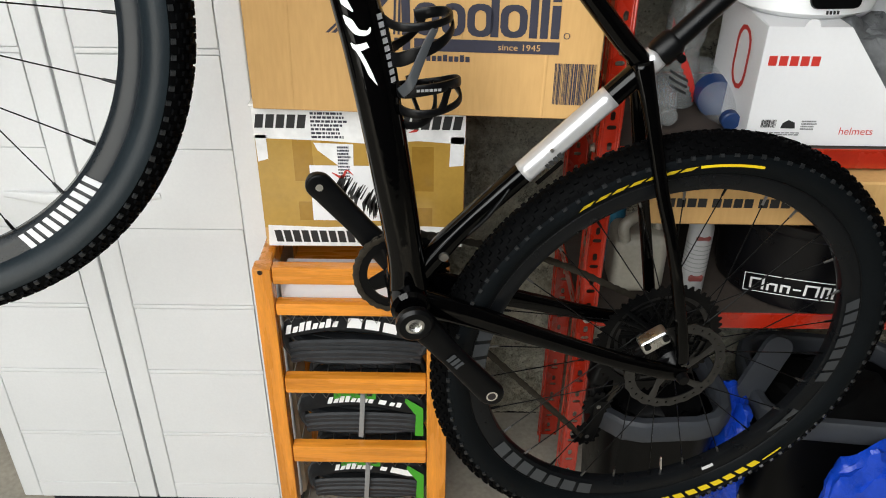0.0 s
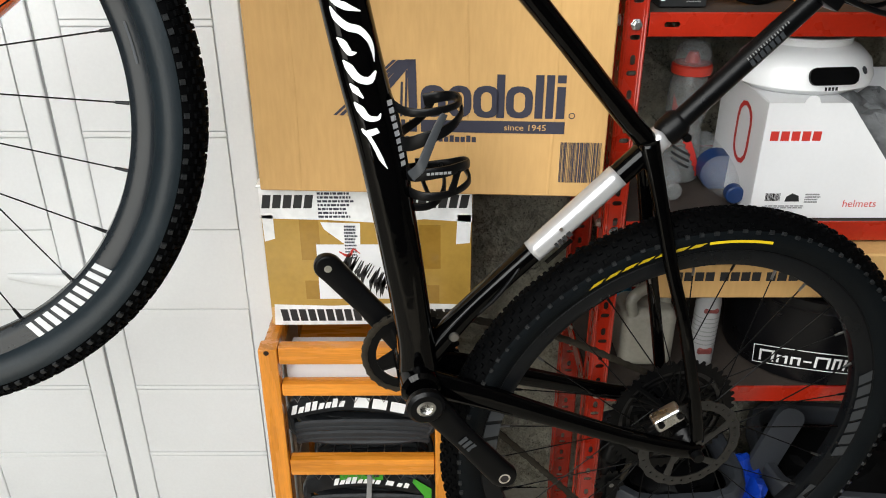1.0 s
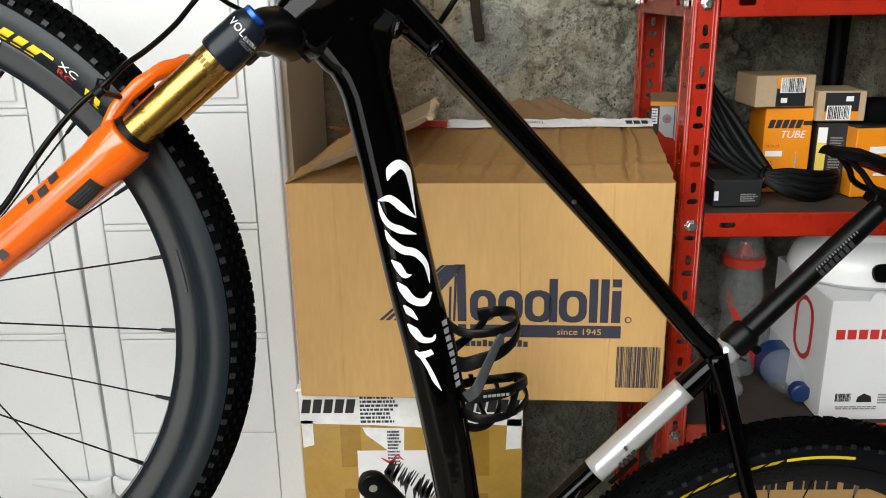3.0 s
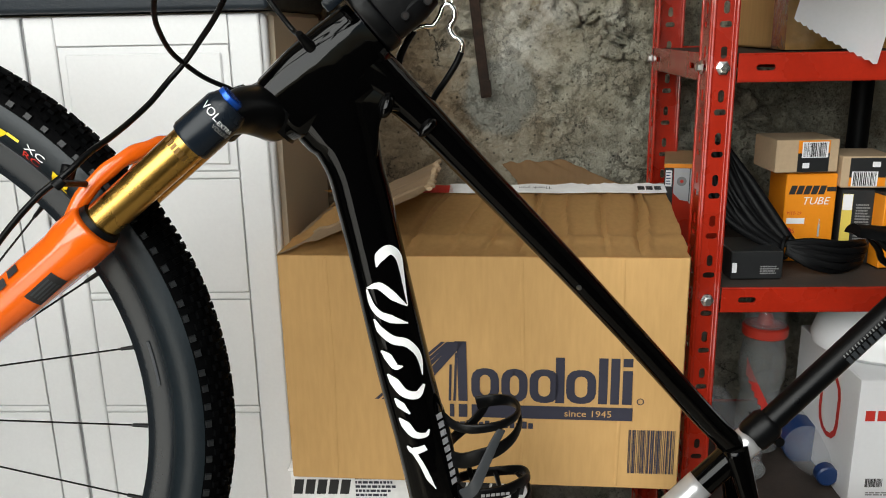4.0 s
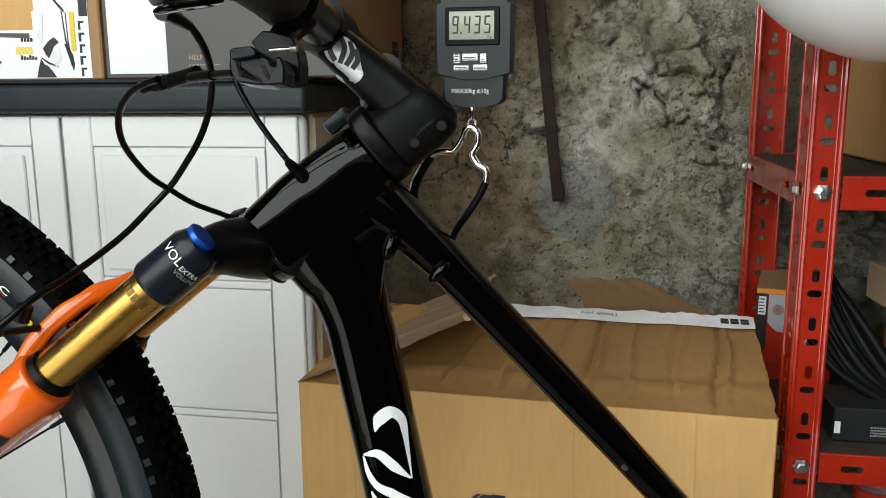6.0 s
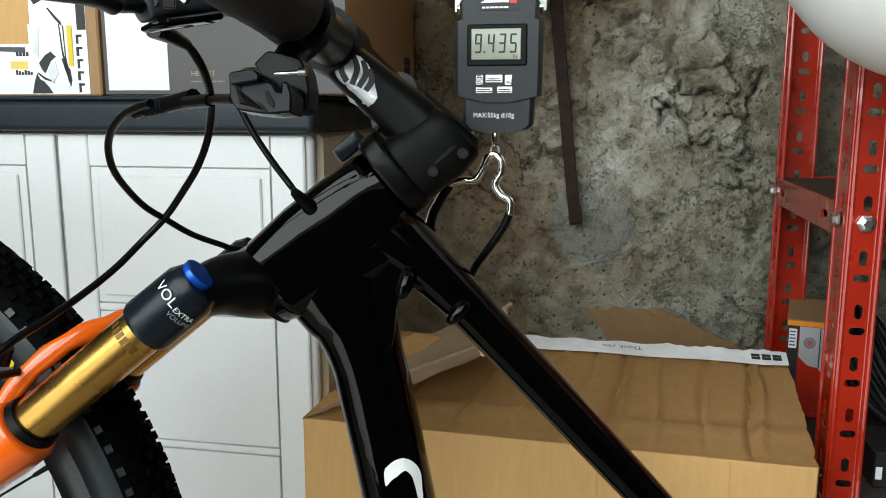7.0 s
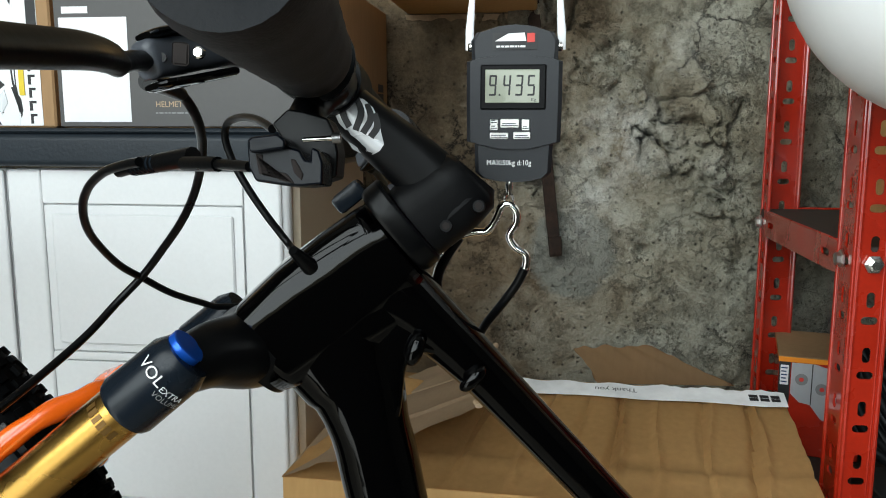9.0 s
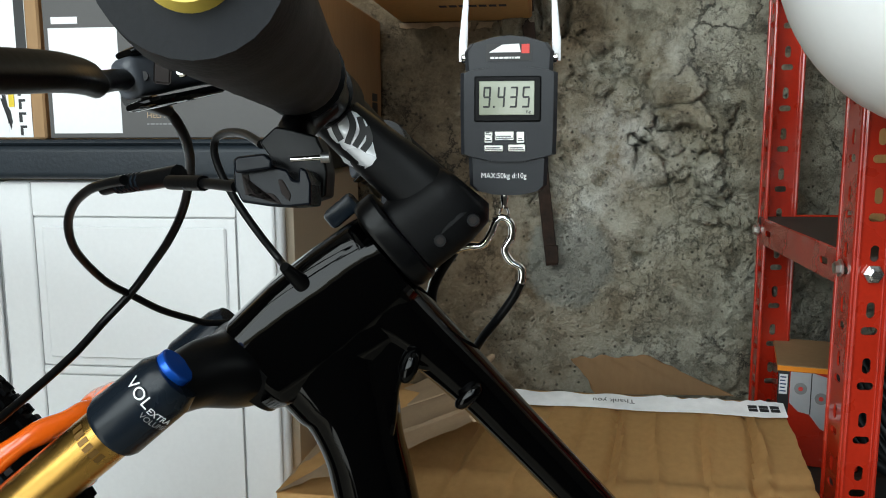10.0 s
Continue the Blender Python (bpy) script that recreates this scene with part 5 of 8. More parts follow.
for v in list(bm.verts):
    if v.co.z > 0.06:
        v.co.z = 0.06 + (v.co.z - 0.06) * 1.05
part("shell", bm, WHITE_SHELL, shell)
bm = bmesh.new()
sweep(bm, [(-0.03, 0.12, 0.09), (-0.033, 0.126, 0.15), (-0.02, 0.134, 0.2), (-0.005, 0.14, 0.15)], (0.006, 0.0012), 6)
part("strap", bm, MATT_BLACK, shell, "black strap over the post")


# ---- middle deck ----
DZ = DECKS[2]


def tube_box(at, rz, w, d, h, body, label, name="tube_box"):
    t = thing(name, label, "box", m=Matrix.Translation(at) @ pose(0, 0, 0, 0, 0, rz), group="inner tube boxes")
    part("carton", box((0, 0, 0), (w, d, h), 0.0012), body, t)
    return t


t1 = tube_box((0.384, 1.272, DZ), -2, 0.067, 0.07, 0.122, ORANGE_CARD, "orange inner tube box with black and white print")
part("logo_print", block_word(0.004, 0.094, 5, 0.0078, 0.012, 0.0018, front(0, -0.0006, 0), 0.3, 21), BLACK_INK, t1)
words("tube_word", "TUBE", 0.0150, front(0.022, -0.0006, 0.080) @ Matrix(((1, 0.25, 0, 0), (0, 1, 0, 0), (0, 0, 1, 0), (0, 0, 0, 1))), WHITE_INK, t1, squash=1.0)
words("size_words", "MTB 29", 0.006, front(0.004, -0.0006, 0.066), RED_INK, t1)
part("size_label", bars([(0.004, 0.053, 0.028, 0.061)], front(0, -0.0005, 0)), PAPER, t1)
words("valve_letter", "S", 0.009, front(0.012, -0.0006, 0.040), RED_INK, t1)
part("ring_mark", turned([(0.0045, 0), (0.0045, 0.0003)], front(0.0070, -0.0004, 0.0432), 16), RED_INK, t1)
part("valve_picture", bars([(0.0465, 0.035, 0.049, 0.052), (0.0473, 0.052, 0.0482, 0.06)], front(0, -0.0005, 0)), DECAL_SILVER, t1)
part("corner_mark", bars([(0.054, 0.098, 0.066, 0.104)], front(0, -0.0005, 0)), BLACK_INK, t1)
for at, rz, w, d, h, s in (((0.3635, 1.262, DZ + 0.125), 3, 0.084, 0.075, 0.044, 1), ((0.4495, 1.258, DZ + 0.105), -4, 0.066, 0.075, 0.042, 2)):
    t = tube_box(at, rz, w, d, h, CARD_PALE, "small brown card box with barcode label")
    fr = front(0, -0.0005, 0)
    x0 = 0.029 if s == 1 else 0.010
    if s == 1:
        part("orange_band", bars([(x0, 0.026, x0 + 0.042, 0.043)], fr), ORANGE_CARD, t)
        part("black_band", bars([(x0, 0.001, x0 + 0.042, 0.026)], fr), BLACK_CARD, t)
        part("barcode", bars(code_bars(0.030, 0.019, 16, 31), front(x0 + 0.007, -0.0009, 0.021)), BLACK_INK, t)
        part("barcode_ground", bars([(x0 + 0.005, 0.020, x0 + 0.040, 0.041)], front(0, -0.0007, 0)), PAPER, t)
        part("tick_label", bars([(x0 + 0.007, 0.006, x0 + 0.016, 0.013)], front(0, -0.0008, 0)), PAPER, t)
    else:
        part("black_band", bars([(x0, 0.014, x0 + 0.046, 0.040)], fr), BLACK_CARD, t)
        part("orange_band", bars([(x0, 0.002, x0 + 0.046, 0.014)], fr), ORANGE_CARD, t)
        part("barcode_ground", bars([(x0 + 0.003, 0.002, x0 + 0.036, 0.022)], front(0, -0.0007, 0)), PAPER, t)
        part("barcode", bars(code_bars(0.029, 0.018, 16, 33), front(x0 + 0.005, -0.0009, 0.003)), BLACK_INK, t)
        part("tick_label", bars([(x0 + 0.028, 0.028, x0 + 0.038, 0.035)], front(0, -0.0008, 0)), PAPER, t)
t2 = tube_box((0.4545, 1.262, DZ), -8, 0.042, 0.075, 0.102, BLACK_CARD, "black and yellow printed inner tube box")
part("yellow_stripe", bars([(0.002, 0.001, 0.015, 0.096)], front(0, -0.0005, 0)), YELLOW_CARD, t2)
part("print_bars", bars(text_rows(0.019, 0.07, 18, 41), front(0.0195, -0.0006, 0.014)), GREY_INK, t2)
part("label", bars([(0.0025, 0.074, 0.0145, 0.0955)], front(0, -0.0009, 0)), PAPER, t2)
t3 = tube_box((0.4985, 1.232, DZ), 6, 0.098, 0.09, 0.100, ORANGE_CARD, "orange inner tube box with black top")
part("black_top", box((-0.0006, -0.0006, 0.0985), (0.0986, 0.0906, 0.1008)), BLACK_CARD, t3, smooth=False)
for bar_ in ((0.02, 0.062, 0.06, 0.072), (0.03, 0.03, 0.05, 0.034)):
    part("logo_shape", bars([bar_], front(0, -0.0006, 0)), WHITE_INK, t3)
t4 = tube_box((0.292, 1.188, DZ), 1, 0.066, 0.075, 0.037, BLACK_CARD, "low black carton with small white print", "black_carton")
part("print_bars", bars(text_rows(0.024, 0.012, 4, 44), front(0.037, -0.0006, 0.007)), GREY_INK, t4)
part("white_tab", bars([(0.001, 0.009, 0.007, 0.022)], front(0, -0.0006, 0)), PAPER, t4)
rc = tube_box((0.2450, 1.382, DZ), -13, 0.092, 0.13, 0.120, RED_STEEL, "red carton with silver printed field and brown lid", "parts_carton")
part("orange_edge", box((-0.0006, -0.0007, 0.1140), (0.0926, 0.1306, 0.1198)), ORANGE_CARD, rc, "orange printed top edge", smooth=False)
part("lid", box((-0.0008, -0.0010, 0.1200), (0.0928, 0.1308, 0.1212), 0.0003), CARD_DARK, rc, "brown card lid")
part("black_strip", bars([(0.0003, 0.040, 0.0130, 0.1138)], front(0, -0.0004, 0)), BLACK_CARD, rc)
part("label", bars([(0.0020, 0.086, 0.0110, 0.110)], front(0, -0.0008, 0)), WHITE_CARD, rc, "small white label")
part("label_print", bars([(0.0028, 0.089 + 0.0042 * k, 0.0095 - 0.001 * (k % 2), 0.0905 + 0.0042 * k) for k in range(5)], front(0, -0.0011, 0)), BLUE_LABEL, rc)
bm = bmesh.new()
plate(bm, [(0.0140, 0.076), (0.0240, 0.066), (0.0360, 0.064), (0.0480, 0.048), (0.0600, 0.042), (0.0640, 0.075), (0.0600, 0.108), (0.0400, 0.1135), (0.0140, 0.1135)], front(0, -0.0005, 0), 0.0004)
part("silver_field", bm, DECAL_SILVER, rc, "curved silver printed field", smooth=False)
for x, z in ((0.0255, 0.094), (0.0480, 0.084)):
    part("disc", turned([(0.0070, 0), (0.0070, 0.0004)], front(x, -0.0009, z), 20), GREY_INK, rc)
    part("red_ring", turned([(0.0026, 0), (0.0026, 0.0004)], front(x, -0.0013, z), 18), RED_INK, rc)
part("fold_line", bars([(0.0362, 0.064, 0.0374, 0.1135)], front(0, -0.0010, 0)), BLACK_INK, rc)
bb = thing("tube_bundle", "black folded rubber tube bundle tied in the middle", "rubber tube", (0.345, 1.235, DZ))
bm = bmesh.new()
r = random.Random(11)
for k in range(11):
    o = (k - 5) * 0.0052
    pts = curve([(-0.054 + o * 0.45, 0.045 + r.uniform(-0.004, 0.004), 0.160 + r.uniform(-0.006, 0.004)), (-0.042 + o * 1.15, 0.020 + r.uniform(-0.008, 0.004), 0.112), (-0.014 + o * 1.2, 0.0 + r.uniform(-0.006, 0.004), 0.066), (0.022 + o * 0.5, -0.016, 0.036 + o * 0.1)], 5)
    sweep(bm, pts, (0.0052, 0.0024), 8)
part("upper_fold", bm, MATT_BLACK, bb)
bm = bmesh.new()
for k in range(10):
    o = (k - 4.5) * 0.0042
    pts = curve([(0.026, -0.018 + 0.1 * o, 0.034 + o * 0.25), (0.055, -0.026 + o * 0.2, 0.028 + o * 0.8), (0.095, -0.024 + r.uniform(-0.006, 0.006), 0.022 + o * 1.0 + r.uniform(-0.002, 0.002)), (0.128, -0.008 + r.uniform(-0.008, 0.008), 0.022 + o * 0.8), (0.142, 0.018, 0.020 + o * 0.5)], 5)
    sweep(bm, [Vector((p.x, p.y, max(0.003, p.z))) for p in pts], (0.0048, 0.0026), 8)
part("lower_fold", bm, MATT_BLACK, bb)
part("tie", tube([(0.026 + 0.010 * math.cos(a), -0.016 + 0.012 * math.cos(a), 0.034 + 0.014 * math.sin(a)) for a in [2 * math.pi * k / 14 for k in range(14)]], 0.003, 6, closed=True, up=(1, 0.5, 0)), MATT_BLACK, bb)
bt = thing("rolled_tube", "coiled black inner tube on top of the boxes", "rubber tube", (0.556, 1.29, DZ + 0.101))
bm = bmesh.new()
for k in range(5):
    rr = 0.026 + 0.0050 * k
    sweep(bm, [(rr * math.cos(a), rr * 0.9 * math.sin(a), 0.014 + 0.003 * (k % 2)) for a in [2 * math.pi * i / 26 for i in range(26)]], (0.0024, 0.013), 6, closed=True, up=(0, 0, 1))
part("coil", bm, RUBBER, bt)


# ---- helmet carton, kitchen scale and bottles on the third deck ----
BZ = DECKS[1]
br = thing("white_helmet_box", "white helmet box with slanted open side and red print", "box", m=Matrix.Translation((0.464, 1.166, BZ)) @ Matrix.Diagonal((1.02, 1.08, 1.05, 1.0)))
bm = bmesh.new()
plate(bm, [(0.0, 0.0), (0.265, 0.0), (0.118, 0.176), (0.0, 0.176)], front(0, 0.0028, 0), 0.0028)
part("front_panel", bm, WHITE_CARD, br, "white glossy front panel", smooth=False)
part("side_panel", box((0.0, 0.003, 0.0), (0.0028, 0.19, 0.176), 0.0008), WHITE_CARD, br, "white side panel")
bm = bmesh.new()
slab(bm, (0.003, 0.187, 0.0), (0.30, 0.19, 0.176))
slab(bm, (0.003, 0.003, 0.0), (0.30, 0.187, 0.003))
slab(bm, (0.003, 0.003, 0.173), (0.118, 0.187, 0.176))
slab(bm, (0.297, 0.003, 0.003), (0.30, 0.187, 0.16))
part("tray", bm, WHITE_CARD, br, smooth=False)
bm = bmesh.new()
hollow(bm, 0.055, 0.06, 0.115, 0.155, Matrix.Translation((-0.0006, 0.16, 0)) @ Matrix(((0, 0, -1, 0), (-1, 0, 0, 0), (0, 1, 0, 0), (0, 0, 0, 1))), 0.008, 0.028)
part("red_ring", bm, RED_INK, br, "red ring logo", smooth=False)
part("logo_print", block_word(0.010, 0.121, 5, 0.0120, 0.0140, 0.0035, front(0, -0.0006, 0), 0.0, 51), RED_INK, br, "red logo blocks")
words("helmets_word", "helmets", 0.0165, front(0.139, -0.0006, 0.018), RED_INK, br)
part("barcode", bars(code_bars(0.022, 0.012, 12, 52), front(0.020, -0.0006, 0.028)), BLACK_INK, br)
bm = bmesh.new()
plate(bm, [(0.050, 0.027), (0.072, 0.027), (0.070, 0.036), (0.060, 0.040), (0.052, 0.035)], front(0, -0.0006, 0), 0.0003)
part("helmet_picture", bm, BLACK_INK, br, smooth=False)
part("spec_bars", bars(text_rows(0.024, 0.016, 4, 53), front(0.080, -0.0006, 0.025)), GREY_INK, br)
part("spec_bars", bars(text_rows(0.06, 0.006, 2, 54), front(0.022, -0.0006, 0.016)), GREY_INK, br)
part("thumb_notch", turned([(0.011, 0), (0.011, 0.0003)], front(0.062, 0.0004, 0.176), 20), WHITE_CARD, br)
fm = thing("bubble_film", "grey crumpled plastic film stuffed in the helmet box", "plastic film", (0.645, 1.255, BZ + 0.004))
bm = bmesh.new()
bmesh.ops.create_icosphere(bm, subdivisions=4, radius=1.0)
for v in bm.verts:
    k = 1 + 0.30 * noise.noise(v.co * 2.2) + 0.12 * noise.noise(v.co * 6)
    v.co = Vector((v.co.x * 0.115 * k, v.co.y * 0.072 * k, max(0, 0.085 + v.co.z * 0.088 * k)))
    v.co.x += 0.35 * (0.085 - v.co.z)
part("film", bm, SMOKE_FILM, fm)
ks = thing("kitchen_scale", "white plastic kitchen scale with a dark display window", "kitchen scale", (0.548, 1.272, BZ + 0.1855))
bm = bmesh.new()
prof = [(0.085, 0.0), (0.104, 0.010), (0.106, 0.022), (0.098, 0.046), (0.080, 0.062), (0.066, 0.067), (0.066, 0.074), (0.072, 0.079), (0.069, 0.080), (0.063, 0.0765), (0.02, 0.0755)]
lathe(bm, prof, Matrix.Diagonal((1.0, 0.80, 1.0, 1.0)), 48)
part("body", bm, WHITE_SHELL, ks)
bm = bmesh.new()
wm = Matrix.Translation((0.012, -0.082, 0.032)) @ pose(0, 0, 0, 68, 0, 6)
plate(bm, rounded(-0.038, -0.013, 0.038, 0.013, 0.011), wm, 0.0045)
part("display_window", bm, SATIN_BLACK, ks, "dark rounded display window")
part("logo_bar", bars([(-0.011 + 0.0055 * k, 0, -0.0075 + 0.0055 * k, 0.005) for k in range(4)], Matrix.Translation((0.012, -0.0865, 0.012)) @ pose(0, 0, 0, 80, 0, 6)), BLACK_INK, ks)
part("key", turned([(0.006, 0), (0.006, 0.0015)], Matrix.Translation((0.066, -0.062, 0.036)) @ pose(0, 0, 0, 60, 0, 45), 16), GREY_RESIN, ks, "grey round key")


def drink_bottle(at):
    t = thing("water_bottle", "translucent sports bottle with a red screw cap", "bottle", m=Matrix.Translation(at) @ Matrix.Diagonal((0.96, 0.96, 0.93, 1.0)))
    part("body", turned([(0.030, 0.0), (0.034, 0.004), (0.034, 0.07), (0.029, 0.095), (0.030, 0.11), (0.035, 0.128), (0.035, 0.16), (0.031, 0.185), (0.0265, 0.197), (0.0265, 0.205)], seg=32), MILKY, t, "milky translucent body")
    cap = part("cap", turned([(0.0335, 0.199), (0.0345, 0.202), (0.0345, 0.213), (0.032, 0.216), (0.014, 0.218), (0.010, 0.232), (0.007, 0.236)], seg=36), stain("red_plastic", (0.62, 0.05, 0.03), 0.35, var=0.05, bump=0), t, "red screw cap")
    part("spout_cover", turned([(0.0315, 0.217), (0.0305, 0.232), (0.026, 0.247), (0.016, 0.254), (0.006, 0.255)], seg=28), CLEAR, cap, "clear spout cover")
    bm = bmesh.new()
    for k in range(12):
        a0 = -2.6 + 0.16 * k
        z = 0.165 - 0.011 * k
        rr = 0.0347
        q = [bm.verts.new((rr * math.cos(a0 + da), rr * math.sin(a0 + da), z + dz)) for da, dz in ((0, 0), (0.2, -0.012), (0.2, -0.034), (0, -0.03))]
        bm.faces.new(q)
    part("red_print", bm, RED_INK, t, smooth=False)
    bm = bmesh.new()
    for k in range(3):
        for j in range(8):
            a0, a1 = -2.3 + 0.12 * j, -2.3 + 0.12 * (j + 1)
            q = [bm.verts.new((0.0351 * math.cos(a), 0.0351 * math.sin(a), z)) for a, z in ((a0, 0.075 - 0.012 * k - 0.002 * j), (a1, 0.073 - 0.012 * k - 0.002 * j), (a1, 0.068 - 0.012 * k - 0.002 * j), (a0, 0.07 - 0.012 * k - 0.002 * j))]
            bm.faces.new(q)
    part("black_stripe", bm, BLACK_INK, t, smooth=False)


drink_bottle((0.396, 1.335, BZ))


def pet_bottle(name, m, label, band, cap_mat, L=0.2):
    t = thing(name, label, "bottle", m=m)
    part("body", turned([(0.022, 0.0), (0.030, 0.006), (0.0315, 0.02), (0.030, 0.045), (0.0315, 0.06), (0.0315, 0.13), (0.029, 0.145), (0.0225, 0.17), (0.013, 0.188), (0.0125, 0.198)], seg=28), CLEAR, t, "clear ribbed plastic body")
    if band:
        part("label", turned([(0.0318, 0.085), (0.0322, 0.086), (0.0322, 0.118), (0.0318, 0.119)], seg=28), band, t, "blue printed label")
    part("cap", turned([(0.0145, 0.188), (0.015, 0.189), (0.015, 0.202), (0.013, 0.204)], seg=22), cap_mat, t, "screw cap")


pet_bottle("plastic_bottle", Matrix.Translation((0.452, 1.405, BZ + 0.033)) @ pose(0, 0, 0, 93, 0, 0), "empty clear plastic bottle with blue label lying down", BLUE_LABEL, BLUE_LABEL)
pet_bottle("plastic_bottle", Matrix.Translation((0.352, 1.425, BZ + 0.033)) @ pose(0, 0, 0, 94, 0, 2), "empty clear crumpled plastic bottle lying down", None, MILKY)


# ---- second deck: bucket, spray bottles, long carton ----
CZ = DECKS[0]
bk = thing("black_bucket", "glossy black plastic bucket with white framed label", "bucket", (0.660, 1.290, CZ))
part("pail", turned([(0.132, 0.0), (0.141, 0.004), (0.156, 0.150), (0.158, 0.152), (0.161, 0.160), (0.162, 0.172), (0.157, 0.175), (0.152, 0.168), (0.02, 0.164)], seg=72), stain("gloss_black_plastic", (0.004, 0.004, 0.005), 0.30, var=0.15, bump=0.02, specular=0.3), bk)


def on_pail(x, y):
    rr = 0.1455 + (y - 0.012) * 0.103
    a = -math.pi / 2 - 0.40 + x / 0.15
    return Vector((rr * math.cos(a), rr * math.sin(a), y + 0.006 + 0.19 * x - 1.7 * (x + 0.03) ** 2))


bm = bmesh.new()
for x0, x1, y0, y1 in ((-0.088, 0.088, 0.030, 0.0318), (-0.088, 0.088, 0.0672, 0.069), (-0.088, -0.0862, 0.030, 0.069), (0.0862, 0.088, 0.030, 0.069)):
    n = 12 if x1 - x0 > 0.1 else 1
    for i in range(n):
        a, b = x0 + (x1 - x0) * i / n, x0 + (x1 - x0) * (i + 1) / n
        bm.faces.new([bm.verts.new(on_pail(x, y)) for x, y in ((a, y0), (b, y0), (b, y1), (a, y1))])
part("label_frame", bm, WHITE_INK, bk, "white label frame", smooth=False)
x = -0.076
for w, hh, z0 in ((0.026, 0.024, 0.036), (0.018, 0.017, 0.036), (0.016, 0.017, 0.036), (0.013, 0.0035, 0.0445), (0.024, 0.024, 0.036), (0.014, 0.024, 0.036), (0.014, 0.024, 0.036)):
    bm = bmesh.new()
    edge = 0.0042 if hh > 0.01 else 0.5 * hh
    quads = [(0, 0, w, hh)] if hh < 0.01 else [(0, 0, edge, hh), (w - edge, 0, w, hh), (edge, hh - edge, w - edge, hh)]
    for a, b, c, d in quads:
        bm.faces.new([bm.verts.new(on_pail(x + p, z0 + q)) for p, q in ((a, b), (c, b), (c, d), (a, d))])
    part("label_shape", bm, WHITE_INK, bk, smooth=False)
    x += w + 0.0045
ev = thing("long_carton", "long flat brown carton lying on the bucket", "box", (0.318, 1.118, CZ + 0.1765))
bm = bmesh.new()
slab(bm, (0, 0, 0.02), (0.56, 0.26, 0.098), 0.003)
part("carton", bm, CARD, ev)
part("logo_print", block_word(0.028, 0.052, 4, 0.0135, 0.0155, 0.003, front(0, -0.0006, 0), 0.0, 61), BLACK_INK, ev)
part("logo_print", block_word(0.10, 0.052, 4, 0.0135, 0.0155, 0.003, front(0, -0.0006, 0), 0.0, 62), BLACK_INK, ev)
part("logo_print", block_word(0.172, 0.052, 3, 0.0145, 0.0155, 0.003, front(0, -0.0006, 0), 0.0, 63), BLACK_INK, ev)
part("bottom_batten", box((0.05, 0.05, 0.0), (0.5, 0.21, 0.0198), 0.002), CARD_DARK, ev)
sp = thing("spray_bottle", "grey plastic bottle with printed label and dark cap", "bottle", (0.4485, 1.225, CZ))
part("body", turned([(0.019, 0), (0.0215, 0.003), (0.0218, 0.118), (0.0215, 0.132), (0.0180, 0.142), (0.0165, 0.150)], seg=28), stain("grey_plastic_bottle", (0.36, 0.36, 0.36), 0.4, var=0.06, bump=0), sp)
for k in range(7):
    part("label_line", turned([(0.0219, 0.050 + 0.0088 * k), (0.0221, 0.0503 + 0.0088 * k), (0.0221, 0.0512 + 0.0088 * k), (0.0219, 0.0515 + 0.0088 * k)], seg=28), GREY_INK, sp)
for z0, z1 in ((0.114, 0.124), (0.030, 0.044)):
    part("red_mark", box((-0.013, -0.0230, z0), (0.013, -0.0165, z1), 0.003), stain("dull_red_print", (0.20, 0.045, 0.04), 0.5, var=0.1, bump=0), sp)
part("cap", turned([(0.0168, 0.150), (0.0172, 0.151), (0.0172, 0.166), (0.015, 0.168)], seg=20), GREY_RESIN, sp)
jg = thing("plastic_jug", "cloudy white plastic jug with a handle", "jug", (0.345, 1.245, CZ))
bm = bmesh.new()
slab(bm, (-0.045, -0.04, 0), (0.05, 0.045, 0.118), 0.018, seg=4)
part("body", bm, stain("cloudy_plastic", (0.30, 0.28, 0.235), 0.4, var=0.2, bump=0.05), jg)
part("handle", tube(curve([(-0.03, -0.035, 0.112), (-0.035, -0.04, 0.145), (0.0, -0.02, 0.158), (0.03, 0.0, 0.145), (0.035, 0.0, 0.115)], 5), 0.010, 10), stain("cloudy_plastic_grip", (0.30, 0.28, 0.235), 0.4, var=0.2, bump=0), jg)
cc = thing("light_blue_can", "small light blue plastic bottle behind the jug", "bottle", (0.322, 1.315, CZ))
part("body", turned([(0.012, 0), (0.014, 0.003), (0.014, 0.15), (0.010, 0.165), (0.010, 0.18)], seg=22), CYAN_CAP, cc)


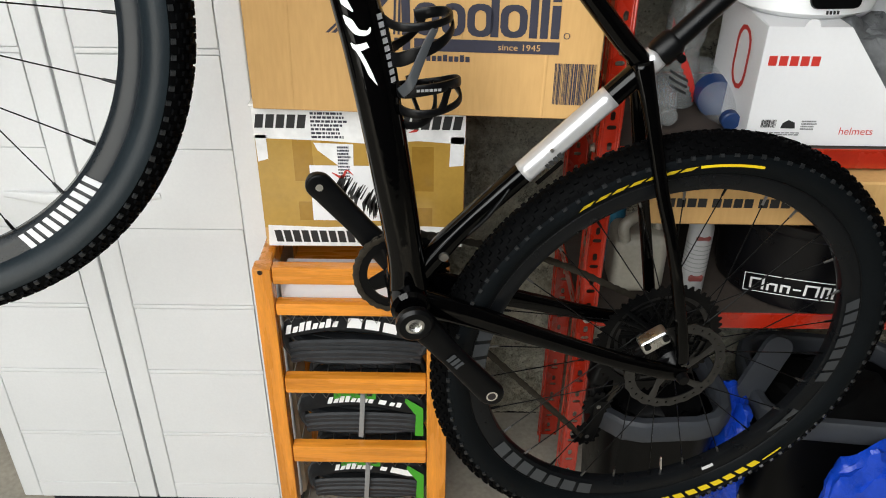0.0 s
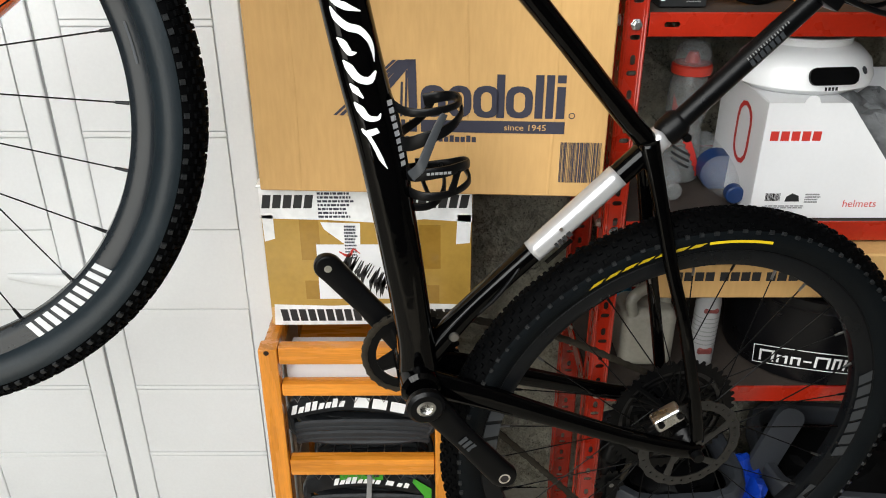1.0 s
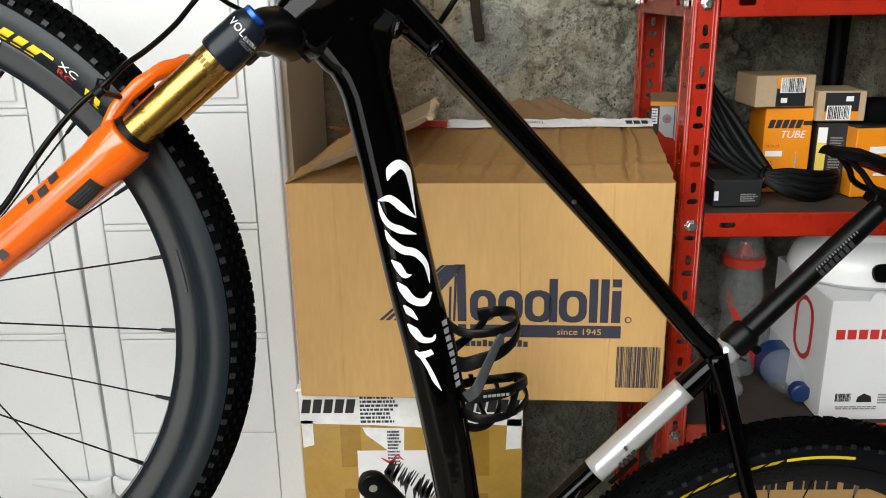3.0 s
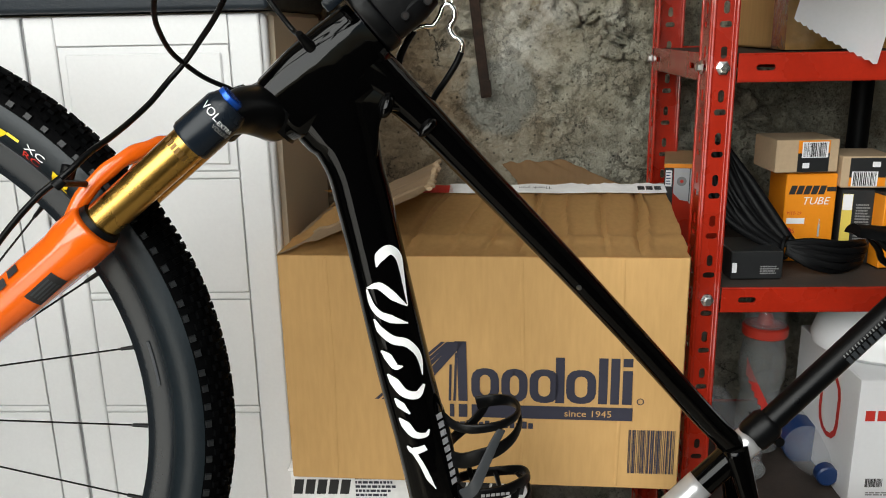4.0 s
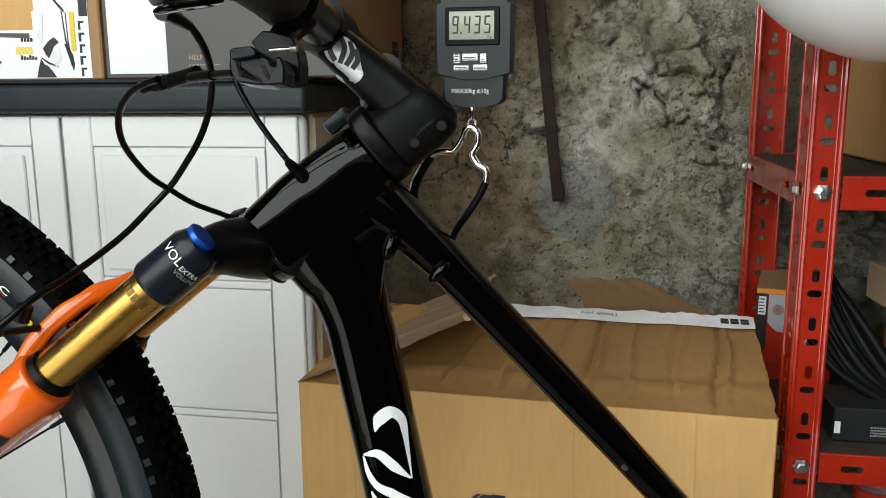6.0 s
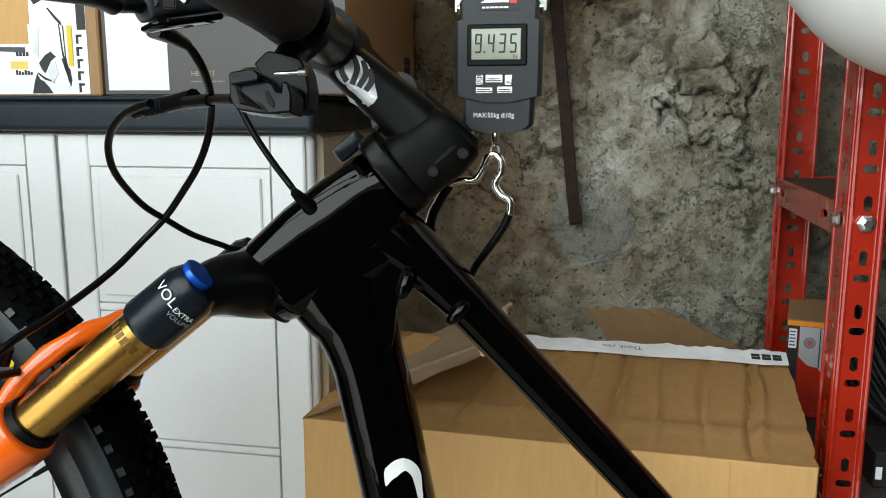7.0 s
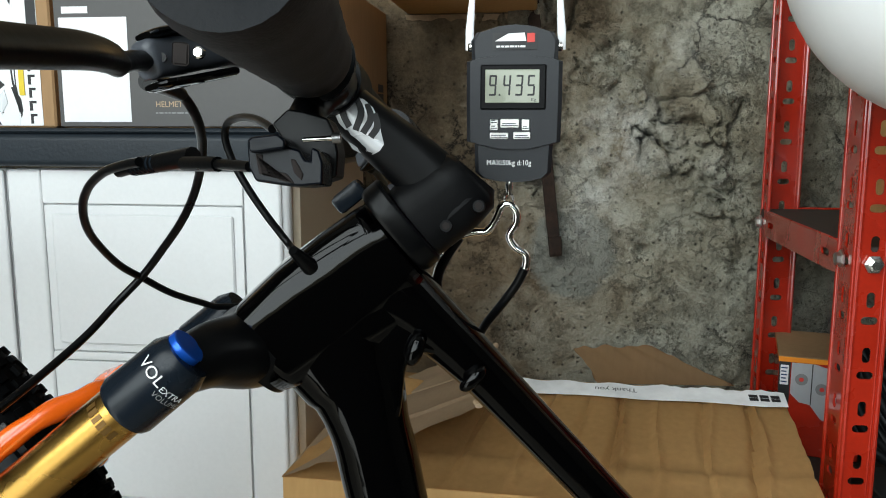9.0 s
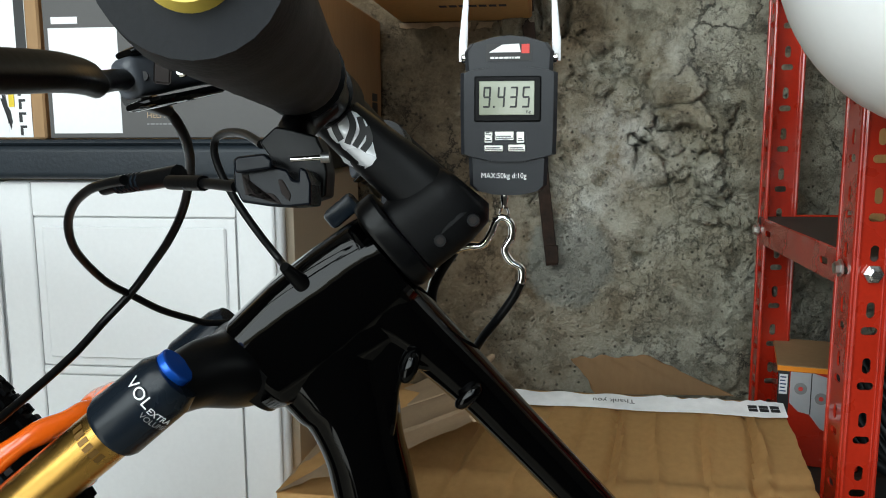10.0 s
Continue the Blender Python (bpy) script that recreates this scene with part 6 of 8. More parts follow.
# ---- floor under the shelving: black tubs with grey rims and a blue bag ----
def tub(at, rz, w, d, h, label):
    t = thing("storage_tub", label, "tub", m=Matrix.Translation(at) @ pose(0, 0, 0, 0, 0, rz), group="tubs under the shelving")
    bm = bmesh.new()
    rows = []
    for k, z in ((0.80, 0.0), (0.82, 0.01), (0.96, h - 0.03), (0.97, h - 0.004)):
        rows.append([bm.verts.new((x * k, y * k, z)) for x, y in rounded(-w / 2, -d / 2, w / 2, d / 2, 0.07)])
    for A, B in zip(rows, rows[1:]):
        for i in range(len(A)):
            bm.faces.new((A[i], A[(i + 1) % len(A)], B[(i + 1) % len(A)], B[i]))
    bm.faces.new(rows[0])
    part("body", bm, SATIN_BLACK, t)
    bm = bmesh.new()
    ring = [(x, y, h) for x, y in rounded(-w / 2, -d / 2, w / 2, d / 2, 0.075)]
    sweep(bm, ring, (0.016, 0.026), 10, closed=True, up=(0, 0, 1), square=3)
    part("rim", bm, GREY_RESIN, t, "grey moulded rim")
    bm = bmesh.new()
    bmesh.ops.create_icosphere(bm, subdivisions=3, radius=1.0)
    for v in bm.verts:
        k = 1 + 0.3 * noise.noise(v.co * 2.5 + Vector((rz, 0, 0)))
        v.co = Vector((v.co.x * w * 0.40 * k, v.co.y * d * 0.40 * k, h - 0.03 + v.co.z * 0.05 * k))
    part("lining", bm, MATT_BLACK, t)
    return t


tub((0.435, 1.29, GROUND), 4, 0.255, 0.26, 0.345, "black plastic tub with a moulded grey rim")
tub((0.83, 1.33, GROUND), -6, 0.34, 0.28, 0.315, "black plastic tub with a moulded grey rim")
lid = thing("grey_lid", "grey plastic lid leaning between the tubs", "lid", m=Matrix.Translation((0.652, 1.30, 0.335)) @ pose(0, 0, 0, 80, 24, 0))
bm = bmesh.new()
plate(bm, rounded(-0.03, -0.10, 0.03, 0.10, 0.025), Matrix(), 0.012)
part("panel", bm, GREY_RESIN, lid)


def bag(at, w, d, h, seed):
    t = thing("plastic_bag", "crumpled bright blue plastic bag", "plastic bag", at)
    bm = bmesh.new()
    bmesh.ops.create_icosphere(bm, subdivisions=4, radius=1.0)
    for v in bm.verts:
        k = 1 + 0.32 * noise.noise(v.co * 1.9 + Vector((seed, 0, 0))) + 0.10 * noise.noise(v.co * 6 + Vector((seed, 3, 0)))
        v.co = Vector((v.co.x * w * k, v.co.y * d * k, max(0.0, h + v.co.z * h * k)))
    part("film", bm, BLUE_BAG, t)


bag((0.60, 1.27, GROUND), 0.05, 0.08, 0.175, 2.0)
bag((0.850, 1.125, GROUND), 0.100, 0.045, 0.168, 6.0)


# ---- the mountain bike, hung nose-up by its top tube ----
# local axes: x along the bike's plane to its rear, y away from the viewer, z up
BU, BN, BV = Vector((0.98337786, 0.18157089, 0)), Vector((-0.18152984, 0.98315554, 0.0212627)), Vector((0.00386069, -0.02090927, 0.99977392))
BM = Matrix.Translation((-0.17062643, 0.92410331, 0.01998558)) @ Matrix((BU, BN, BV)).transposed().to_4x4()
bike = thing("mountain_bike", "gloss black carbon mountain bike with orange fork, hung nose-up", "bicycle", m=BM)
BI = BM.inverted()


def S(x, z, y=0.0):
    return Vector((x, y, z))


# steering axis: a point, its way upwards, and the way square to it towards the front
AX, AD, AF = S(0.042, 1.536), S(0.774, 0.633), S(-0.633, 0.774)
STEER = Matrix.Translation(AX) @ Matrix.Rotation(radians(-10), 4, AD) @ Matrix.Translation(-AX)


FORK_STEER = Matrix.Translation(AX) @ Matrix.Rotation(radians(-7.5), 4, AD) @ Matrix.Translation(-AX)


def ff(along, fwd, y):
    """A point of the fork and front wheel, along the steering axis, forward of it, and sideways."""
    return FORK_STEER @ (AX + AD * along + AF * fwd + Vector((0, y, 0)))


def fk(along, fwd, y):
    """A point of the steered front: along the steering axis, forward of it, and sideways."""
    return STEER @ (AX + AD * along + AF * fwd + Vector((0, y, 0)))


BB, HUB = S(0.120, 0.774), S(0.5217, 0.6218, -0.0065)


# frame
def frame_tube(name, pts, radii, mat=GLOSS_BLACK, seg=40, square=2.4, label="", n=8):
    P = curve([S(*p) for p in pts], n)
    R = curve([(a, b, 0) for a, b in radii], n)
    return part(name, tube(P, [(r.x, r.y) for r in R], seg, up=(0, 1, 0), square=square), mat, bike, label, split=120)


down = frame_tube("down_tube", [(0.124, 0.770), (0.118, 0.841), (0.100, 0.98), (0.080, 1.109), (0.0575, 1.22), (0.038, 1.325), (0.0265, 1.384), (0.0205, 1.411), (0.014, 1.435), (0.007, 1.450), (-0.004, 1.475), (-0.012, 1.498)],
                  [(0.030, 0.034), (0.025, 0.030), (0.026, 0.027), (0.0272, 0.026), (0.0270, 0.025), (0.0262, 0.025), (0.0262, 0.0255), (0.0262, 0.026), (0.0305, 0.026), (0.0355, 0.026), (0.044, 0.026), (0.050, 0.025)], label="gloss black carbon down tube")
frame_tube("top_tube", [(0.018, 1.510), (0.046, 1.4925), (0.085, 1.455), (0.1217, 1.415), (0.1747, 1.357), (0.2305, 1.296), (0.2947, 1.224), (0.3707, 1.136), (0.398, 1.106), (0.425, 1.078)],
                  [(0.034, 0.024), (0.0215, 0.0235), (0.0165, 0.021), (0.0150, 0.020), (0.0143, 0.019), (0.0136, 0.018), (0.013, 0.017), (0.013, 0.016), (0.013, 0.016), (0.013, 0.015)], label="slim gloss black top tube")
# the fairing that fills the crotch between down tube and top tube
bm = bmesh.new()
plate(bm, [(0.008, 1.460), (0.020, 1.425), (0.0385, 1.412), (0.0415, 1.430), (0.0425, 1.442), (0.0434, 1.4515), (0.0458, 1.4580), (0.0497, 1.4622), (0.0545, 1.4640), (0.0640, 1.4610), (0.0660, 1.4720), (0.0500, 1.486), (0.020, 1.498)], front(0, 0.0205, 0), 0.041)
bmesh.ops.recalc_face_normals(bm, faces=bm.faces)
bmesh.ops.bevel(bm, geom=bm.edges[:], offset=0.0045, segments=4, affect="EDGES", profile=0.5)
part("head_gusset", bm, GLOSS_BLACK, bike, "gloss black faired tube junction", split=60)
headp = [AX + AD * a for a in (-0.118, -0.105, -0.07, -0.04, -0.015, -0.006)]
head = part("head_tube", tube([p + AF * (-0.002) for p in headp], [(0.027, 0.026), (0.033, 0.028), (0.035, 0.0275), (0.034, 0.026), (0.032, 0.0255), (0.030, 0.025)], 48, up=(0, 1, 0), square=3.2), GLOSS_BLACK, bike, "gloss black boxy head tube", split=85)
frame_tube("head_gusset", [(-0.050, 1.470), (-0.02, 1.474), (0.015, 1.488), (0.045, 1.494)], [(0.012, 0.018), (0.030, 0.0245), (0.034, 0.0250), (0.018, 0.021)], square=2.4)
seat = frame_tube("seat_tube", [(0.130, 0.795), (0.165, 0.838), (0.200, 0.876), (0.274, 0.946), (0.377, 1.042), (0.444, 1.104)], [(0.017, 0.020), (0.015, 0.018), (0.0135, 0.016), (0.0135, 0.015), (0.0140, 0.015), (0.0145, 0.016)], label="gloss black seat tube")
frame_tube("silver_band", [(0.274, 0.946), (0.326, 0.9945), (0.381, 1.046)], [(0.0142, 0.0157), (0.0144, 0.0157), (0.0147, 0.0157)], SILVER_PAINT, label="silver painted band")
part("band_text_bars", bars([(0.0, -0.004, 0.004, 0.004), (0.006, -0.004, 0.011, 0.004), (0.013, -0.004, 0.018, 0.004), (0.020, -0.004, 0.026, 0.004)], Matrix.Translation(S(0.300, 0.960, -0.0163)) @ pose(0, 0, 0, 0, -43, 0) @ front(0, 0, 0)), BLACK_INK, bike)
part("black_wedge", bars([(-0.024, -0.0125, 0.020, -0.0062)], Matrix.Translation(S(0.300, 0.960, -0.0150)) @ pose(0, 0, 0, 0, -43, 0) @ front(0, 0, 0)), GLOSS_BLACK, bike)
frame_tube("bare_band", [(0.414, 1.077), (0.437, 1.0985)], [(0.0149, 0.0162), (0.0149, 0.0162)], SILVER_PAINT, n=3)
part("seat_clamp", tube([S(0.433, 1.094), S(0.437, 1.098), S(0.452, 1.112), S(0.456, 1.116)], [0.0155, 0.0185, 0.0185, 0.0155], 24, up=(0, 1, 0)), SATIN_BLACK, bike, "black seat clamp collar")
part("clamp_bolt", tube([S(0.462, 1.094, -0.012), S(0.462, 1.094, 0.012)], 0.0055, 12), SATIN_BLACK, bike)
post = part("seat_post", tube([S(0.44, 1.10), S(0.613, 1.266)], 0.0136, 24, up=(0, 1, 0)), SATIN_BLACK, bike, "satin black seat post")
PM = Matrix.Translation(S(0.528, 1.1845)) @ pose(0, 0, 0, 0, -43.8, 0) @ Matrix.Translation((0, -0.0139, 0)) @ front(0, 0, 0)
part("logo_bars", bars([(0.0 + 0.0075 * k, -0.0045, 0.005 + 0.0075 * k, 0.0045) for k in range(7)], PM), DECAL_GREY, post)
part("scale_marks", bars([(0.0 + 0.004 * k, 0.0065, 0.0014 + 0.004 * k, 0.010) for k in range(16)], PM), GREY_INK, post)

for sd in (-1, 1):
    frame_tube("seat_stay", [(0.412, 1.092, sd * 0.010), (0.428, 1.03, sd * 0.022), (0.452, 0.93, sd * 0.038), (0.478, 0.84, sd * 0.052), (0.512, 0.70, sd * 0.062), (0.524, 0.640, sd * 0.063)], [(0.013, 0.010), (0.0105, 0.009), (0.009, 0.0085), (0.0085, 0.008), (0.009, 0.008), (0.010, 0.007)], label="thin gloss black seat stay")
    frame_tube("chain_stay", [(0.128, 0.772, sd * 0.022), (0.190, 0.752, sd * 0.032), (0.300, 0.706, sd * 0.044), (0.420, 0.656, sd * 0.056), (0.500, 0.628, sd * 0.063), (0.530, 0.618, sd * 0.063)], [(0.022, 0.012), (0.019, 0.011), (0.0145, 0.0105), (0.0125, 0.010), (0.013, 0.009), (0.012, 0.006)], label="gloss black chain stay")
part("stay_bridge", tube([S(0.420, 1.062, -0.018), S(0.420, 1.062, 0.018)], 0.010, 14), GLOSS_BLACK, bike)
part("bottom_bracket", tube([BB + Vector((0, -0.046, 0)), BB + Vector((0, -0.04, 0)), BB + Vector((0, 0.04, 0)), BB + Vector((0, 0.046, 0))], [0.022, 0.027, 0.027, 0.022], 28), GLOSS_BLACK, bike, "bottom bracket shell")
# small hose guides and the rubber cable port on the frame
for p, q, w in ((S(0.092, 1.455, -0.020), S(0.078, 1.441, -0.020), 0.0048), (S(0.053, 1.477, -0.022), S(0.046, 1.459, -0.024), 0.0052)):
    part("cable_guide", tube(curve([p, p.lerp(q, 0.25) + Vector((0, -0.003, 0)), p.lerp(q, 0.75) + Vector((0, -0.003, 0)), q], 3), [w * k for k in (0.3, 0.62, 0.84, 0.95, 1.0, 1.0, 0.93, 0.8, 0.6, 0.3)], 16), GLOSS_BLACK, bike, "small black cable guide")
part("port_grommet", tube([S(-0.0215, 1.531, -0.0315), S(-0.0205, 1.5295, -0.0300), S(-0.014, 1.521, -0.0235), S(-0.0125, 1.519, -0.0215)], [0.0030, 0.0034, 0.0050, 0.0056], 18), SATIN_BLACK, bike, "rubber cable grommet")
for x, z in ((0.23, 1.288), (0.305, 0.984)):
    part("frame_bolt", tube([S(x, z, -0.020), S(x, z, -0.0165)], [0.002, 0.0026], 10), STEEL, bike)
part("cable_elbow", tube(curve([S(0.262, 0.945, -0.006), S(0.250, 0.925, -0.014), S(0.225, 0.893, -0.017), S(0.200, 0.865, -0.012)], 5), 0.0028, 10), SATIN_BLACK, bike, "black cable along the seat tube")
part("pivot_mark", tube([S(0.168, 0.838, -0.0215), S(0.168, 0.838, -0.018)], [0.006, 0.007], 16), STEEL, bike)

# white script logo shapes on the down tube: flowing strokes, not letters
dt_pts = [(0.118, 0.841), (0.100, 0.98), (0.080, 1.109), (0.0575, 1.22), (0.038, 1.325), (0.0265, 1.384)]


def on_down(s, w, lift=0.0006):
    """s runs down the tube in metres from the crescent, w across it to the right."""
    s += 0.15 * w
    z = 1.343 - s
    for (x1, z1), (x0, z0) in zip(dt_pts, dt_pts[1:]):
        if z1 <= z <= z0 or (z > z0 and (x0, z0) == dt_pts[-1]) or (z < z1 and (x1, z1) == dt_pts[0]):
            x = x1 + (x0 - x1) * (z - z1) / (z0 - z1)
            if z1 <= z <= z0:
                break
    k = min(0.985, abs(w) / 0.0285)
    y = -0.0262 * (1 - k ** 2.4) ** (1 / 2.4)
    return Vector((x + w, y - lift, z + 0.15 * w))


bm = bmesh.new()
for pts, wd in (
    ([(0.0194, -0.0034), (0.0098, 0.0019), (0.0041, 0.0115), (0.0108, 0.0179), (0.0251, 0.0183), (0.0406, 0.0175), (0.0598, 0.0166)], [0.0010, 0.0091, 0.0096, 0.0067, 0.0041, 0.0026, 0.0007]),
    ([(0.0399, -0.0163), (0.0382, -0.0045), (0.0490, 0.0056), (0.0598, 0.0161)], [0.0014, 0.0081, 0.0086, 0.0010]),
    ([(0.0413, -0.0166), (0.0557, -0.0155), (0.0652, -0.0110), (0.0710, -0.0010), (0.0767, 0.0132)], [0.0014, 0.0048, 0.0067, 0.0086, 0.0010]),
    ([(0.0710, -0.0165), (0.0825, -0.0129), (0.0920, -0.0040), (0.0958, 0.0071), (0.1059, 0.0146), (0.1171, 0.0166), (0.1312, 0.0154)], [0.0014, 0.0076, 0.0091, 0.0086, 0.0062, 0.0043, 0.0007]),
    ([(0.1035, -0.0171), (0.1092, -0.0125), (0.1195, -0.0078), (0.1195, -0.0006)], [0.0019, 0.0086, 0.0072, 0.0010]),
    ([(0.1279, -0.0165), (0.1355, -0.0122), (0.1475, -0.0059), (0.1506, 0.0055), (0.1410, 0.0149)], [0.0019, 0.0096, 0.0096, 0.0081, 0.0024]),
    ([(0.1537, -0.0157), (0.1608, -0.0118), (0.1704, -0.0055)], [0.0019, 0.0086, 0.0019]),
    ([(0.1752, -0.0164), (0.1824, -0.0121), (0.1929, -0.0064), (0.1943, 0.0043), (0.1888, 0.0090)], [0.0019, 0.0096, 0.0081, 0.0048, 0.0012]),
    ([(0.2063, -0.0159), (0.2115, -0.0109), (0.2082, 0.0017)], [0.0019, 0.0081, 0.0062]),
    ([(0.2091, -0.0124), (0.2259, -0.0069), (0.2426, -0.0029), (0.2557, 0.0022)], [0.0048, 0.0048, 0.0053, 0.0007]),
):
    ribbon(bm, pts, wd, on_down, 8)
part("script_logo", bm, WHITE_INK, down, "white flowing logo strokes", smooth=False)
bm = bmesh.new()
for k in range(9):
    s = 0.176 + 0.0092 * k
    bm.faces.new([bm.verts.new(on_down(x, y)) for x, y in ((s, 0.0185), (s + 0.0064, 0.0185), (s + 0.0064, 0.0245), (s, 0.0245))])
part("small_logo", bm, DECAL_SILVER, down, smooth=False)


# wheels
def wheel(center, axis_m, r_out, minor, r_rim, name, marks, side=RUBBER_SIDE, rim_mat=RIM_GREY):
    """A wheel about local y at center; axis_m turns it. marks: builder of the printed parts."""
    M = Matrix.Translation(center) @ axis_m
    R0 = r_out - minor * 1.0 - 0.003
    w = new(name)
    w.parent = bike
    w.matrix_parent_inverse = Matrix()

    def ring(prof, seg=128):
        bm = bmesh.new()
        rows = []
        for k in range(seg):
            a = 2 * math.pi * k / seg
            rows.append([bm.verts.new(M @ Vector((r * math.cos(a), y, r * math.sin(a)))) for r, y in prof])
        n = len(prof)
        for k in range(seg):
            A, B = rows[k], rows[(k + 1) % seg]
            for j in range(n):
                bm.faces.new((A[j], A[(j + 1) % n], B[(j + 1) % n], B[j]))
        return bm

    Rt = r_out - 0.003 - minor
    bead = r_rim + 0.026
    prof = []
    for k in range(15):
        a = radians(-128 + 256 * k / 14)
        prof.append((Rt + minor * math.cos(a), minor * math.sin(a)))
    prof = [(bead, -0.0125)] + prof + [(bead, 0.0125)]
    ty = part("tyre", ring(prof, 144), side, w, "black knobbly tyre")
    crown = [(Rt + (minor + 0.0005) * math.cos(radians(a)), (minor + 0.0005) * math.sin(radians(a))) for a in range(-72, 73, 12)]
    part("tread_band", ring(crown + [(Rt + minor * 0.6, 0.0)], 144), RUBBER, ty, "matt black tread band")
    for sd in (-1, 1):
        part("bead_line", ring([(r_rim + 0.0288 + 0.0014 * math.cos(a), sd * (0.0146 + 0.0014 * math.sin(a))) for a in (0, 1.57, 3.14, 4.71)], 144), MATT_BLACK, ty)
    # tread: rows of low blocks over the crown and shoulders
    bm, shoulder = bmesh.new(), bmesh.new()
    rng = random.Random(int(r_out * 1000))
    nrow = 264 if name == "front_wheel" else 216
    for k in range(nrow):
        a0 = 2 * math.pi * k / nrow
        lanes = (-74, -44, -15, 15, 44, 74) if k % 2 else (-58, -30, 0, 30, 58)
        for b in lanes:
            bb_ = radians(b * (0.86 if name == "front_wheel" else 1.0) + rng.uniform(-2, 2))
            rr = Rt + minor * math.cos(bb_)
            yy = minor * math.sin(bb_)
            hgt = 0.0030
            la, lw = 0.0046 + 0.0014 * rng.random(), (0.0036 if abs(b) < 40 else 0.0029) * rng.uniform(0.85, 1.15)
            m = M @ Matrix.Rotation(-a0 - rng.uniform(-0.004, 0.004), 4, "Y") @ Matrix.Translation((rr, yy, 0)) @ Matrix.Rotation(bb_, 4, "Z")
            to = shoulder if abs(b) > 70 else bm
            vs = []
            for dx, s in ((-0.001, 1.0), (hgt, 0.8)):
                for dz, dy in ((-1, -1), (1, -1), (1, 1), (-1, 1)):
                    vs.append(to.verts.new(m @ Vector((dx, dy * lw * s, dz * la * s * (0.75 if b == 0 else 0.62)))))
            to.faces.new(vs[4:])
            for i in range(4):
                j = (i + 1) % 4
                to.faces.new((vs[i], vs[j], vs[4 + j], vs[4 + i]))
    part("tread", bm, RUBBER, ty, smooth=False)
    part("shoulder_tread", shoulder, LIT_KNOB, ty, smooth=False)["kind"] = "stuff"
    rim = part("rim", ring([(r_rim + 0.029, -0.0135), (r_rim + 0.012, -0.0145), (r_rim + 0.002, -0.0085), (r_rim, 0.0), (r_rim + 0.002, 0.0085), (r_rim + 0.012, 0.0145), (r_rim + 0.029, 0.0135)]), rim_mat, w, "dark grey deep rim")
    part("hub", turned([(0.012, -0.052), (0.016, -0.05), (0.029, -0.034), (0.029, -0.030), (0.015, -0.024), (0.014, 0.024), (0.026, 0.030), (0.026, 0.034), (0.014, 0.048), (0.010, 0.052)], M @ pose(0, 0, 0, 90, 0, 0), 28), SATIN_BLACK, w, "black hub")
    front_one = name == "front_wheel"
    count, phase = (24, -3.1) if front_one else (28, 3.9)
    for k in range(count):
        a = radians(phase + 360 * k / count)
        sd = (-1 if k % 2 else 1) * (-1 if front_one else 1)
        ah = a + (1 if ((k // 2) % 2 == 0) == front_one else -1) * 0.95
        p0 = M @ Vector((0.027 * math.cos(ah), sd * 0.031, 0.027 * math.sin(ah)))
        p1 = M @ Vector((r_rim * math.cos(a), sd * 0.002, r_rim * math.sin(a)))
        sp_ = part("spoke", tube([p0, p1], 0.00095, 6), SATIN_BLACK, w)
        q = p1 + (p0 - p1).normalized() * 0.014
        part("nipple", tube([p1, q], [0.0022, 0.0017], 8), STEEL if k % 3 and not front_one else SATIN_BLACK, sp_)
    va = radians(-81.5)
    part("valve", tube([M @ Vector((r_rim * math.cos(va), 0, r_rim * math.sin(va))), M @ Vector(((r_rim - 0.012) * math.cos(va), 0, (r_rim - 0.012) * math.sin(va))), M @ Vector(((r_rim - 0.034) * math.cos(va), 0, (r_rim - 0.034) * math.sin(va)))], [0.003, 0.003, 0.0018], 10), CHROME, w, "bright metal valve")

    def arc(rad, ang, y):
        a = radians(ang)
        return M @ Vector((rad * math.cos(a), y, rad * math.sin(a)))
    marks(w, ty, rim, arc, r_rim, Rt, minor)
    return w


def arc_blocks(bm, arc, a0, step, n, r0, r1, y, fill=0.72, seed=1, lean=0.0, y1=None):
    """Slanted printed blocks that follow a wheel's rim or tyre."""
    rg = random.Random(seed)
    y1 = y if y1 is None else y1
    for k in range(n):
        s = a0 + step * k
        pcs = [(0, 0, 1, 1)]
        for p0, q0, p1, q1 in pcs:
            vs = []
            for p, q in ((p0, q0), (p1, q0), (p1, q1), (p0, q1)):
                vs.append(bm.verts.new(arc(r0 + (r1 - r0) * q, s + step * fill * p + lean * q, y + (y1 - y) * q)))
            bm.faces.new(vs)


def arc_band(bm, arc, a0, a1, r0, r1, y, y1=None, n=20, taper=0.0):
    y1 = y if y1 is None else y1
    lo = [bm.verts.new(arc(r0, a0 + (a1 - a0) * i / n, y)) for i in range(n + 1)]
    hi = [bm.verts.new(arc(r1 - taper * i / n, a0 + (a1 - a0) * i / n, y1)) for i in range(n + 1)]
    for i in range(n):
        bm.faces.new((lo[i], lo[i + 1], hi[i + 1], hi[i]))


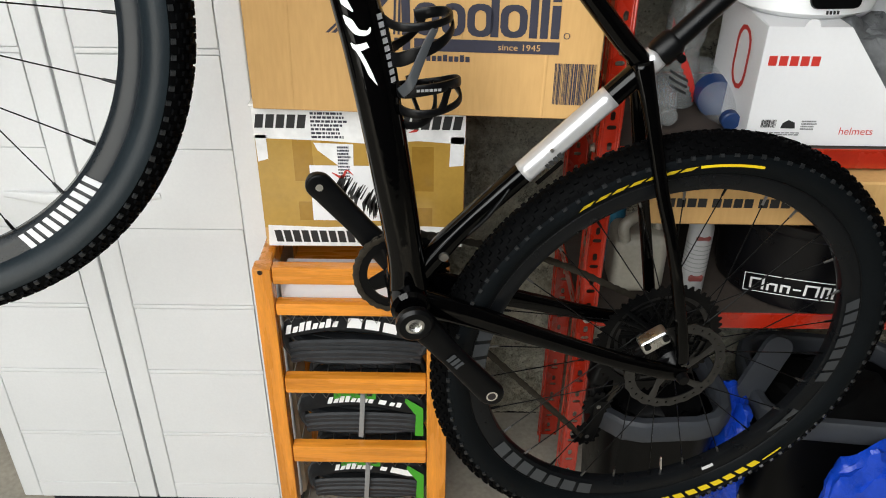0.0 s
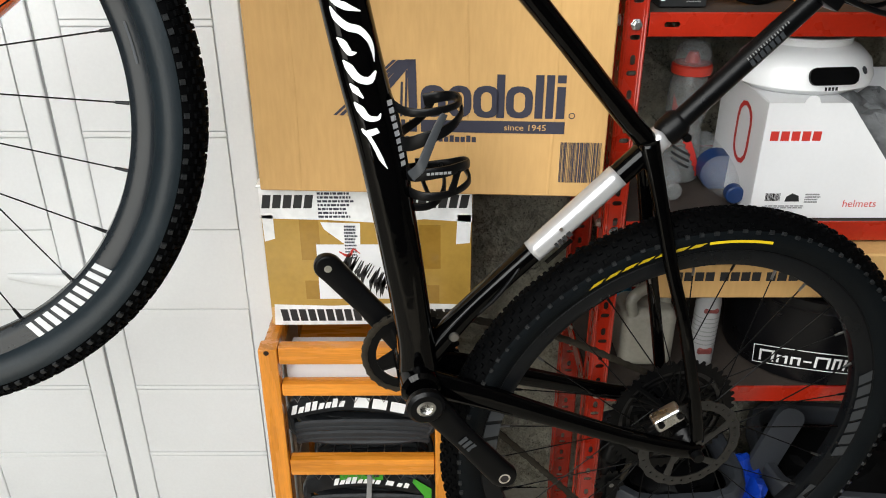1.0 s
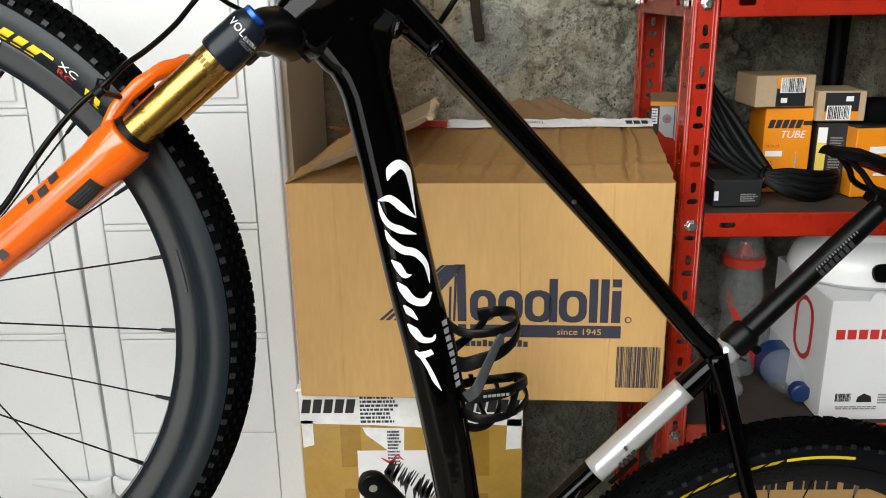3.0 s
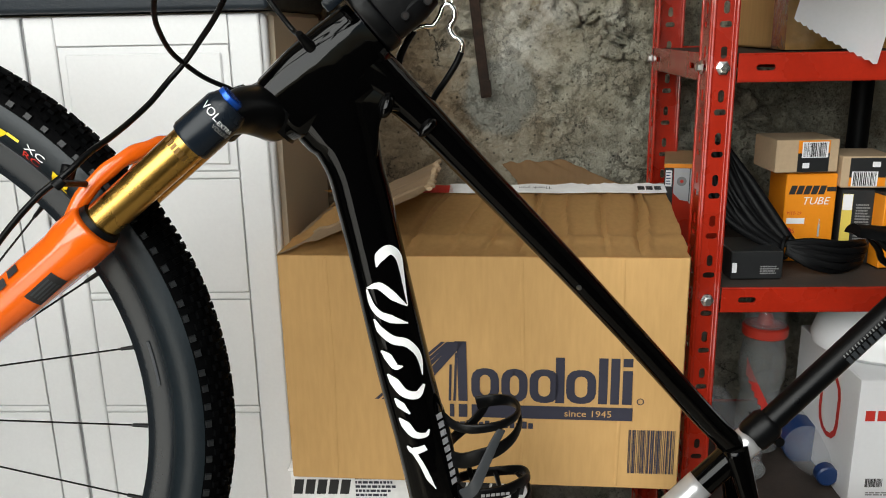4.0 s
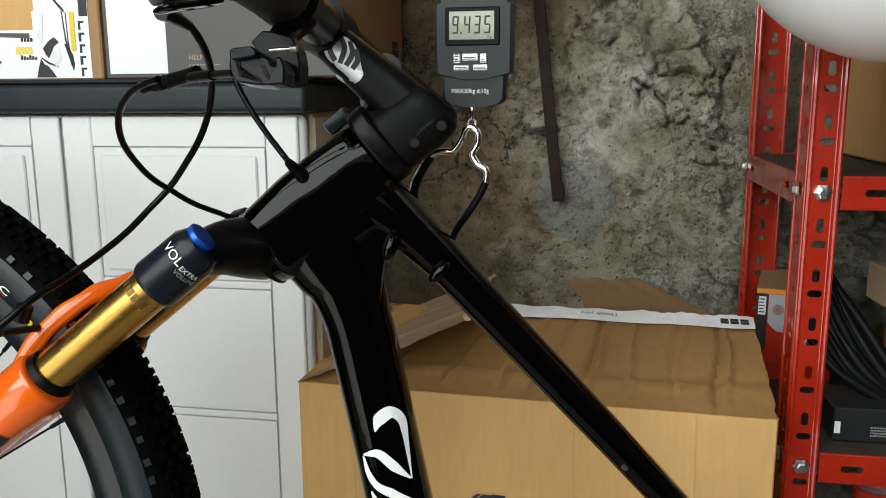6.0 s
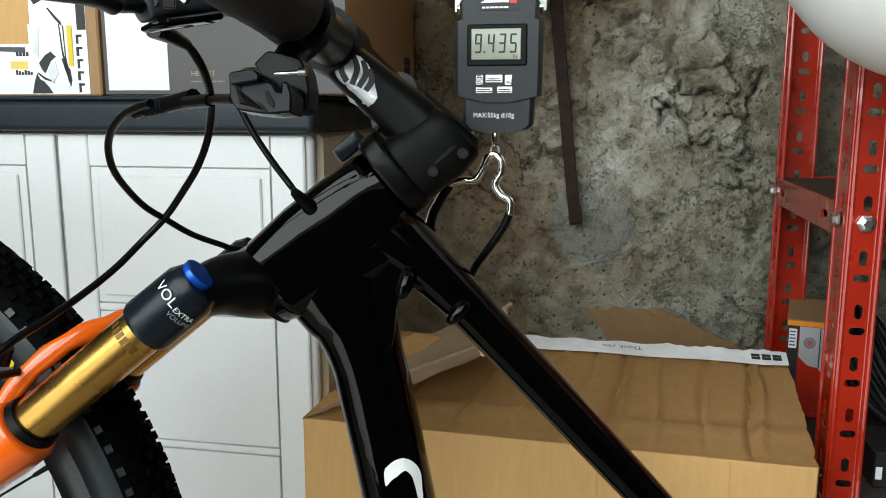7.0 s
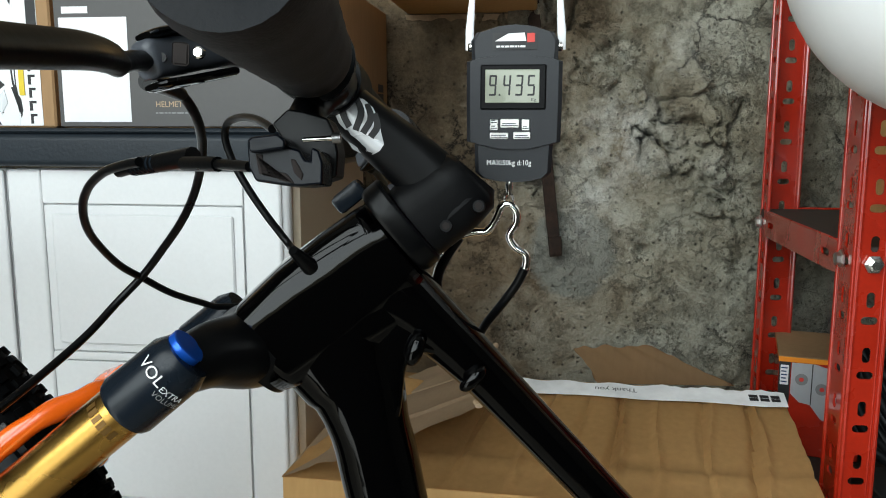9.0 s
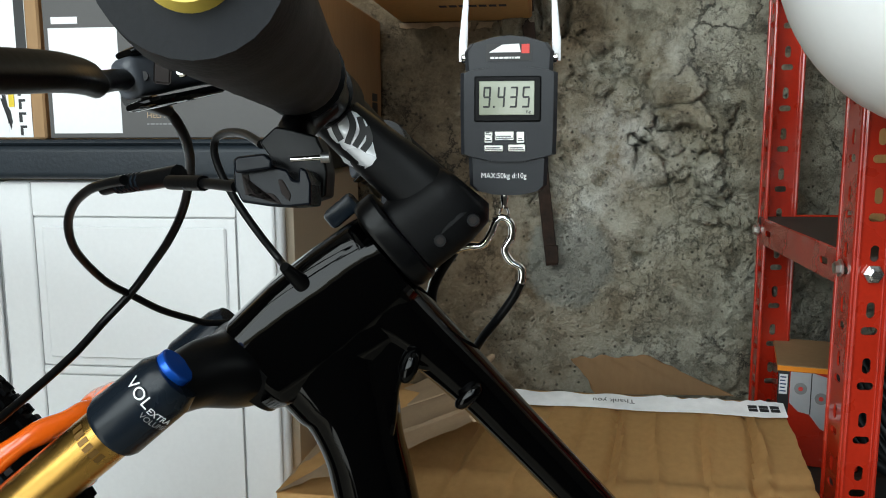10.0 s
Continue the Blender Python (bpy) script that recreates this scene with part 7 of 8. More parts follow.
def rear_marks(w, ty, rim, arc, rr, Rt, mn):
    bm = bmesh.new()
    for a0, st, nb in ((13, -4.7, 7), (-108, -6.2, 7), (178, -5.6, 4)):
        bm = bmesh.new()
        arc_blocks(bm, arc, a0, st, nb, rr + 0.005, rr + 0.027, -0.0152, seed=int(a0) + 200, fill=0.78, lean=0.8)
        part("rim_print", bm, DECAL_GREY, rim, "grey printed rim shapes", smooth=False)
    bm = bmesh.new()
    for a0 in (-31, -36):
        arc_band(bm, arc, a0, a0 - 7, rr + 0.009, rr + 0.024, -0.0153, n=6, taper=0.012)
    part("rim_print", bm, DECAL_GREY, rim, "grey printed rim shapes", smooth=False)
    # yellow print on the tyre's side: a thin line and slanted blocks
    y0 = -mn * math.sin(radians(118)) - 0.0008
    r0 = Rt + mn * math.cos(radians(118))
    y2 = -mn * math.sin(radians(97)) - 0.0008
    r2 = Rt + mn * math.cos(radians(97))
    bm = bmesh.new()
    arc_blocks(bm, arc, 122.5, -4.1, 7, r0 + 0.0015, r2 - 0.0015, y0, seed=5, y1=y2, lean=-1.5)
    part("yellow_print", bm, YELLOW_INK, ty, "yellow printed tyre markings", smooth=False)
    bm = bmesh.new()
    arc_band(bm, arc, 138, 124, r0 + 0.003, r0 + 0.006, y0, n=12)
    part("yellow_line", bm, YELLOW_INK, ty, smooth=False)
    bm = bmesh.new()
    arc_band(bm, arc, 93, 77, r2 - 0.005, r2 - 0.001, y2, n=12)
    part("yellow_line", bm, YELLOW_INK, ty, smooth=False)
    bm = bmesh.new()
    arc_blocks(bm, arc, -52, -4.1, 8, r0, r2, y0, seed=9, y1=y2, lean=1.0)
    arc_band(bm, arc, -43.5, -50, r2 - 0.005, r2 - 0.001, y2, n=8)
    part("yellow_print", bm, YELLOW_INK, ty, "yellow printed tyre markings", smooth=False)
    bm = bmesh.new()
    arc_blocks(bm, arc, -93, -3.2, 2, r0 + 0.002, r2, y0, seed=2, y1=y2)
    part("red_print", bm, RED_INK, ty, smooth=False)
    bm = bmesh.new()
    arc_band(bm, arc, -64, -68, rr + 0.006, rr + 0.014, -0.0153, n=5)
    part("white_sticker", bm, PAPER, rim, smooth=False)


def front_marks(w, ty, rim, arc, rr, Rt, mn):
    bm = bmesh.new()
    for a0, st in ((-39.7, -4.6), (-160, -4.6), (80, -4.6)):
        bm = bmesh.new()
        arc_blocks(bm, arc, a0, st / 2, 10, rr + 0.007, rr + 0.027, -0.0152, seed=int(a0) + 300, fill=0.62, lean=0.5)
        part("rim_print", bm, DECAL_SILVER, rim, "silver printed rim shapes", smooth=False)
    bm = bmesh.new()
    arc_band(bm, arc, 13, 5, rr + 0.017, rr + 0.0195, -0.0153, n=8)
    part("rim_grey_shape", bm, DECAL_GREY, rim, smooth=False)
    y0, r0 = -mn * math.sin(radians(118)) - 0.0008, Rt + mn * math.cos(radians(118))
    y2, r2 = -mn * math.sin(radians(92)) - 0.0008, Rt + mn * math.cos(radians(92))

    def wall_at(r):
        # how far out the sidewall stands at radius r
        c = (r - Rt) / mn
        low = math.cos(radians(128))
        if c >= low:
            return -mn * math.sin(math.acos(c)) - 0.0007
        bead = rr + 0.026
        k = (Rt + mn * low - r) / (Rt + mn * low - bead)
        return -(mn * math.sin(radians(128)) * (1 - k) + 0.0125 * k) - 0.0007

    def flow(x, y):
        # x runs clockwise in metres, y outwards
        r = 0.3215 + 0.93 * y
        return arc(r, 48.6 - math.degrees(x / Rt), wall_at(r))
    words("xc_words", "XC", 0.0088, None, WHITE_INK, ty, bend=lambda x, y: flow(1.65 * x, y + 0.0078))
    words("rc_words", "RC", 0.0088, None, RED_INK, ty, bend=lambda x, y: flow(1.65 * x, y + 0.0004))

    def side_blocks(a0, step, n, ra, rb, lean):
        bm = bmesh.new()
        for k in range(n):
            s0 = a0 + step * k
            bm.faces.new([bm.verts.new(arc(r, s0 + d, wall_at(r))) for r, d in ((ra, 0), (ra, step * 0.72), ((ra + rb) / 2, step * 0.72 + lean / 2), (rb, step * 0.72 + lean), (rb, lean), ((ra + rb) / 2, lean / 2))])
        part("yellow_print", bm, YELLOW_INK, ty, "yellow printed tyre markings", smooth=False)
    side_blocks(42.9, -1.5, 1, 0.3215, 0.3300, 0.5)
    side_blocks(41.0, -1.5, 1, 0.3215, 0.3300, 0.5)
    side_blocks(64.0, -2.4, 5, 0.3205, 0.3320, -1.2)
    bm = bmesh.new()
    arc_band(bm, arc, 51.6, 49.6, 0.3300, 0.3325, wall_at(0.3312), n=4)
    part("small_print", bm, YELLOW_INK, ty, smooth=False)


RM = Matrix.Identity(4)
wheel(HUB, RM, 0.3695, 0.0275, 0.285, "rear_wheel", rear_marks)
FH = ff(-0.6168, 0.0610, 0.003)
STEER_R = FORK_STEER.to_3x3().to_4x4()
wheel(FH, STEER_R, 0.371, 0.0278, 0.291, "front_wheel", front_marks, LIT_SIDE, LIT_RIM)

# rear hub parts
HM = Matrix.Translation(HUB)


def toothed(r, teeth, y0, y1, hole, tooth=0.004):
    bm = bmesh.new()
    n = teeth * 4
    A = []
    for y in (y0, y1):
        o, i = [], []
        for k in range(n):
            a = 2 * math.pi * k / n
            rr = r + (tooth * 0.5 if k % 4 in (1, 2) else -tooth * 0.5)
            o.append(bm.verts.new((rr * math.cos(a), y, rr * math.sin(a))))
            i.append(bm.verts.new((hole * math.cos(a), y, hole * math.sin(a))))
        A.append((o, i))
    for k in range(n):
        j = (k + 1) % n
        bm.faces.new((A[0][0][k], A[0][0][j], A[0][1][j], A[0][1][k]))
        bm.faces.new((A[1][0][k], A[1][0][j], A[1][1][j], A[1][1][k]))
        bm.faces.new((A[0][0][k], A[0][0][j], A[1][0][j], A[1][0][k]))
        bm.faces.new((A[0][1][k], A[0][1][j], A[1][1][j], A[1][1][k]))
    return bm


cs = new("cassette")
cs.parent = bike
cs["label"] = "dark steel twelve-speed cassette"
for k in range(11):
    r = 0.103 - 0.0077 * k
    bm = toothed(r, max(10, int(50 - 3.7 * k)), 0.022 + 0.0036 * k, 0.0238 + 0.0036 * k, max(0.018, r - 0.017), 0.006)
    if k < 5:
        for q in range(6):
            a = 2 * math.pi * q / 6 + 0.2 * k
            arm = bmesh.new()
            sweep(arm, [(0.020 * math.cos(a), 0.0229 + 0.0036 * k, 0.020 * math.sin(a)), ((r - 0.015) * math.cos(a + 0.25), 0.0229 + 0.0036 * k, (r - 0.015) * math.sin(a + 0.25))], (0.004, 0.0008), 6)
            bmesh.ops.transform(arm, matrix=HM, verts=arm.verts)
            part("spider_arm", arm, SATIN_BLACK, cs, smooth=False)
    bmesh.ops.transform(bm, matrix=HM, verts=bm.verts)
    part("cog", bm, COG if k % 2 else SATIN_BLACK, cs, smooth=False)


def rotor(center, m, parent, r=0.080):
    """A vented brake disc: a scalloped ring with holes, on five arms."""
    bm = bmesh.new()
    n = 120
    rows = []
    for y in (-0.0009, 0.0009):
        o = [bm.verts.new((r * (1 + 0.012 * math.sin(20 * 2 * math.pi * k / n)) * math.cos(2 * math.pi * k / n), y, r * (1 + 0.012 * math.sin(20 * 2 * math.pi * k / n)) * math.sin(2 * math.pi * k / n))) for k in range(n)]
        md = [bm.verts.new((r * 0.93 * math.cos(2 * math.pi * k / n), y, r * 0.93 * math.sin(2 * math.pi * k / n))) for k in range(n)]
        m2 = [bm.verts.new((r * 0.88 * math.cos(2 * math.pi * k / n), y, r * 0.88 * math.sin(2 * math.pi * k / n))) for k in range(n)]
        i = [bm.verts.new((r * 0.80 * math.cos(2 * math.pi * k / n), y, r * 0.80 * math.sin(2 * math.pi * k / n))) for k in range(n)]
        rows.append((o, md, m2, i))
        for k in range(n):
            j = (k + 1) % n
            bm.faces.new((o[k], o[j], md[j], md[k]))
            if k % 4 != 1:
                bm.faces.new((md[k], md[j], m2[j], m2[k]))
            bm.faces.new((m2[k], m2[j], i[j], i[k]))
    for L in (0, 3):
        for k in range(n):
            j = (k + 1) % n
            bm.faces.new((rows[0][L][k], rows[0][L][j], rows[1][L][j], rows[1][L][k]))
    for q in range(5):
        a = 2 * math.pi * q / 5
        sweep(bm, [(0.016 * math.cos(a), 0, 0.016 * math.sin(a)), (0.042 * math.cos(a + 0.35), 0, 0.042 * math.sin(a + 0.35)), (r * 0.83 * math.cos(a + 0.5), 0, r * 0.83 * math.sin(a + 0.5))], [(0.010, 0.0008), (0.005, 0.0008), (0.007, 0.0008)], 6)
    bmesh.ops.transform(bm, matrix=Matrix.Translation(center) @ m, verts=bm.verts)
    return part("brake_rotor", bm, ROTOR, parent, "vented steel brake disc", smooth=False)


rotor(HUB + Vector((0, -0.042, 0)), Matrix(), bike)
rotor(FH + STEER_R @ Vector((0, -0.045, 0)), STEER_R, bike)
part("axle_end", tube([HUB + Vector((0, -0.066, 0)), HUB + Vector((0, -0.075, 0))], [0.010, 0.008], 18), SATIN_BLACK, bike)
cal = part("rear_caliper", box((-0.022, -0.012, -0.012), (0.022, 0.012, 0.012), 0.005, Matrix.Translation(S(0.472, 0.689, -0.058)) @ pose(0, 0, 0, 0, -30, 0), 3), ZINC, bike, "polished silver brake caliper")
part("caliper_body", box((-0.030, -0.006, -0.020), (0.020, 0.012, -0.006), 0.004, Matrix.Translation(S(0.470, 0.680, -0.050)) @ pose(0, 0, 0, 0, -30, 0), 2), SATIN_BLACK, cal)
for dx in (-0.014, 0.012):
    part("caliper_bolt", tube([S(0.472 + dx, 0.694 + dx * 0.5, -0.074), S(0.472 + dx, 0.694 + dx * 0.5, -0.068)], 0.005, 12), SATIN_BLACK, cal)

# cranks, chainring, chain, derailleur
DIRC = S(0.626, -0.78)
for sd, y0, y1 in ((-1, -0.062, -0.078), (1, 0.060, 0.076)):
    e = BB + DIRC * (0.172 if sd < 0 else -0.172)
    P = [BB + Vector((0, y0, 0)), BB.lerp(e, 0.12) + Vector((0, y0 - 0.002 * sd, 0)), BB.lerp(e, 0.5) + Vector((0, (y0 + y1) / 2, 0)), BB.lerp(e, 0.92) + Vector((0, y1, 0)), e + Vector((0, y1, 0)), *[e + (e - BB).normalized() * q + Vector((0, y1, 0)) for q in (0.006, 0.011, 0.015, 0.0175, 0.0188)]]
    c = part("crank_arm", tube(P, [(0.021, 0.010), (0.020, 0.010), (0.0165, 0.0085), (0.0185, 0.008), (0.0190, 0.008), (0.0180, 0.008), (0.0155, 0.008), (0.0117, 0.0078), (0.0074, 0.0072), (0.003, 0.006)], 28, up=(0, 1, 0), square=3.0), SATIN_BLACK, bike, "black carbon crank arm", split=60)
    yy = e.y + y1
    part("pedal_thread", tube([Vector((e.x, yy + sd * 0.0085, e.z)), Vector((e.x, yy + sd * 0.0065, e.z))], [0.0085, 0.0085], 18), CHROME, c, "bright pedal thread insert")
    part("pedal_hole", tube([Vector((e.x, yy + sd * 0.0090, e.z)), Vector((e.x, yy + sd * 0.0086, e.z))], [0.0058, 0.0058], 16), SLOT, c)
    if sd > 0:
        part("pedal_hole", tube([Vector((e.x, yy - 0.0086, e.z)), Vector((e.x, yy - 0.0080, e.z))], 0.0052, 16), ZINC, c, "bright pedal hole")
    if sd < 0:
        mm = Matrix.Translation(BB.lerp(e, 0.62) + Vector((0, -0.0795, 0))) @ pose(0, 0, 0, 0, 51, 0) @ front(0, 0, 0)
        part("crank_print_bars", bars([(-0.030 + 0.009 * k, -0.007, -0.024 + 0.009 * k, 0.007) for k in range(5)], mm), DECAL_GREY, c)
part("crank_cap", turned([(0.024, 0.0), (0.025, 0.002), (0.025, 0.010), (0.021, 0.014), (0.013, 0.0145), (0.0125, 0.009)], Matrix.Translation(BB + Vector((0, -0.068, 0))) @ pose(0, 0, 0, 90, 0, 0), 32), SATIN_BLACK, bike, "black crank end cap")
part("crank_bolt", turned([(0.0125, 0), (0.0125, 0.010), (0.0085, 0.011), (0.0082, 0.006)], Matrix.Translation(BB + Vector((0, -0.071, 0))) @ pose(0, 0, 0, 90, 0, 0), 24), ZINC, bike, "bright crank bolt")
bm = toothed(0.0665, 32, 0.046, 0.0495, 0.050, 0.006)
for q in range(4):
    a = 2 * math.pi * q / 4 + 0.4
    sweep(bm, [(0.02 * math.cos(a), 0.048, 0.02 * math.sin(a)), (0.056 * math.cos(a), 0.048, 0.056 * math.sin(a))], [(0.016, 0.0016), (0.010, 0.0016)], 8)
bmesh.ops.transform(bm, matrix=Matrix.Translation(BB), verts=bm.verts)
part("chainring", bm, SATIN_BLACK, bike, "black toothed chainring", smooth=False)


def chain_run(pts):
    bm = bmesh.new()
    L = curve(pts, 40)
    d, prev, out = 0.0, L[0], [L[0]]
    for p in L[1:]:
        d += (p - prev).length
        prev = p
        if d >= 0.0127:
            out.append(p.copy())
            d = 0.0
    for k, (a, b) in enumerate(zip(out, out[1:])):
        o = 0.0022 if k % 2 else 0.0034
        for s in (-1, 1):
            sweep(bm, [a.lerp(b, -0.25) + Vector((0, s * o, 0)), a.lerp(b, 0.0) + Vector((0, s * o, 0)), a.lerp(b, 0.5) + Vector((0, s * o, 0)), a.lerp(b, 1.0) + Vector((0, s * o, 0)), a.lerp(b, 1.25) + Vector((0, s * o, 0))], [(0.0022, 0.0006), (0.0048, 0.0006), (0.0036, 0.0006), (0.0048, 0.0006), (0.0022, 0.0006)], 8)
        sweep(bm, [a + Vector((0, -0.0036, 0)), a + Vector((0, 0.0036, 0))], 0.0022, 6)
    return bm


JW = S(0.440, 0.392, 0.052)
GP = S(0.452, 0.462, 0.050)
arc1 = [BB + Vector((0.0665 * math.cos(radians(a)), 0.0478, 0.0665 * math.sin(radians(a)))) for a in (300, 255, 215, 175, 135, 95, 68)]
ch = part("chain", chain_run([JW + S(0.0, -0.012)] + arc1 + [S(0.330, 0.775, 0.047), HUB + S(-0.020, 0.060, 0.048), HUB + S(0.03, 0.055, 0.048), HUB + S(0.060, 0.0, 0.048), HUB + S(0.03, -0.05, 0.048), HUB + S(-0.02, -0.075, 0.048), GP + S(0.014, 0.0)]), CHAIN, bike, "dark oiled bicycle chain")
rd = part("rear_derailleur", tube(curve([S(0.525, 0.600, 0.066), S(0.500, 0.575, 0.070), S(0.470, 0.540, 0.074), S(0.455, 0.50, 0.072), GP + Vector((0, 0.012, 0))], 5), [0.010] * 5 + [0.016] * 5 + [0.018] * 6 + [0.013] * 5, 14, square=2.6), SATIN_BLACK, bike, "black rear derailleur")
for c in (JW, GP):
    bm = toothed(0.0245, 12, -0.0015, 0.0015, 0.006, 0.005)
    bmesh.ops.transform(bm, matrix=Matrix.Translation(c), verts=bm.verts)
    part("jockey_wheel", bm, SATIN_BLACK, rd, smooth=False)
    part("jockey_bolt", tube([c + Vector((0, -0.008, 0)), c + Vector((0, -0.005, 0))], 0.004, 12), STEEL, rd)
for dy in (-0.006, 0.006):
    part("cage_plate", tube([GP + Vector((0.004, dy, 0.01)), GP.lerp(JW, 0.5) + Vector((0.008, dy, 0)), JW + Vector((0, dy, -0.012))], [(0.012, 0.0012), (0.009, 0.0012), (0.012, 0.0012)], 8, square=3), SATIN_BLACK, rd)

# bottle cage on the down tube
cage = new("bottle_cage")
cage.parent = bike
cage["label"] = "black composite bottle cage"
CU = S(-0.10, 0.99)


def band(name, pts, thick, wides, mat=SATIN_BLACK, label=""):
    """A flat moulded strip through (x, z, y) points, its width given at start, middle and end."""
    P = curve([S(*p) for p in pts], 6)
    n = len(P) - 1
    a, b, c = wides
    W = [a + (b - a) * 2 * k / n if 2 * k < n else b + (c - b) * (2 * k / n - 1) for k in range(n + 1)]
    return part(name, tube(P, [(thick, w) for w in W], 10, up=tuple(CU), square=3), mat, cage, label)


for s in (-1, 1):
    band("back_plate", [(0.094, 1.163, 0.006 * s), (0.0975, 1.150, 0.011 * s), (0.104, 1.112, 0.012 * s), (0.110, 1.072, 0.011 * s), (0.1135, 1.030, 0.008 * s)], 0.0034, (0.003, 0.0042, 0.0035))
for z, x in ((1.128, 0.101), (1.070, 0.110)):
    part("mount_pad", box((-0.004, -0.012, -0.010), (0.0035, 0.012, 0.010), 0.002, Matrix.Translation(S(x, z, 0)) @ pose(0, 0, 0, 0, -9, 0)), SATIN_BLACK, cage)
band("upper_hoop", [(0.0965, 1.158, -0.010), (0.106, 1.155, -0.025), (0.122, 1.155, -0.035), (0.146, 1.157, -0.036), (0.166, 1.158, -0.024), (0.1745, 1.158, -0.004), (0.170, 1.156, 0.016), (0.155, 1.151, 0.030), (0.138, 1.147, 0.034)], 0.0022, (0.0055, 0.0042, 0.0075))
band("middle_hoop", [(0.101, 1.112, -0.011), (0.113, 1.116, -0.026), (0.130, 1.125, -0.035), (0.148, 1.131, -0.035), (0.164, 1.137, -0.026), (0.175, 1.144, -0.010), (0.1755, 1.153, 0.002)], 0.0022, (0.0095, 0.0068, 0.0038))
band("middle_hoop", [(0.101, 1.112, 0.011), (0.113, 1.114, 0.026), (0.130, 1.121, 0.035), (0.143, 1.134, 0.036), (0.150, 1.148, 0.034)], 0.0022, (0.0075, 0.005, 0.0038))
band("side_strut", [(0.150, 1.153, -0.0365), (0.141, 1.136, -0.0375), (0.131, 1.112, -0.0375), (0.122, 1.090, -0.036), (0.113, 1.076, -0.026)], 0.0018, (0.0042, 0.0055, 0.0068), DECAL_GREY, "grey printed side strut")
band("lower_hoop", [(0.108, 1.074, -0.010), (0.116, 1.077, -0.027), (0.131, 1.081, -0.036), (0.154, 1.083, -0.035), (0.174, 1.082, -0.022), (0.186, 1.078, -0.004), (0.183, 1.074, 0.014), (0.168, 1.066, 0.029), (0.145, 1.062, 0.035), (0.122, 1.064, 0.028), (0.110, 1.070, 0.010)], 0.0022, (0.0085, 0.0055, 0.0055))
band("cup_hoop", [(0.110, 1.052, -0.010), (0.118, 1.051, -0.024), (0.133, 1.051, -0.033), (0.155, 1.052, -0.032), (0.175, 1.053, -0.020), (0.188, 1.055, -0.002), (0.187, 1.062, 0.012), (0.180, 1.071, 0.018)], 0.0022, (0.0068, 0.0042, 0.0055))
band("cup_link", [(0.168, 1.081, -0.028), (0.164, 1.066, -0.030), (0.160, 1.054, -0.031)], 0.0018, (0.005, 0.0042, 0.005))
band("foot_strip", [(0.1135, 1.030, -0.006), (0.126, 1.026, -0.008), (0.142, 1.028, -0.006), (0.155, 1.037, 0.002), (0.160, 1.050, 0.014), (0.158, 1.064, 0.030)], 0.0024, (0.005, 0.0045, 0.0045))
band("foot_strip", [(0.128, 1.076, 0.026), (0.132, 1.056, 0.022), (0.138, 1.038, 0.010), (0.143, 1.029, -0.004)], 0.0022, (0.0035, 0.0035, 0.0045))
part("cage_print", bars([(-0.014 + 0.005 * k, -0.0016, -0.0102 + 0.005 * k, 0.0016) for k in range(6)], Matrix.Translation(S(0.143, 1.0825, -0.0392)) @ front(0, 0, 0)), GREY_INK, cage)

# saddle
sad = new("saddle")
sad.parent = bike
sad["label"] = "slim black saddle on dark rails"
SF, SU2 = S(-0.936, 0.350), S(0.350, 0.936)
SO = S(0.6535, 1.286)


def sd_(f, h, y):
    return SO + SF * f + SU2 * h + Vector((0, y, 0))


bm = bmesh.new()
rows = []
for k in range(21):
    u = k / 20
    f = -0.125 + 0.26 * u
    hw = 0.062 * (1 - u) ** 1.5 + 0.016
    if u > 0.93:
        hw *= 0.75
    row = []
    for j in range(15):
        a = math.pi * j / 14
        row.append(bm.verts.new(sd_(f, 0.012 * math.sin(a) ** 0.7 + 0.008 * (1 - u) ** 2 - 0.006 - 0.008 * max(0.0, u - 0.85) / 0.15, hw * math.cos(a))))
    row.append(bm.verts.new(sd_(f, -0.012, 0)))
    rows.append(row)
for A, B in zip(rows, rows[1:]):
    for j in range(16):
        bm.faces.new((A[j], A[(j + 1) % 16], B[(j + 1) % 16], B[j]))
bm.faces.new(rows[0])
bm.faces.new(rows[-1])
part("shell", bm, SATIN_BLACK, sad)
for s in (-1, 1):
    part("rail", tube(curve([sd_(0.118, -0.006, s * 0.008), sd_(0.090, -0.018, s * 0.012), sd_(0.070, -0.030, s * 0.018), sd_(0.03, -0.033, s * 0.022), sd_(-0.05, -0.031, s * 0.022), sd_(-0.10, -0.006, s * 0.032)], 5), 0.0036, 10), SATIN_BLACK, sad)
part("rail_clamp", box((-0.018, -0.024, -0.012), (0.018, 0.024, 0.009), 0.005, Matrix.Translation(sd_(0.030, -0.037, 0)) @ pose(0, 0, 0, 0, 30, 0), 2), SATIN_BLACK, sad)
part("clamp_screw", tube([sd_(0.046, -0.056, -0.0), sd_(0.050, -0.026, 0)], 0.0035, 10), SATIN_BLACK, sad)

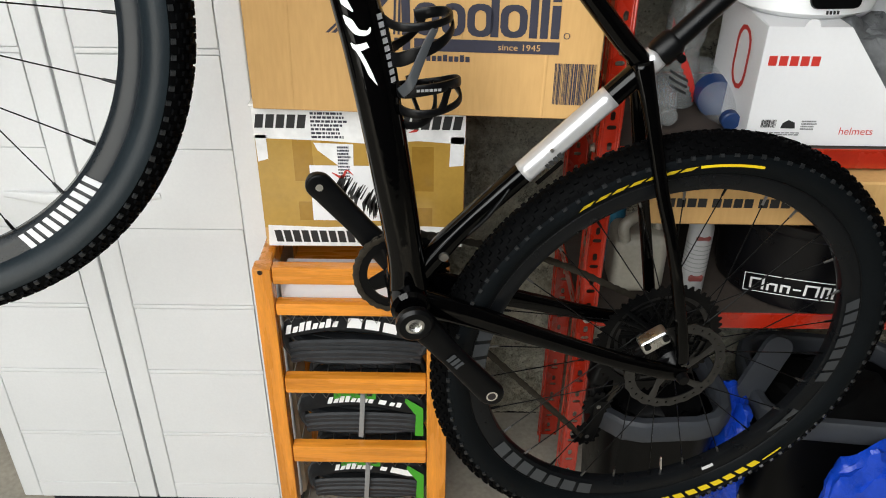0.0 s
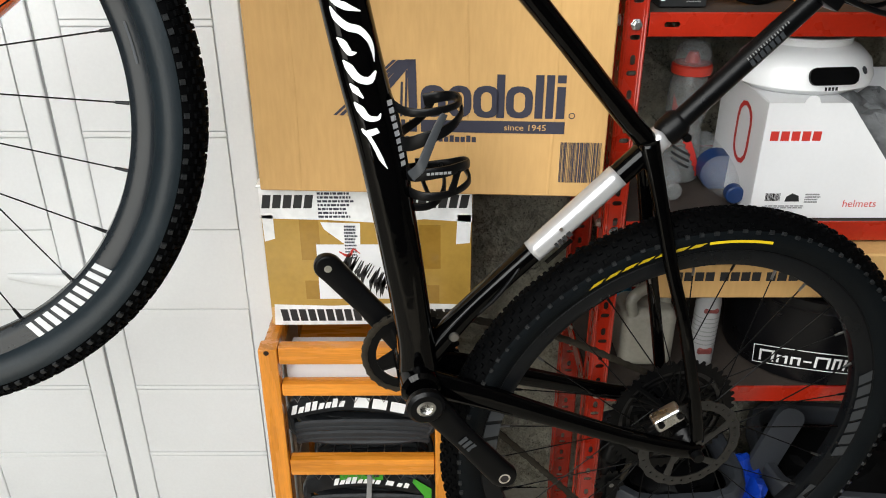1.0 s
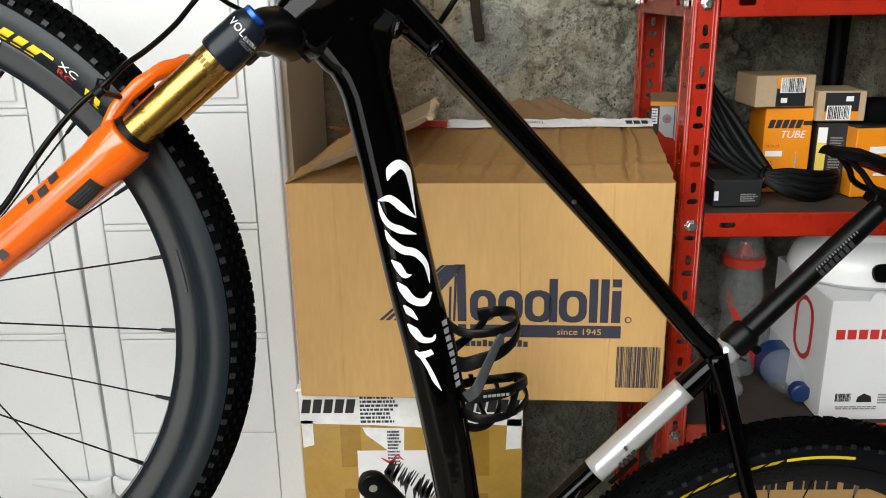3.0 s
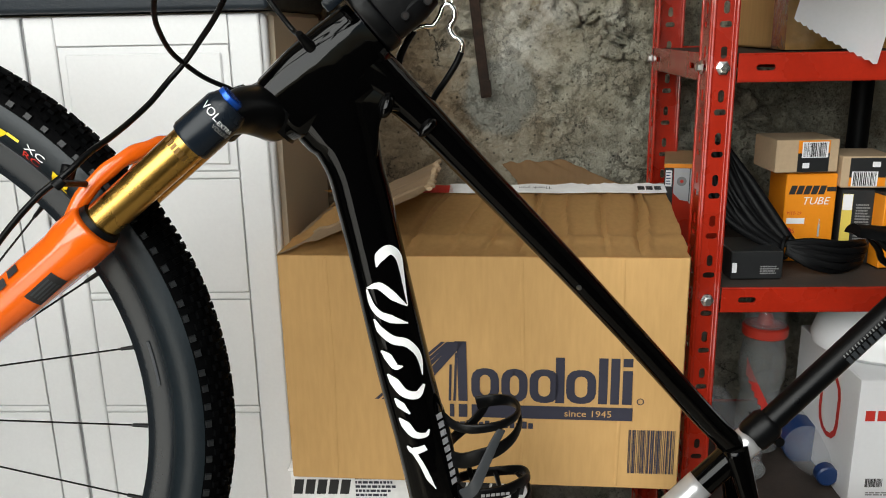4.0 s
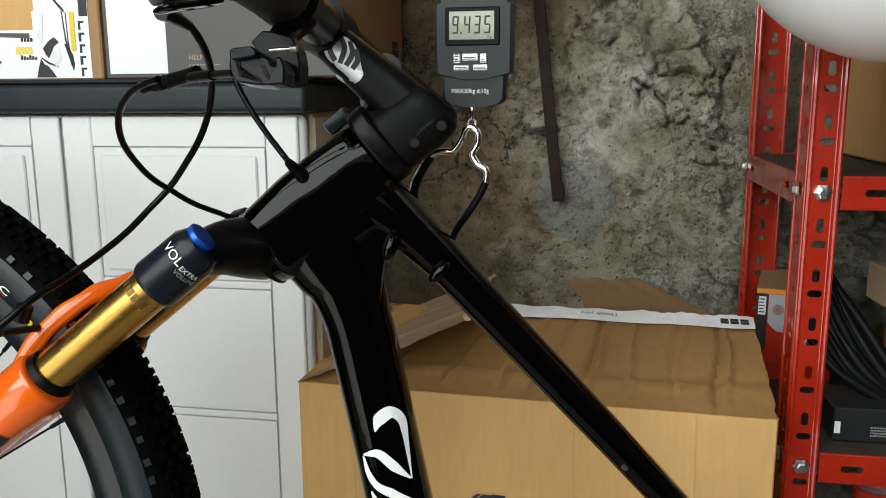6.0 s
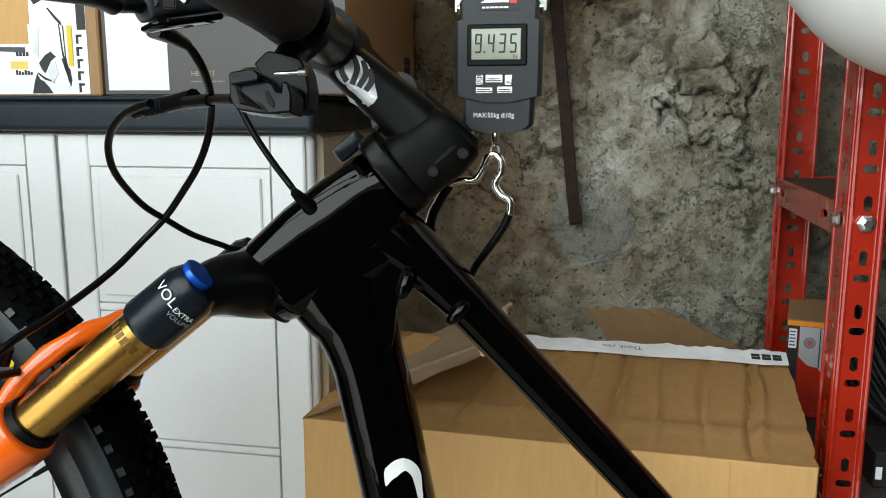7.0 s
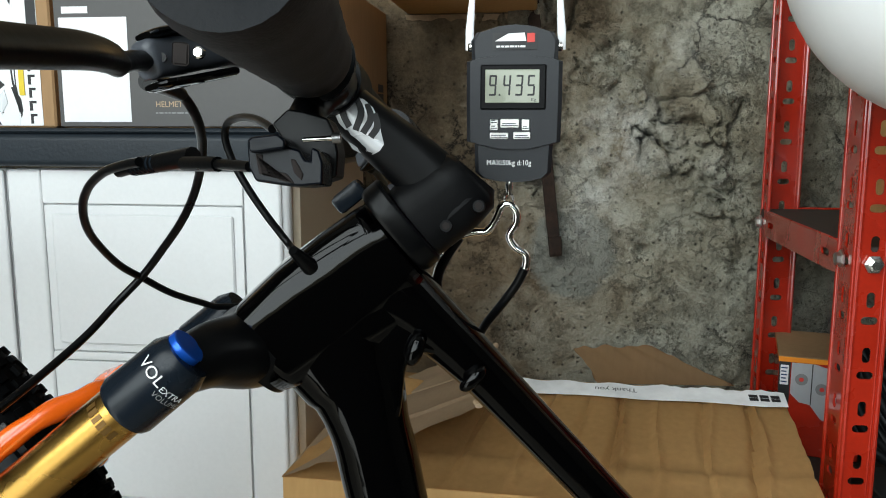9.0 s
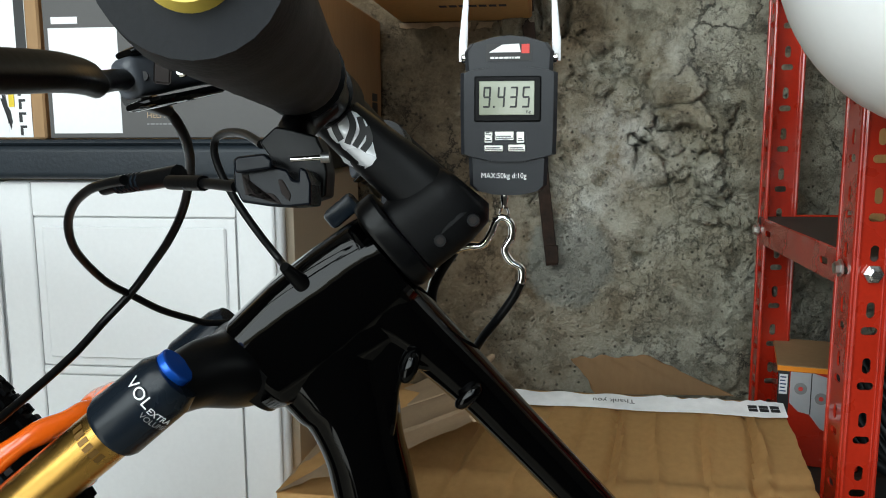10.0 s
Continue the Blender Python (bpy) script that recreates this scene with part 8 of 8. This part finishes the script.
# fork
fork = new("fork")
fork.parent = bike
fork["label"] = "suspension fork with orange lowers and gold stanchions"
FO = 0.0218
for s in (-1, 1):
    y = s * 0.067
    FO = 0.0218 if s < 0 else 0.0300
    st = part("stanchion", tube([ff(-0.30, FO, y), ff(-0.160, FO, y)], 0.0157, 28, up=(0, 1, 0)), GOLD, fork, "gold anodised stanchion")
    lw = part("lower_leg", tube([ff(a, FO + f, y * k) for a, f, k in ((-0.276, 0, 1), (-0.280, 0, 1), (-0.300, 0, 1), (-0.312, 0, 1.0), (-0.36, 0.001, 1.0), (-0.48, 0.006, 1.0), (-0.56, 0.022, 1.0), (-0.60, 0.045, 0.97), (-0.622, 0.052, 0.95))], [0.0200, 0.0232, 0.0236, 0.0216, 0.0208, 0.0190, 0.0175, 0.0175, 0.012], 28, up=(0, 1, 0)), ORANGE, fork, "gloss orange lower leg", split=70)
    part("seal_ring", tube([ff(-0.2785, FO, y), ff(-0.271, FO, y)], [0.0200, 0.0180], 28, up=(0, 1, 0)), MATT_BLACK, lw, "black dust seal")
    cap = part("crown_cap", tube([ff(-0.174, FO, y), ff(-0.171, FO, y), ff(-0.136, FO, y), ff(-0.128, FO, y)], [0.0180, 0.0190, 0.0185, 0.0150], 28, up=(0, 1, 0)), CROWN_BLUE, fork, "satin black fork crown cap", split=60)
    if s < 0:
        part("dial", tube([ff(-0.1290, FO + 0.004, y), ff(-0.1282, FO + 0.004, y), ff(-0.1240, FO + 0.004, y), ff(-0.1230, FO + 0.004, y)], [0.0098, 0.0110, 0.0110, 0.0096], 24, up=(0, 1, 0)), BLUE_ANO, cap, "blue anodised adjuster dial")

        def on_cap(x, yv):
            # x across the cap round its axis, yv along the axis upwards
            a = -math.pi / 2 + x / 0.0196
            return FORK_STEER @ (AX + AD * (-0.170 + yv) + AF * (FO - 0.0199 * math.cos(a)) + Vector((0, y + 0.0199 * math.sin(a), 0)))
        # print reads along the axis
        words("volume_words", "VOL", 0.0095, None, WHITE_INK, cap, bend=lambda p, q: on_cap(-0.014 + p, 0.0255 + q))
        words("extra_words", "EXTRA", 0.0050, None, WHITE_INK, cap, bend=lambda p, q: on_cap(0.005 + p, 0.0250 + q))
        words("extra_words", "VOLUME", 0.0046, None, GREY_INK, cap, bend=lambda p, q: on_cap(0.004 + p, 0.0205 + q))
        bm = bmesh.new()
        for q in range(6):
            x0 = -0.014 + 0.0042 * q
            bm.faces.new([bm.verts.new(FORK_STEER @ (AX + AD * (-0.186 + b) + AF * (FO - 0.0160 * math.cos(-math.pi / 2 + a / 0.0157)) + Vector((0, y + 0.0160 * math.sin(-math.pi / 2 + a / 0.0157), 0)))) for a, b in ((x0, 0), (x0 + 0.003, 0), (x0 + 0.003, 0.006), (x0, 0.006))])
        part("coating_print", bm, GOLD_INK, st, smooth=False)

        def on_leg(x, yv, rad=0.0214):
            a = -math.pi / 2 + x / 0.021
            return FORK_STEER @ (AX + AD * yv + AF * (FO + 0.001 - rad * math.cos(a)) + Vector((0, y + rad * math.sin(a), 0)))
        bm = bmesh.new()
        lab = [[bm.verts.new(on_leg(0.006 + 0.0025 * i, b, 0.0226)) for i in range(7)] for b in (-0.352, -0.322)]
        for i in range(6):
            bm.faces.new((lab[0][i], lab[0][i + 1], lab[1][i + 1], lab[1][i]))
        part("black_label", bm, BLACK_INK, lw, smooth=False)
        bm = bmesh.new()
        for q in range(4):
            bm.faces.new([bm.verts.new(on_leg(a, b, 0.0229)) for a, b in ((0.008 + 0.003 * q, -0.348), (0.0095 + 0.003 * q, -0.348), (0.0095 + 0.003 * q, -0.328), (0.008 + 0.003 * q, -0.328))])
        part("label_print", bm, DECAL_GREY, lw, smooth=False)
        for x0, y0, w, h in ((-0.020, -0.352, 0.008, 0.010), (-0.017, -0.366, 0.008, 0.010), (-0.019, -0.378, 0.007, 0.007), (-0.008, -0.43, 0.016, 0.008), (-0.008, -0.445, 0.014, 0.007), (-0.006, -0.475, 0.02, 0.012), (-0.004, -0.49, 0.018, 0.006)):
            bm = bmesh.new()
            bm.faces.new([bm.verts.new(on_leg(a, b, 0.0222 if y0 > -0.4 else 0.0212)) for a, b in ((x0, y0), (x0 + w, y0), (x0 + w, y0 + h), (x0, y0 + h))])
            part("black_logo", bm, BLACK_INK, lw, smooth=False)
FO = 0.0218
part("crown", tube(curve([ff(-0.146, FO - 0.002, -0.064), ff(-0.130, FO - 0.006, -0.040), ff(-0.120, FO - 0.016, -0.014), ff(-0.120, FO - 0.016, 0.014), ff(-0.130, FO - 0.006, 0.040), ff(-0.146, FO - 0.002, 0.064)], 6), [(0.0150, 0.016)] * 3 + [(0.0160 + 0.0009 * min(i, 24 - i), 0.0165 + 0.0006 * min(i, 24 - i)) for i in range(25)] + [(0.0150, 0.016)] * 3, 32, up=tuple(AD), square=2.3), SATIN_BLACK, fork, "satin black fork crown", split=85)
part("crown_race", tube([ff(-0.122, 0, 0), ff(-0.104, 0, 0)], [0.030, 0.029], 32, up=(0, 1, 0)), SATIN_BLACK, fork)
arch = [(-0.318, FO + 0.004, -0.066), (-0.296, 0.035, -0.066), (-0.275, 0.0455, -0.062), (-0.250, 0.0500, -0.055), (-0.226, 0.0490, -0.045), (-0.209, 0.0435, -0.028), (-0.203, 0.0400, -0.010)]
arch += [(a, f, -y) for a, f, y in reversed(arch)]
pa = curve([ff(*p) for p in arch], 6)
part("arch", tube(pa, [(0.0095, 0.0068 + 0.0007 * math.sin(i * 1.05) * math.sin(math.pi * i / (len(pa) - 1))) for i in range(len(pa))], 16, up=tuple(AF), square=2.8), ORANGE, fork, "gloss orange fork arch", split=60)
part("hose_clip", tube([ff(-0.262, 0.0575, -0.1125), ff(-0.254, 0.0575, -0.1115)], 0.0040, 12), MATT_BLACK, fork, "small black hose clip")
part("clip_arm", tube([ff(-0.258, 0.0570, -0.110), ff(-0.260, 0.0520, -0.066)], 0.0026, 8), MATT_BLACK, fork)

# stem and bar
stem = new("stem")
stem.parent = bike
stem["label"] = "matt black integrated stem"
part("spacer", tube([fk(-0.004, 0.004, 0), fk(-0.001, 0.004, 0), fk(0.008, 0.004, 0), fk(0.010, 0.004, 0)], [(0.0300, 0.024), (0.0315, 0.0255), (0.0315, 0.0255), (0.030, 0.024)], 32, up=(0, 1, 0), square=2.8), SATIN_BLACK, stem, "black headset spacer")
BARC = (0.0245, 0.098)
part("clamp_block", tube([fk(0.0105, 0.0, 0), fk(0.014, 0.0, 0), fk(0.040, -0.001, 0), fk(0.053, -0.001, 0), fk(0.058, 0.0, 0)], [(0.0245, 0.0215), (0.0255, 0.0225), (0.0250, 0.0225), (0.0225, 0.0205), (0.016, 0.015)], 40, up=(0, 1, 0), square=2.8), MATT_BLACK, stem, split=60)
part("stem_body", tube(curve([fk(0.036, -0.012, 0), fk(0.0345, 0.020, 0), fk(0.0280, 0.055, 0), fk(0.0225, 0.086, 0)], 6), [(0.0208 - 0.00032 * i, 0.0212 - 0.00010 * i) for i in range(19)], 40, up=(0, 1, 0), square=2.8), MATT_BLACK, stem, split=60)
for al, fw in ((0.025, -0.0145), (0.0475, -0.0175)):
    part("clamp_bolt", tube([fk(al, fw, -0.0212), fk(al, fw, -0.0180)], [0.0036, 0.0042], 14), MATT_BLACK, stem, "black hex bolt")
    part("bolt_socket", tube([fk(al, fw, -0.0215), fk(al, fw, -0.0212)], 0.0024, 6), SLOT, stem)
part("faceplate", tube([fk(BARC[0], BARC[1], -0.024), fk(BARC[0], BARC[1], 0.024)], 0.0215, 28), MATT_BLACK, stem)


def on_stem(al, fw, lift=0.0005):
    """On the near cheek of the stem, which narrows towards the bar and rounds off at its edges."""
    u = max(0.0, min(1.0, (fw + 0.012) / 0.098))
    mid = 0.0365 - 0.0140 * u ** 1.4
    high, wide = 0.0208 - 0.0058 * u, 0.0212 - 0.0018 * u
    k = min(0.95, abs(al - mid) / high)
    return fk(al, fw, -wide * (1 - k ** 2.8) ** (1 / 2.8) - lift)


# a silver field with four dark strokes, laid over the curved cheek
bm = bmesh.new()
upper = [(0.0200, 0.0900), (0.0258, 0.0857), (0.0305, 0.0820), (0.0347, 0.0750), (0.0357, 0.0679), (0.0342, 0.0614), (0.0312, 0.0551), (0.0285, 0.0495), (0.0270, 0.0465)]
lower = [(0.0175, 0.0860), (0.0152, 0.0780), (0.0130, 0.0720), (0.0110, 0.0655), (0.0098, 0.0586), (0.0115, 0.0540), (0.0140, 0.0500), (0.0180, 0.0464), (0.0225, 0.0452)]
rows = [[bm.verts.new(on_stem(*(Vector((*b, 0)).lerp(Vector((*a, 0)), k / 8)).xy)) for k in range(9)] for a, b in zip(upper, lower)]
for A, B in zip(rows, rows[1:]):
    for k in range(8):
        bm.faces.new((A[k], A[k + 1], B[k + 1], B[k]))
part("silver_field", bm, DECAL_SILVER, stem, "silver logo field")
for pts in ([(0.0245, 0.0830), (0.0195, 0.0760), (0.0175, 0.0680)], [(0.0320, 0.0800), (0.0285, 0.0700), (0.0190, 0.0640)], [(0.0345, 0.0720), (0.0306, 0.0634), (0.0214, 0.0597)], [(0.0345, 0.0645), (0.0305, 0.0572), (0.0235, 0.0549)]):
    bm = bmesh.new()
    ribbon(bm, pts, [0.0030, 0.0042, 0.0040], lambda x, y: on_stem(x, y, 0.0009))
    part("logo_bar", bm, BLACK_INK, stem, smooth=False)
part("headset_tab", box((-0.010, -0.008, -0.006), (0.012, 0.008, 0.006), 0.003, Matrix.Translation(fk(-0.0125, 0.0390, 0.006)) @ pose(0, 0, 0, 0, -39, 0), 2), CROWN_BLUE, stem, "blue-black headset tab")

FKM = STEER @ Matrix.Translation(AX) @ Matrix((AD, AF, Vector((0, 1, 0)))).transposed().to_4x4()
bar = new("handlebar")
bar.parent = bike
bar["label"] = "black carbon flat handlebar"


def hb_(y, fwd=0.0, al=0.0):
    """On the bar, y sideways; the tips sweep slightly back and up."""
    k = abs(y)
    return fk(BARC[0] + 0.0447 * k + al, BARC[1] - 0.155 * k + fwd, y)


ys = [-0.365 + 0.73 * k / 40 for k in range(41)]
part("tube", tube([hb_(y) for y in ys], [0.0160 if abs(y) < 0.05 else 0.0155 - 0.004 * min(1, (abs(y) - 0.05) / 0.1) for y in ys], 20, up=tuple(AD)), SATIN_BLACK, bar)
for s in (-1, 1):
    gy = [s * (0.178 + 0.189 * k / 16) for k in range(17)]
    g = part("grip", tube([hb_(y) for y in gy], [0.0155, 0.0178] + [0.0172 + 0.0003 * (k % 2) for k in range(12)] + [0.0172, 0.0176, 0.0160], 28, up=tuple(AD)), FOAM, bar, "black foam grip", split=60)
    part("end_plug", tube([hb_(s * 0.3668), hb_(s * 0.3705)], [0.0086, 0.0074], 40, up=tuple(AD)), YELLOW_CARD, g, "yellow bar end plug")
    # brake lever
    bl = new("brake_lever")
    bl.parent = bar
    bl["label"] = "black hydraulic brake lever"

    def lv(al, fw, y):
        return fk(al, fw, s * y)
    y0 = s * 0.158
    plate_up = tuple(STEER.to_3x3() @ (AD * 0.53 + AF * 0.85))
    part("clamp", tube([hb_(y0 - 0.008), hb_(y0 + 0.008)], 0.0185, 22, up=tuple(AD)), SATIN_BLACK, bl)
    part("reservoir", tube(curve([lv(0.020, 0.084, 0.170), lv(0.0098, 0.0842, 0.2090), lv(-0.0030, 0.0855, 0.2310), lv(-0.0078, 0.0862, 0.2385), lv(-0.0090, 0.0862, 0.2400)], 5), [(0.0060, 0.0066)] * 16 + [(0.0056, 0.006), (0.0052, 0.0052), (0.0044, 0.0045), (0.0034, 0.0036), (0.0024, 0.003)], 24, up=plate_up, square=4), GREY_RESIN, bl, "dark grey reservoir", split=60)
    for a, b, c in (((-0.0033, 0.0919, 0.2412), (0.0034, 0.0917, 0.2309), (0.0138, 0.0919, 0.2121)), ((-0.0120, 0.0779, 0.2395), (-0.0049, 0.0764, 0.2292), (0.0062, 0.0753, 0.2104))):
        part("rim_plate", tube(curve([lv(*a), lv(*b), lv(*c)], 6), [(0.0040, 0.0010), (0.0060, 0.0015)] + [(0.0068, 0.0017)] * 11, 16, up=plate_up, square=3), GLOSS_BLACK, bl, "glossy clamp plate")
    part("window", box((-0.0028, -0.0005, -0.0038), (0.0028, 0.0004, 0.0038), 0.0008, Matrix.Translation(lv(0.0024, 0.0802, 0.2392)) @ pose(0, 0, 0, 0, 5, 0)), SLOT, bl, "dark plate as the shade of a square recess")
    part("pivot_bolt", tube([lv(0.0070, 0.0775, 0.2360), lv(0.0070, 0.0775, 0.2376), lv(0.0070, 0.0775, 0.2381)], [0.0021, 0.0021, 0.0015], 14), CHROME, bl, "bright pivot bolt")
    part("pivot_pin", tube([lv(-0.0030, 0.0829, 0.2395), lv(-0.0030, 0.0829, 0.2404)], 0.0016, 14), SATIN_BLACK, bl)
    pb = curve([lv(-0.0080, 0.0852, 0.2420), lv(-0.0091, 0.0843, 0.2492), lv(-0.0100, 0.0819, 0.2600), lv(-0.0094, 0.0805, 0.2680), lv(-0.0088, 0.0795, 0.2763), lv(-0.0086, 0.0769, 0.2924), lv(-0.0107, 0.0738, 0.3142), lv(-0.0124, 0.0712, 0.3320), lv(-0.0137, 0.0685, 0.3479)], 5)
    part("blade", tube(pb, [(0.0032, 0.0030)] * 11 + [(0.0036, 0.0030), (0.0041, 0.0032), (0.0046, 0.0034), (0.0050, 0.0036)] + [(0.0055, 0.0040)] * (len(pb) - 17) + [(0.0040, 0.003), (0.0022, 0.0018)], 20, up=tuple(AD), square=2.6), SATIN_BLACK, bl, "black lever blade")
    # thumb remote
    rm = new("remote_lever")
    rm.parent = bar
    rm["label"] = "blue-black thumb remote with cable barrel"
    y1 = s * 0.150
    part("clamp", tube([hb_(y1 - 0.007), hb_(y1 + 0.007)], 0.0180, 22, up=tuple(AD)), SATIN_BLACK, rm)
    part("strut", tube(curve([hb_(y1, -0.014), lv(0.0165, 0.0560, 0.165), lv(0.0140, 0.0440, 0.190)], 5), (0.0075, 0.0060), 14, square=2.6), SATIN_BLACK, rm)
    for nm, outline, ya, yb, mt, lab in (
        ("bracket", [(0.0182, 0.0500), (0.0238, 0.0420), (0.0223, 0.0360), (0.0184, 0.0291), (0.0122, 0.0226), (0.0067, 0.0248), (0.0050, 0.0340), (0.0051, 0.0443), (0.0057, 0.0540), (0.0140, 0.0545)], 0.180, 0.197, SATIN_BLACK, ""),
        ("housing", [(-0.0021, 0.0500), (-0.0003, 0.0499), (0.0078, 0.0446), (0.0084, 0.0414), (0.0075, 0.0390), (0.0104, 0.0350), (0.0097, 0.0310), (0.0108, 0.0296), (0.0141, 0.0333), (0.0157, 0.0307), (0.0140, 0.0263), (0.0089, 0.0204), (0.0027, 0.0246), (-0.0020, 0.0288), (-0.0091, 0.0366), (-0.0079, 0.0420)], 0.199, 0.218, REMOTE_BLACK, "blue-black moulded housing"),
        ("thumb_paddle", [(-0.0010, 0.0485), (0.0004, 0.0486), (0.0084, 0.0434), (0.0092, 0.0401), (0.0072, 0.0378), (-0.0019, 0.0432), (-0.0035, 0.0451)], 0.2165, 0.2225, REMOTE_BLACK, "blue-grey thumb paddle"),
        ("recess", [(-0.0029, 0.0440), (-0.0009, 0.0422), (-0.0049, 0.0367), (-0.0014, 0.0351), (0.0015, 0.0315), (0.0015, 0.0289), (0.0013, 0.0269), (-0.0013, 0.0303), (-0.0040, 0.0352), (-0.0063, 0.0376)], 0.2170, 0.2186, SLOT, "dark moulded recess"),
        ("recess", [(0.0057, 0.0345), (0.0070, 0.0335), (0.0060, 0.0275), (0.0040, 0.0262), (0.0036, 0.0300)], 0.2170, 0.2186, SLOT, ""),
    ):
        bm = bmesh.new()
        plate(bm, outline, FKM @ Matrix.Translation((0, 0, min(s * ya, s * yb))), yb - ya)
        bmesh.ops.recalc_face_normals(bm, faces=bm.faces)
        bmesh.ops.bevel(bm, geom=bm.edges[:], offset=0.0004 if nm == "recess" else 0.0010, segments=2, affect="EDGES", profile=0.5)
        part(nm, bm, mt, rm, lab, split=50)
    part("cable_rod", tube([lv(0.0138, 0.0366, 0.2195), lv(0.0232, 0.0298, 0.2195)], 0.0009, 10), CHROME, rm, "bright steel cable end")
    part("rod_nut", tube([lv(0.0222, 0.0305, 0.2195), lv(0.0246, 0.0287, 0.2195)], 0.0019, 12), STEEL, rm)

# hoses and cables, in the room's own metres
def cable(name, pts, r, label, parent=None, mat=SATIN_BLACK):
    return part(name, tube([BI @ p for p in curve(pts, 10)], r, 10), mat, parent or bike, label)


cable("brake_hose", [(-0.1990, 0.7450, 1.6385), (-0.2009, 0.7650, 1.6352), (-0.2009, 0.7750, 1.6291), (-0.2045, 0.7900, 1.6213), (-0.2122, 0.8100, 1.6115), (-0.2223, 0.8300, 1.5990), (-0.2360, 0.8500, 1.5818), (-0.2516, 0.8650, 1.5639), (-0.2686, 0.8760, 1.5467), (-0.2859, 0.8820, 1.5283), (-0.3011, 0.8750, 1.5112), (-0.3098, 0.8550, 1.4959), (-0.3187, 0.8300, 1.4827), (-0.3237, 0.8000, 1.4732), (-0.3297, 0.7750, 1.4653), (-0.3415, 0.7590, 1.4520), (-0.3610, 0.7530, 1.4375), (-0.3840, 0.7480, 1.4145), (-0.4090, 0.7450, 1.3855), (-0.4280, 0.7450, 1.3617), (-0.4465, 0.7450, 1.3424), (-0.4675, 0.7450, 1.3221), (-0.5057, 0.7412, 1.2905), (-0.5439, 0.7349, 1.2589), (-0.5744, 0.7400, 1.2335)], 0.0025, "black brake hose")
part("hose_fitting", tube([BI @ Vector((-0.1975, 0.725, 1.6400)), BI @ Vector((-0.1985, 0.740, 1.6395)), BI @ Vector((-0.2002, 0.762, 1.6360))], [0.0040, 0.0044, 0.0030], 14), SATIN_BLACK, bike, "black hose fitting under the lever")
cable("remote_cable", [(-0.2170, 0.7520, 1.6058), (-0.2311, 0.7620, 1.6035), (-0.2475, 0.7750, 1.5994), (-0.2642, 0.7900, 1.5913), (-0.2772, 0.8050, 1.5801), (-0.2859, 0.8220, 1.5660), (-0.2905, 0.8420, 1.5523), (-0.2915, 0.8650, 1.5371), (-0.2870, 0.8840, 1.5257), (-0.2764, 0.9000, 1.5132), (-0.2628, 0.9150, 1.5039), (-0.2545, 0.9250, 1.4991), (-0.2350, 0.9450, 1.4970), (-0.2000, 0.9620, 1.5000)], 0.0023, "black cable loop")
cable("cable_ferrule", [(-0.1450, 0.6970, 1.6071), (-0.1650, 0.7160, 1.6069), (-0.1873, 0.7347, 1.6060)], 0.0021, "black cable ferrule")
cable("cable_ferrule", [(-0.1655, 0.7165, 1.6069), (-0.1760, 0.7252, 1.6065), (-0.1880, 0.7352, 1.6060)], 0.0031, "")
cable("barrel_adjuster", [(-0.1870, 0.7420, 1.6088), (-0.1960, 0.7470, 1.6073), (-0.2080, 0.7536, 1.6054)], 0.0044, "black barrel adjuster")
barrel = cable("barrel_sleeve", [(-0.2065, 0.7528, 1.6056), (-0.2160, 0.7580, 1.6044), (-0.2260, 0.7635, 1.6029)], 0.0040, "ribbed black sleeve", mat=CROWN_BLUE)
for k in range(7):
    q = Vector((-0.2080, 0.7537, 1.6054)).lerp(Vector((-0.2245, 0.7627, 1.6031)), k / 6)
    cable("rib", [q, q + Vector((-0.0006, 0.0003, -0.0001)), q + Vector((-0.0012, 0.0006, -0.0002))], 0.0043, "", barrel)
cable("boot", [(-0.2255, 0.7632, 1.6030), (-0.2310, 0.7665, 1.6017), (-0.2370, 0.7705, 1.6003)], 0.0030, "")
cable("shift_cable", [(-0.1709, 0.8000, 1.6203), (-0.1876, 0.8250, 1.6249), (-0.2040, 0.8450, 1.6261), (-0.2177, 0.8600, 1.6231), (-0.2222, 0.8660, 1.6151), (-0.2194, 0.8680, 1.6021), (-0.2104, 0.8680, 1.5855), (-0.1995, 0.8690, 1.5688), (-0.1874, 0.8700, 1.5526)] + [tuple(BM @ S(-0.0205, 1.5295, -0.030))], 0.0023, "black cable into the head tube")
part("crown_hose_clip", tube([ff(-0.272, 0.066, -0.058), ff(-0.262, 0.072, -0.058)], 0.006, 10), SATIN_BLACK, fork)
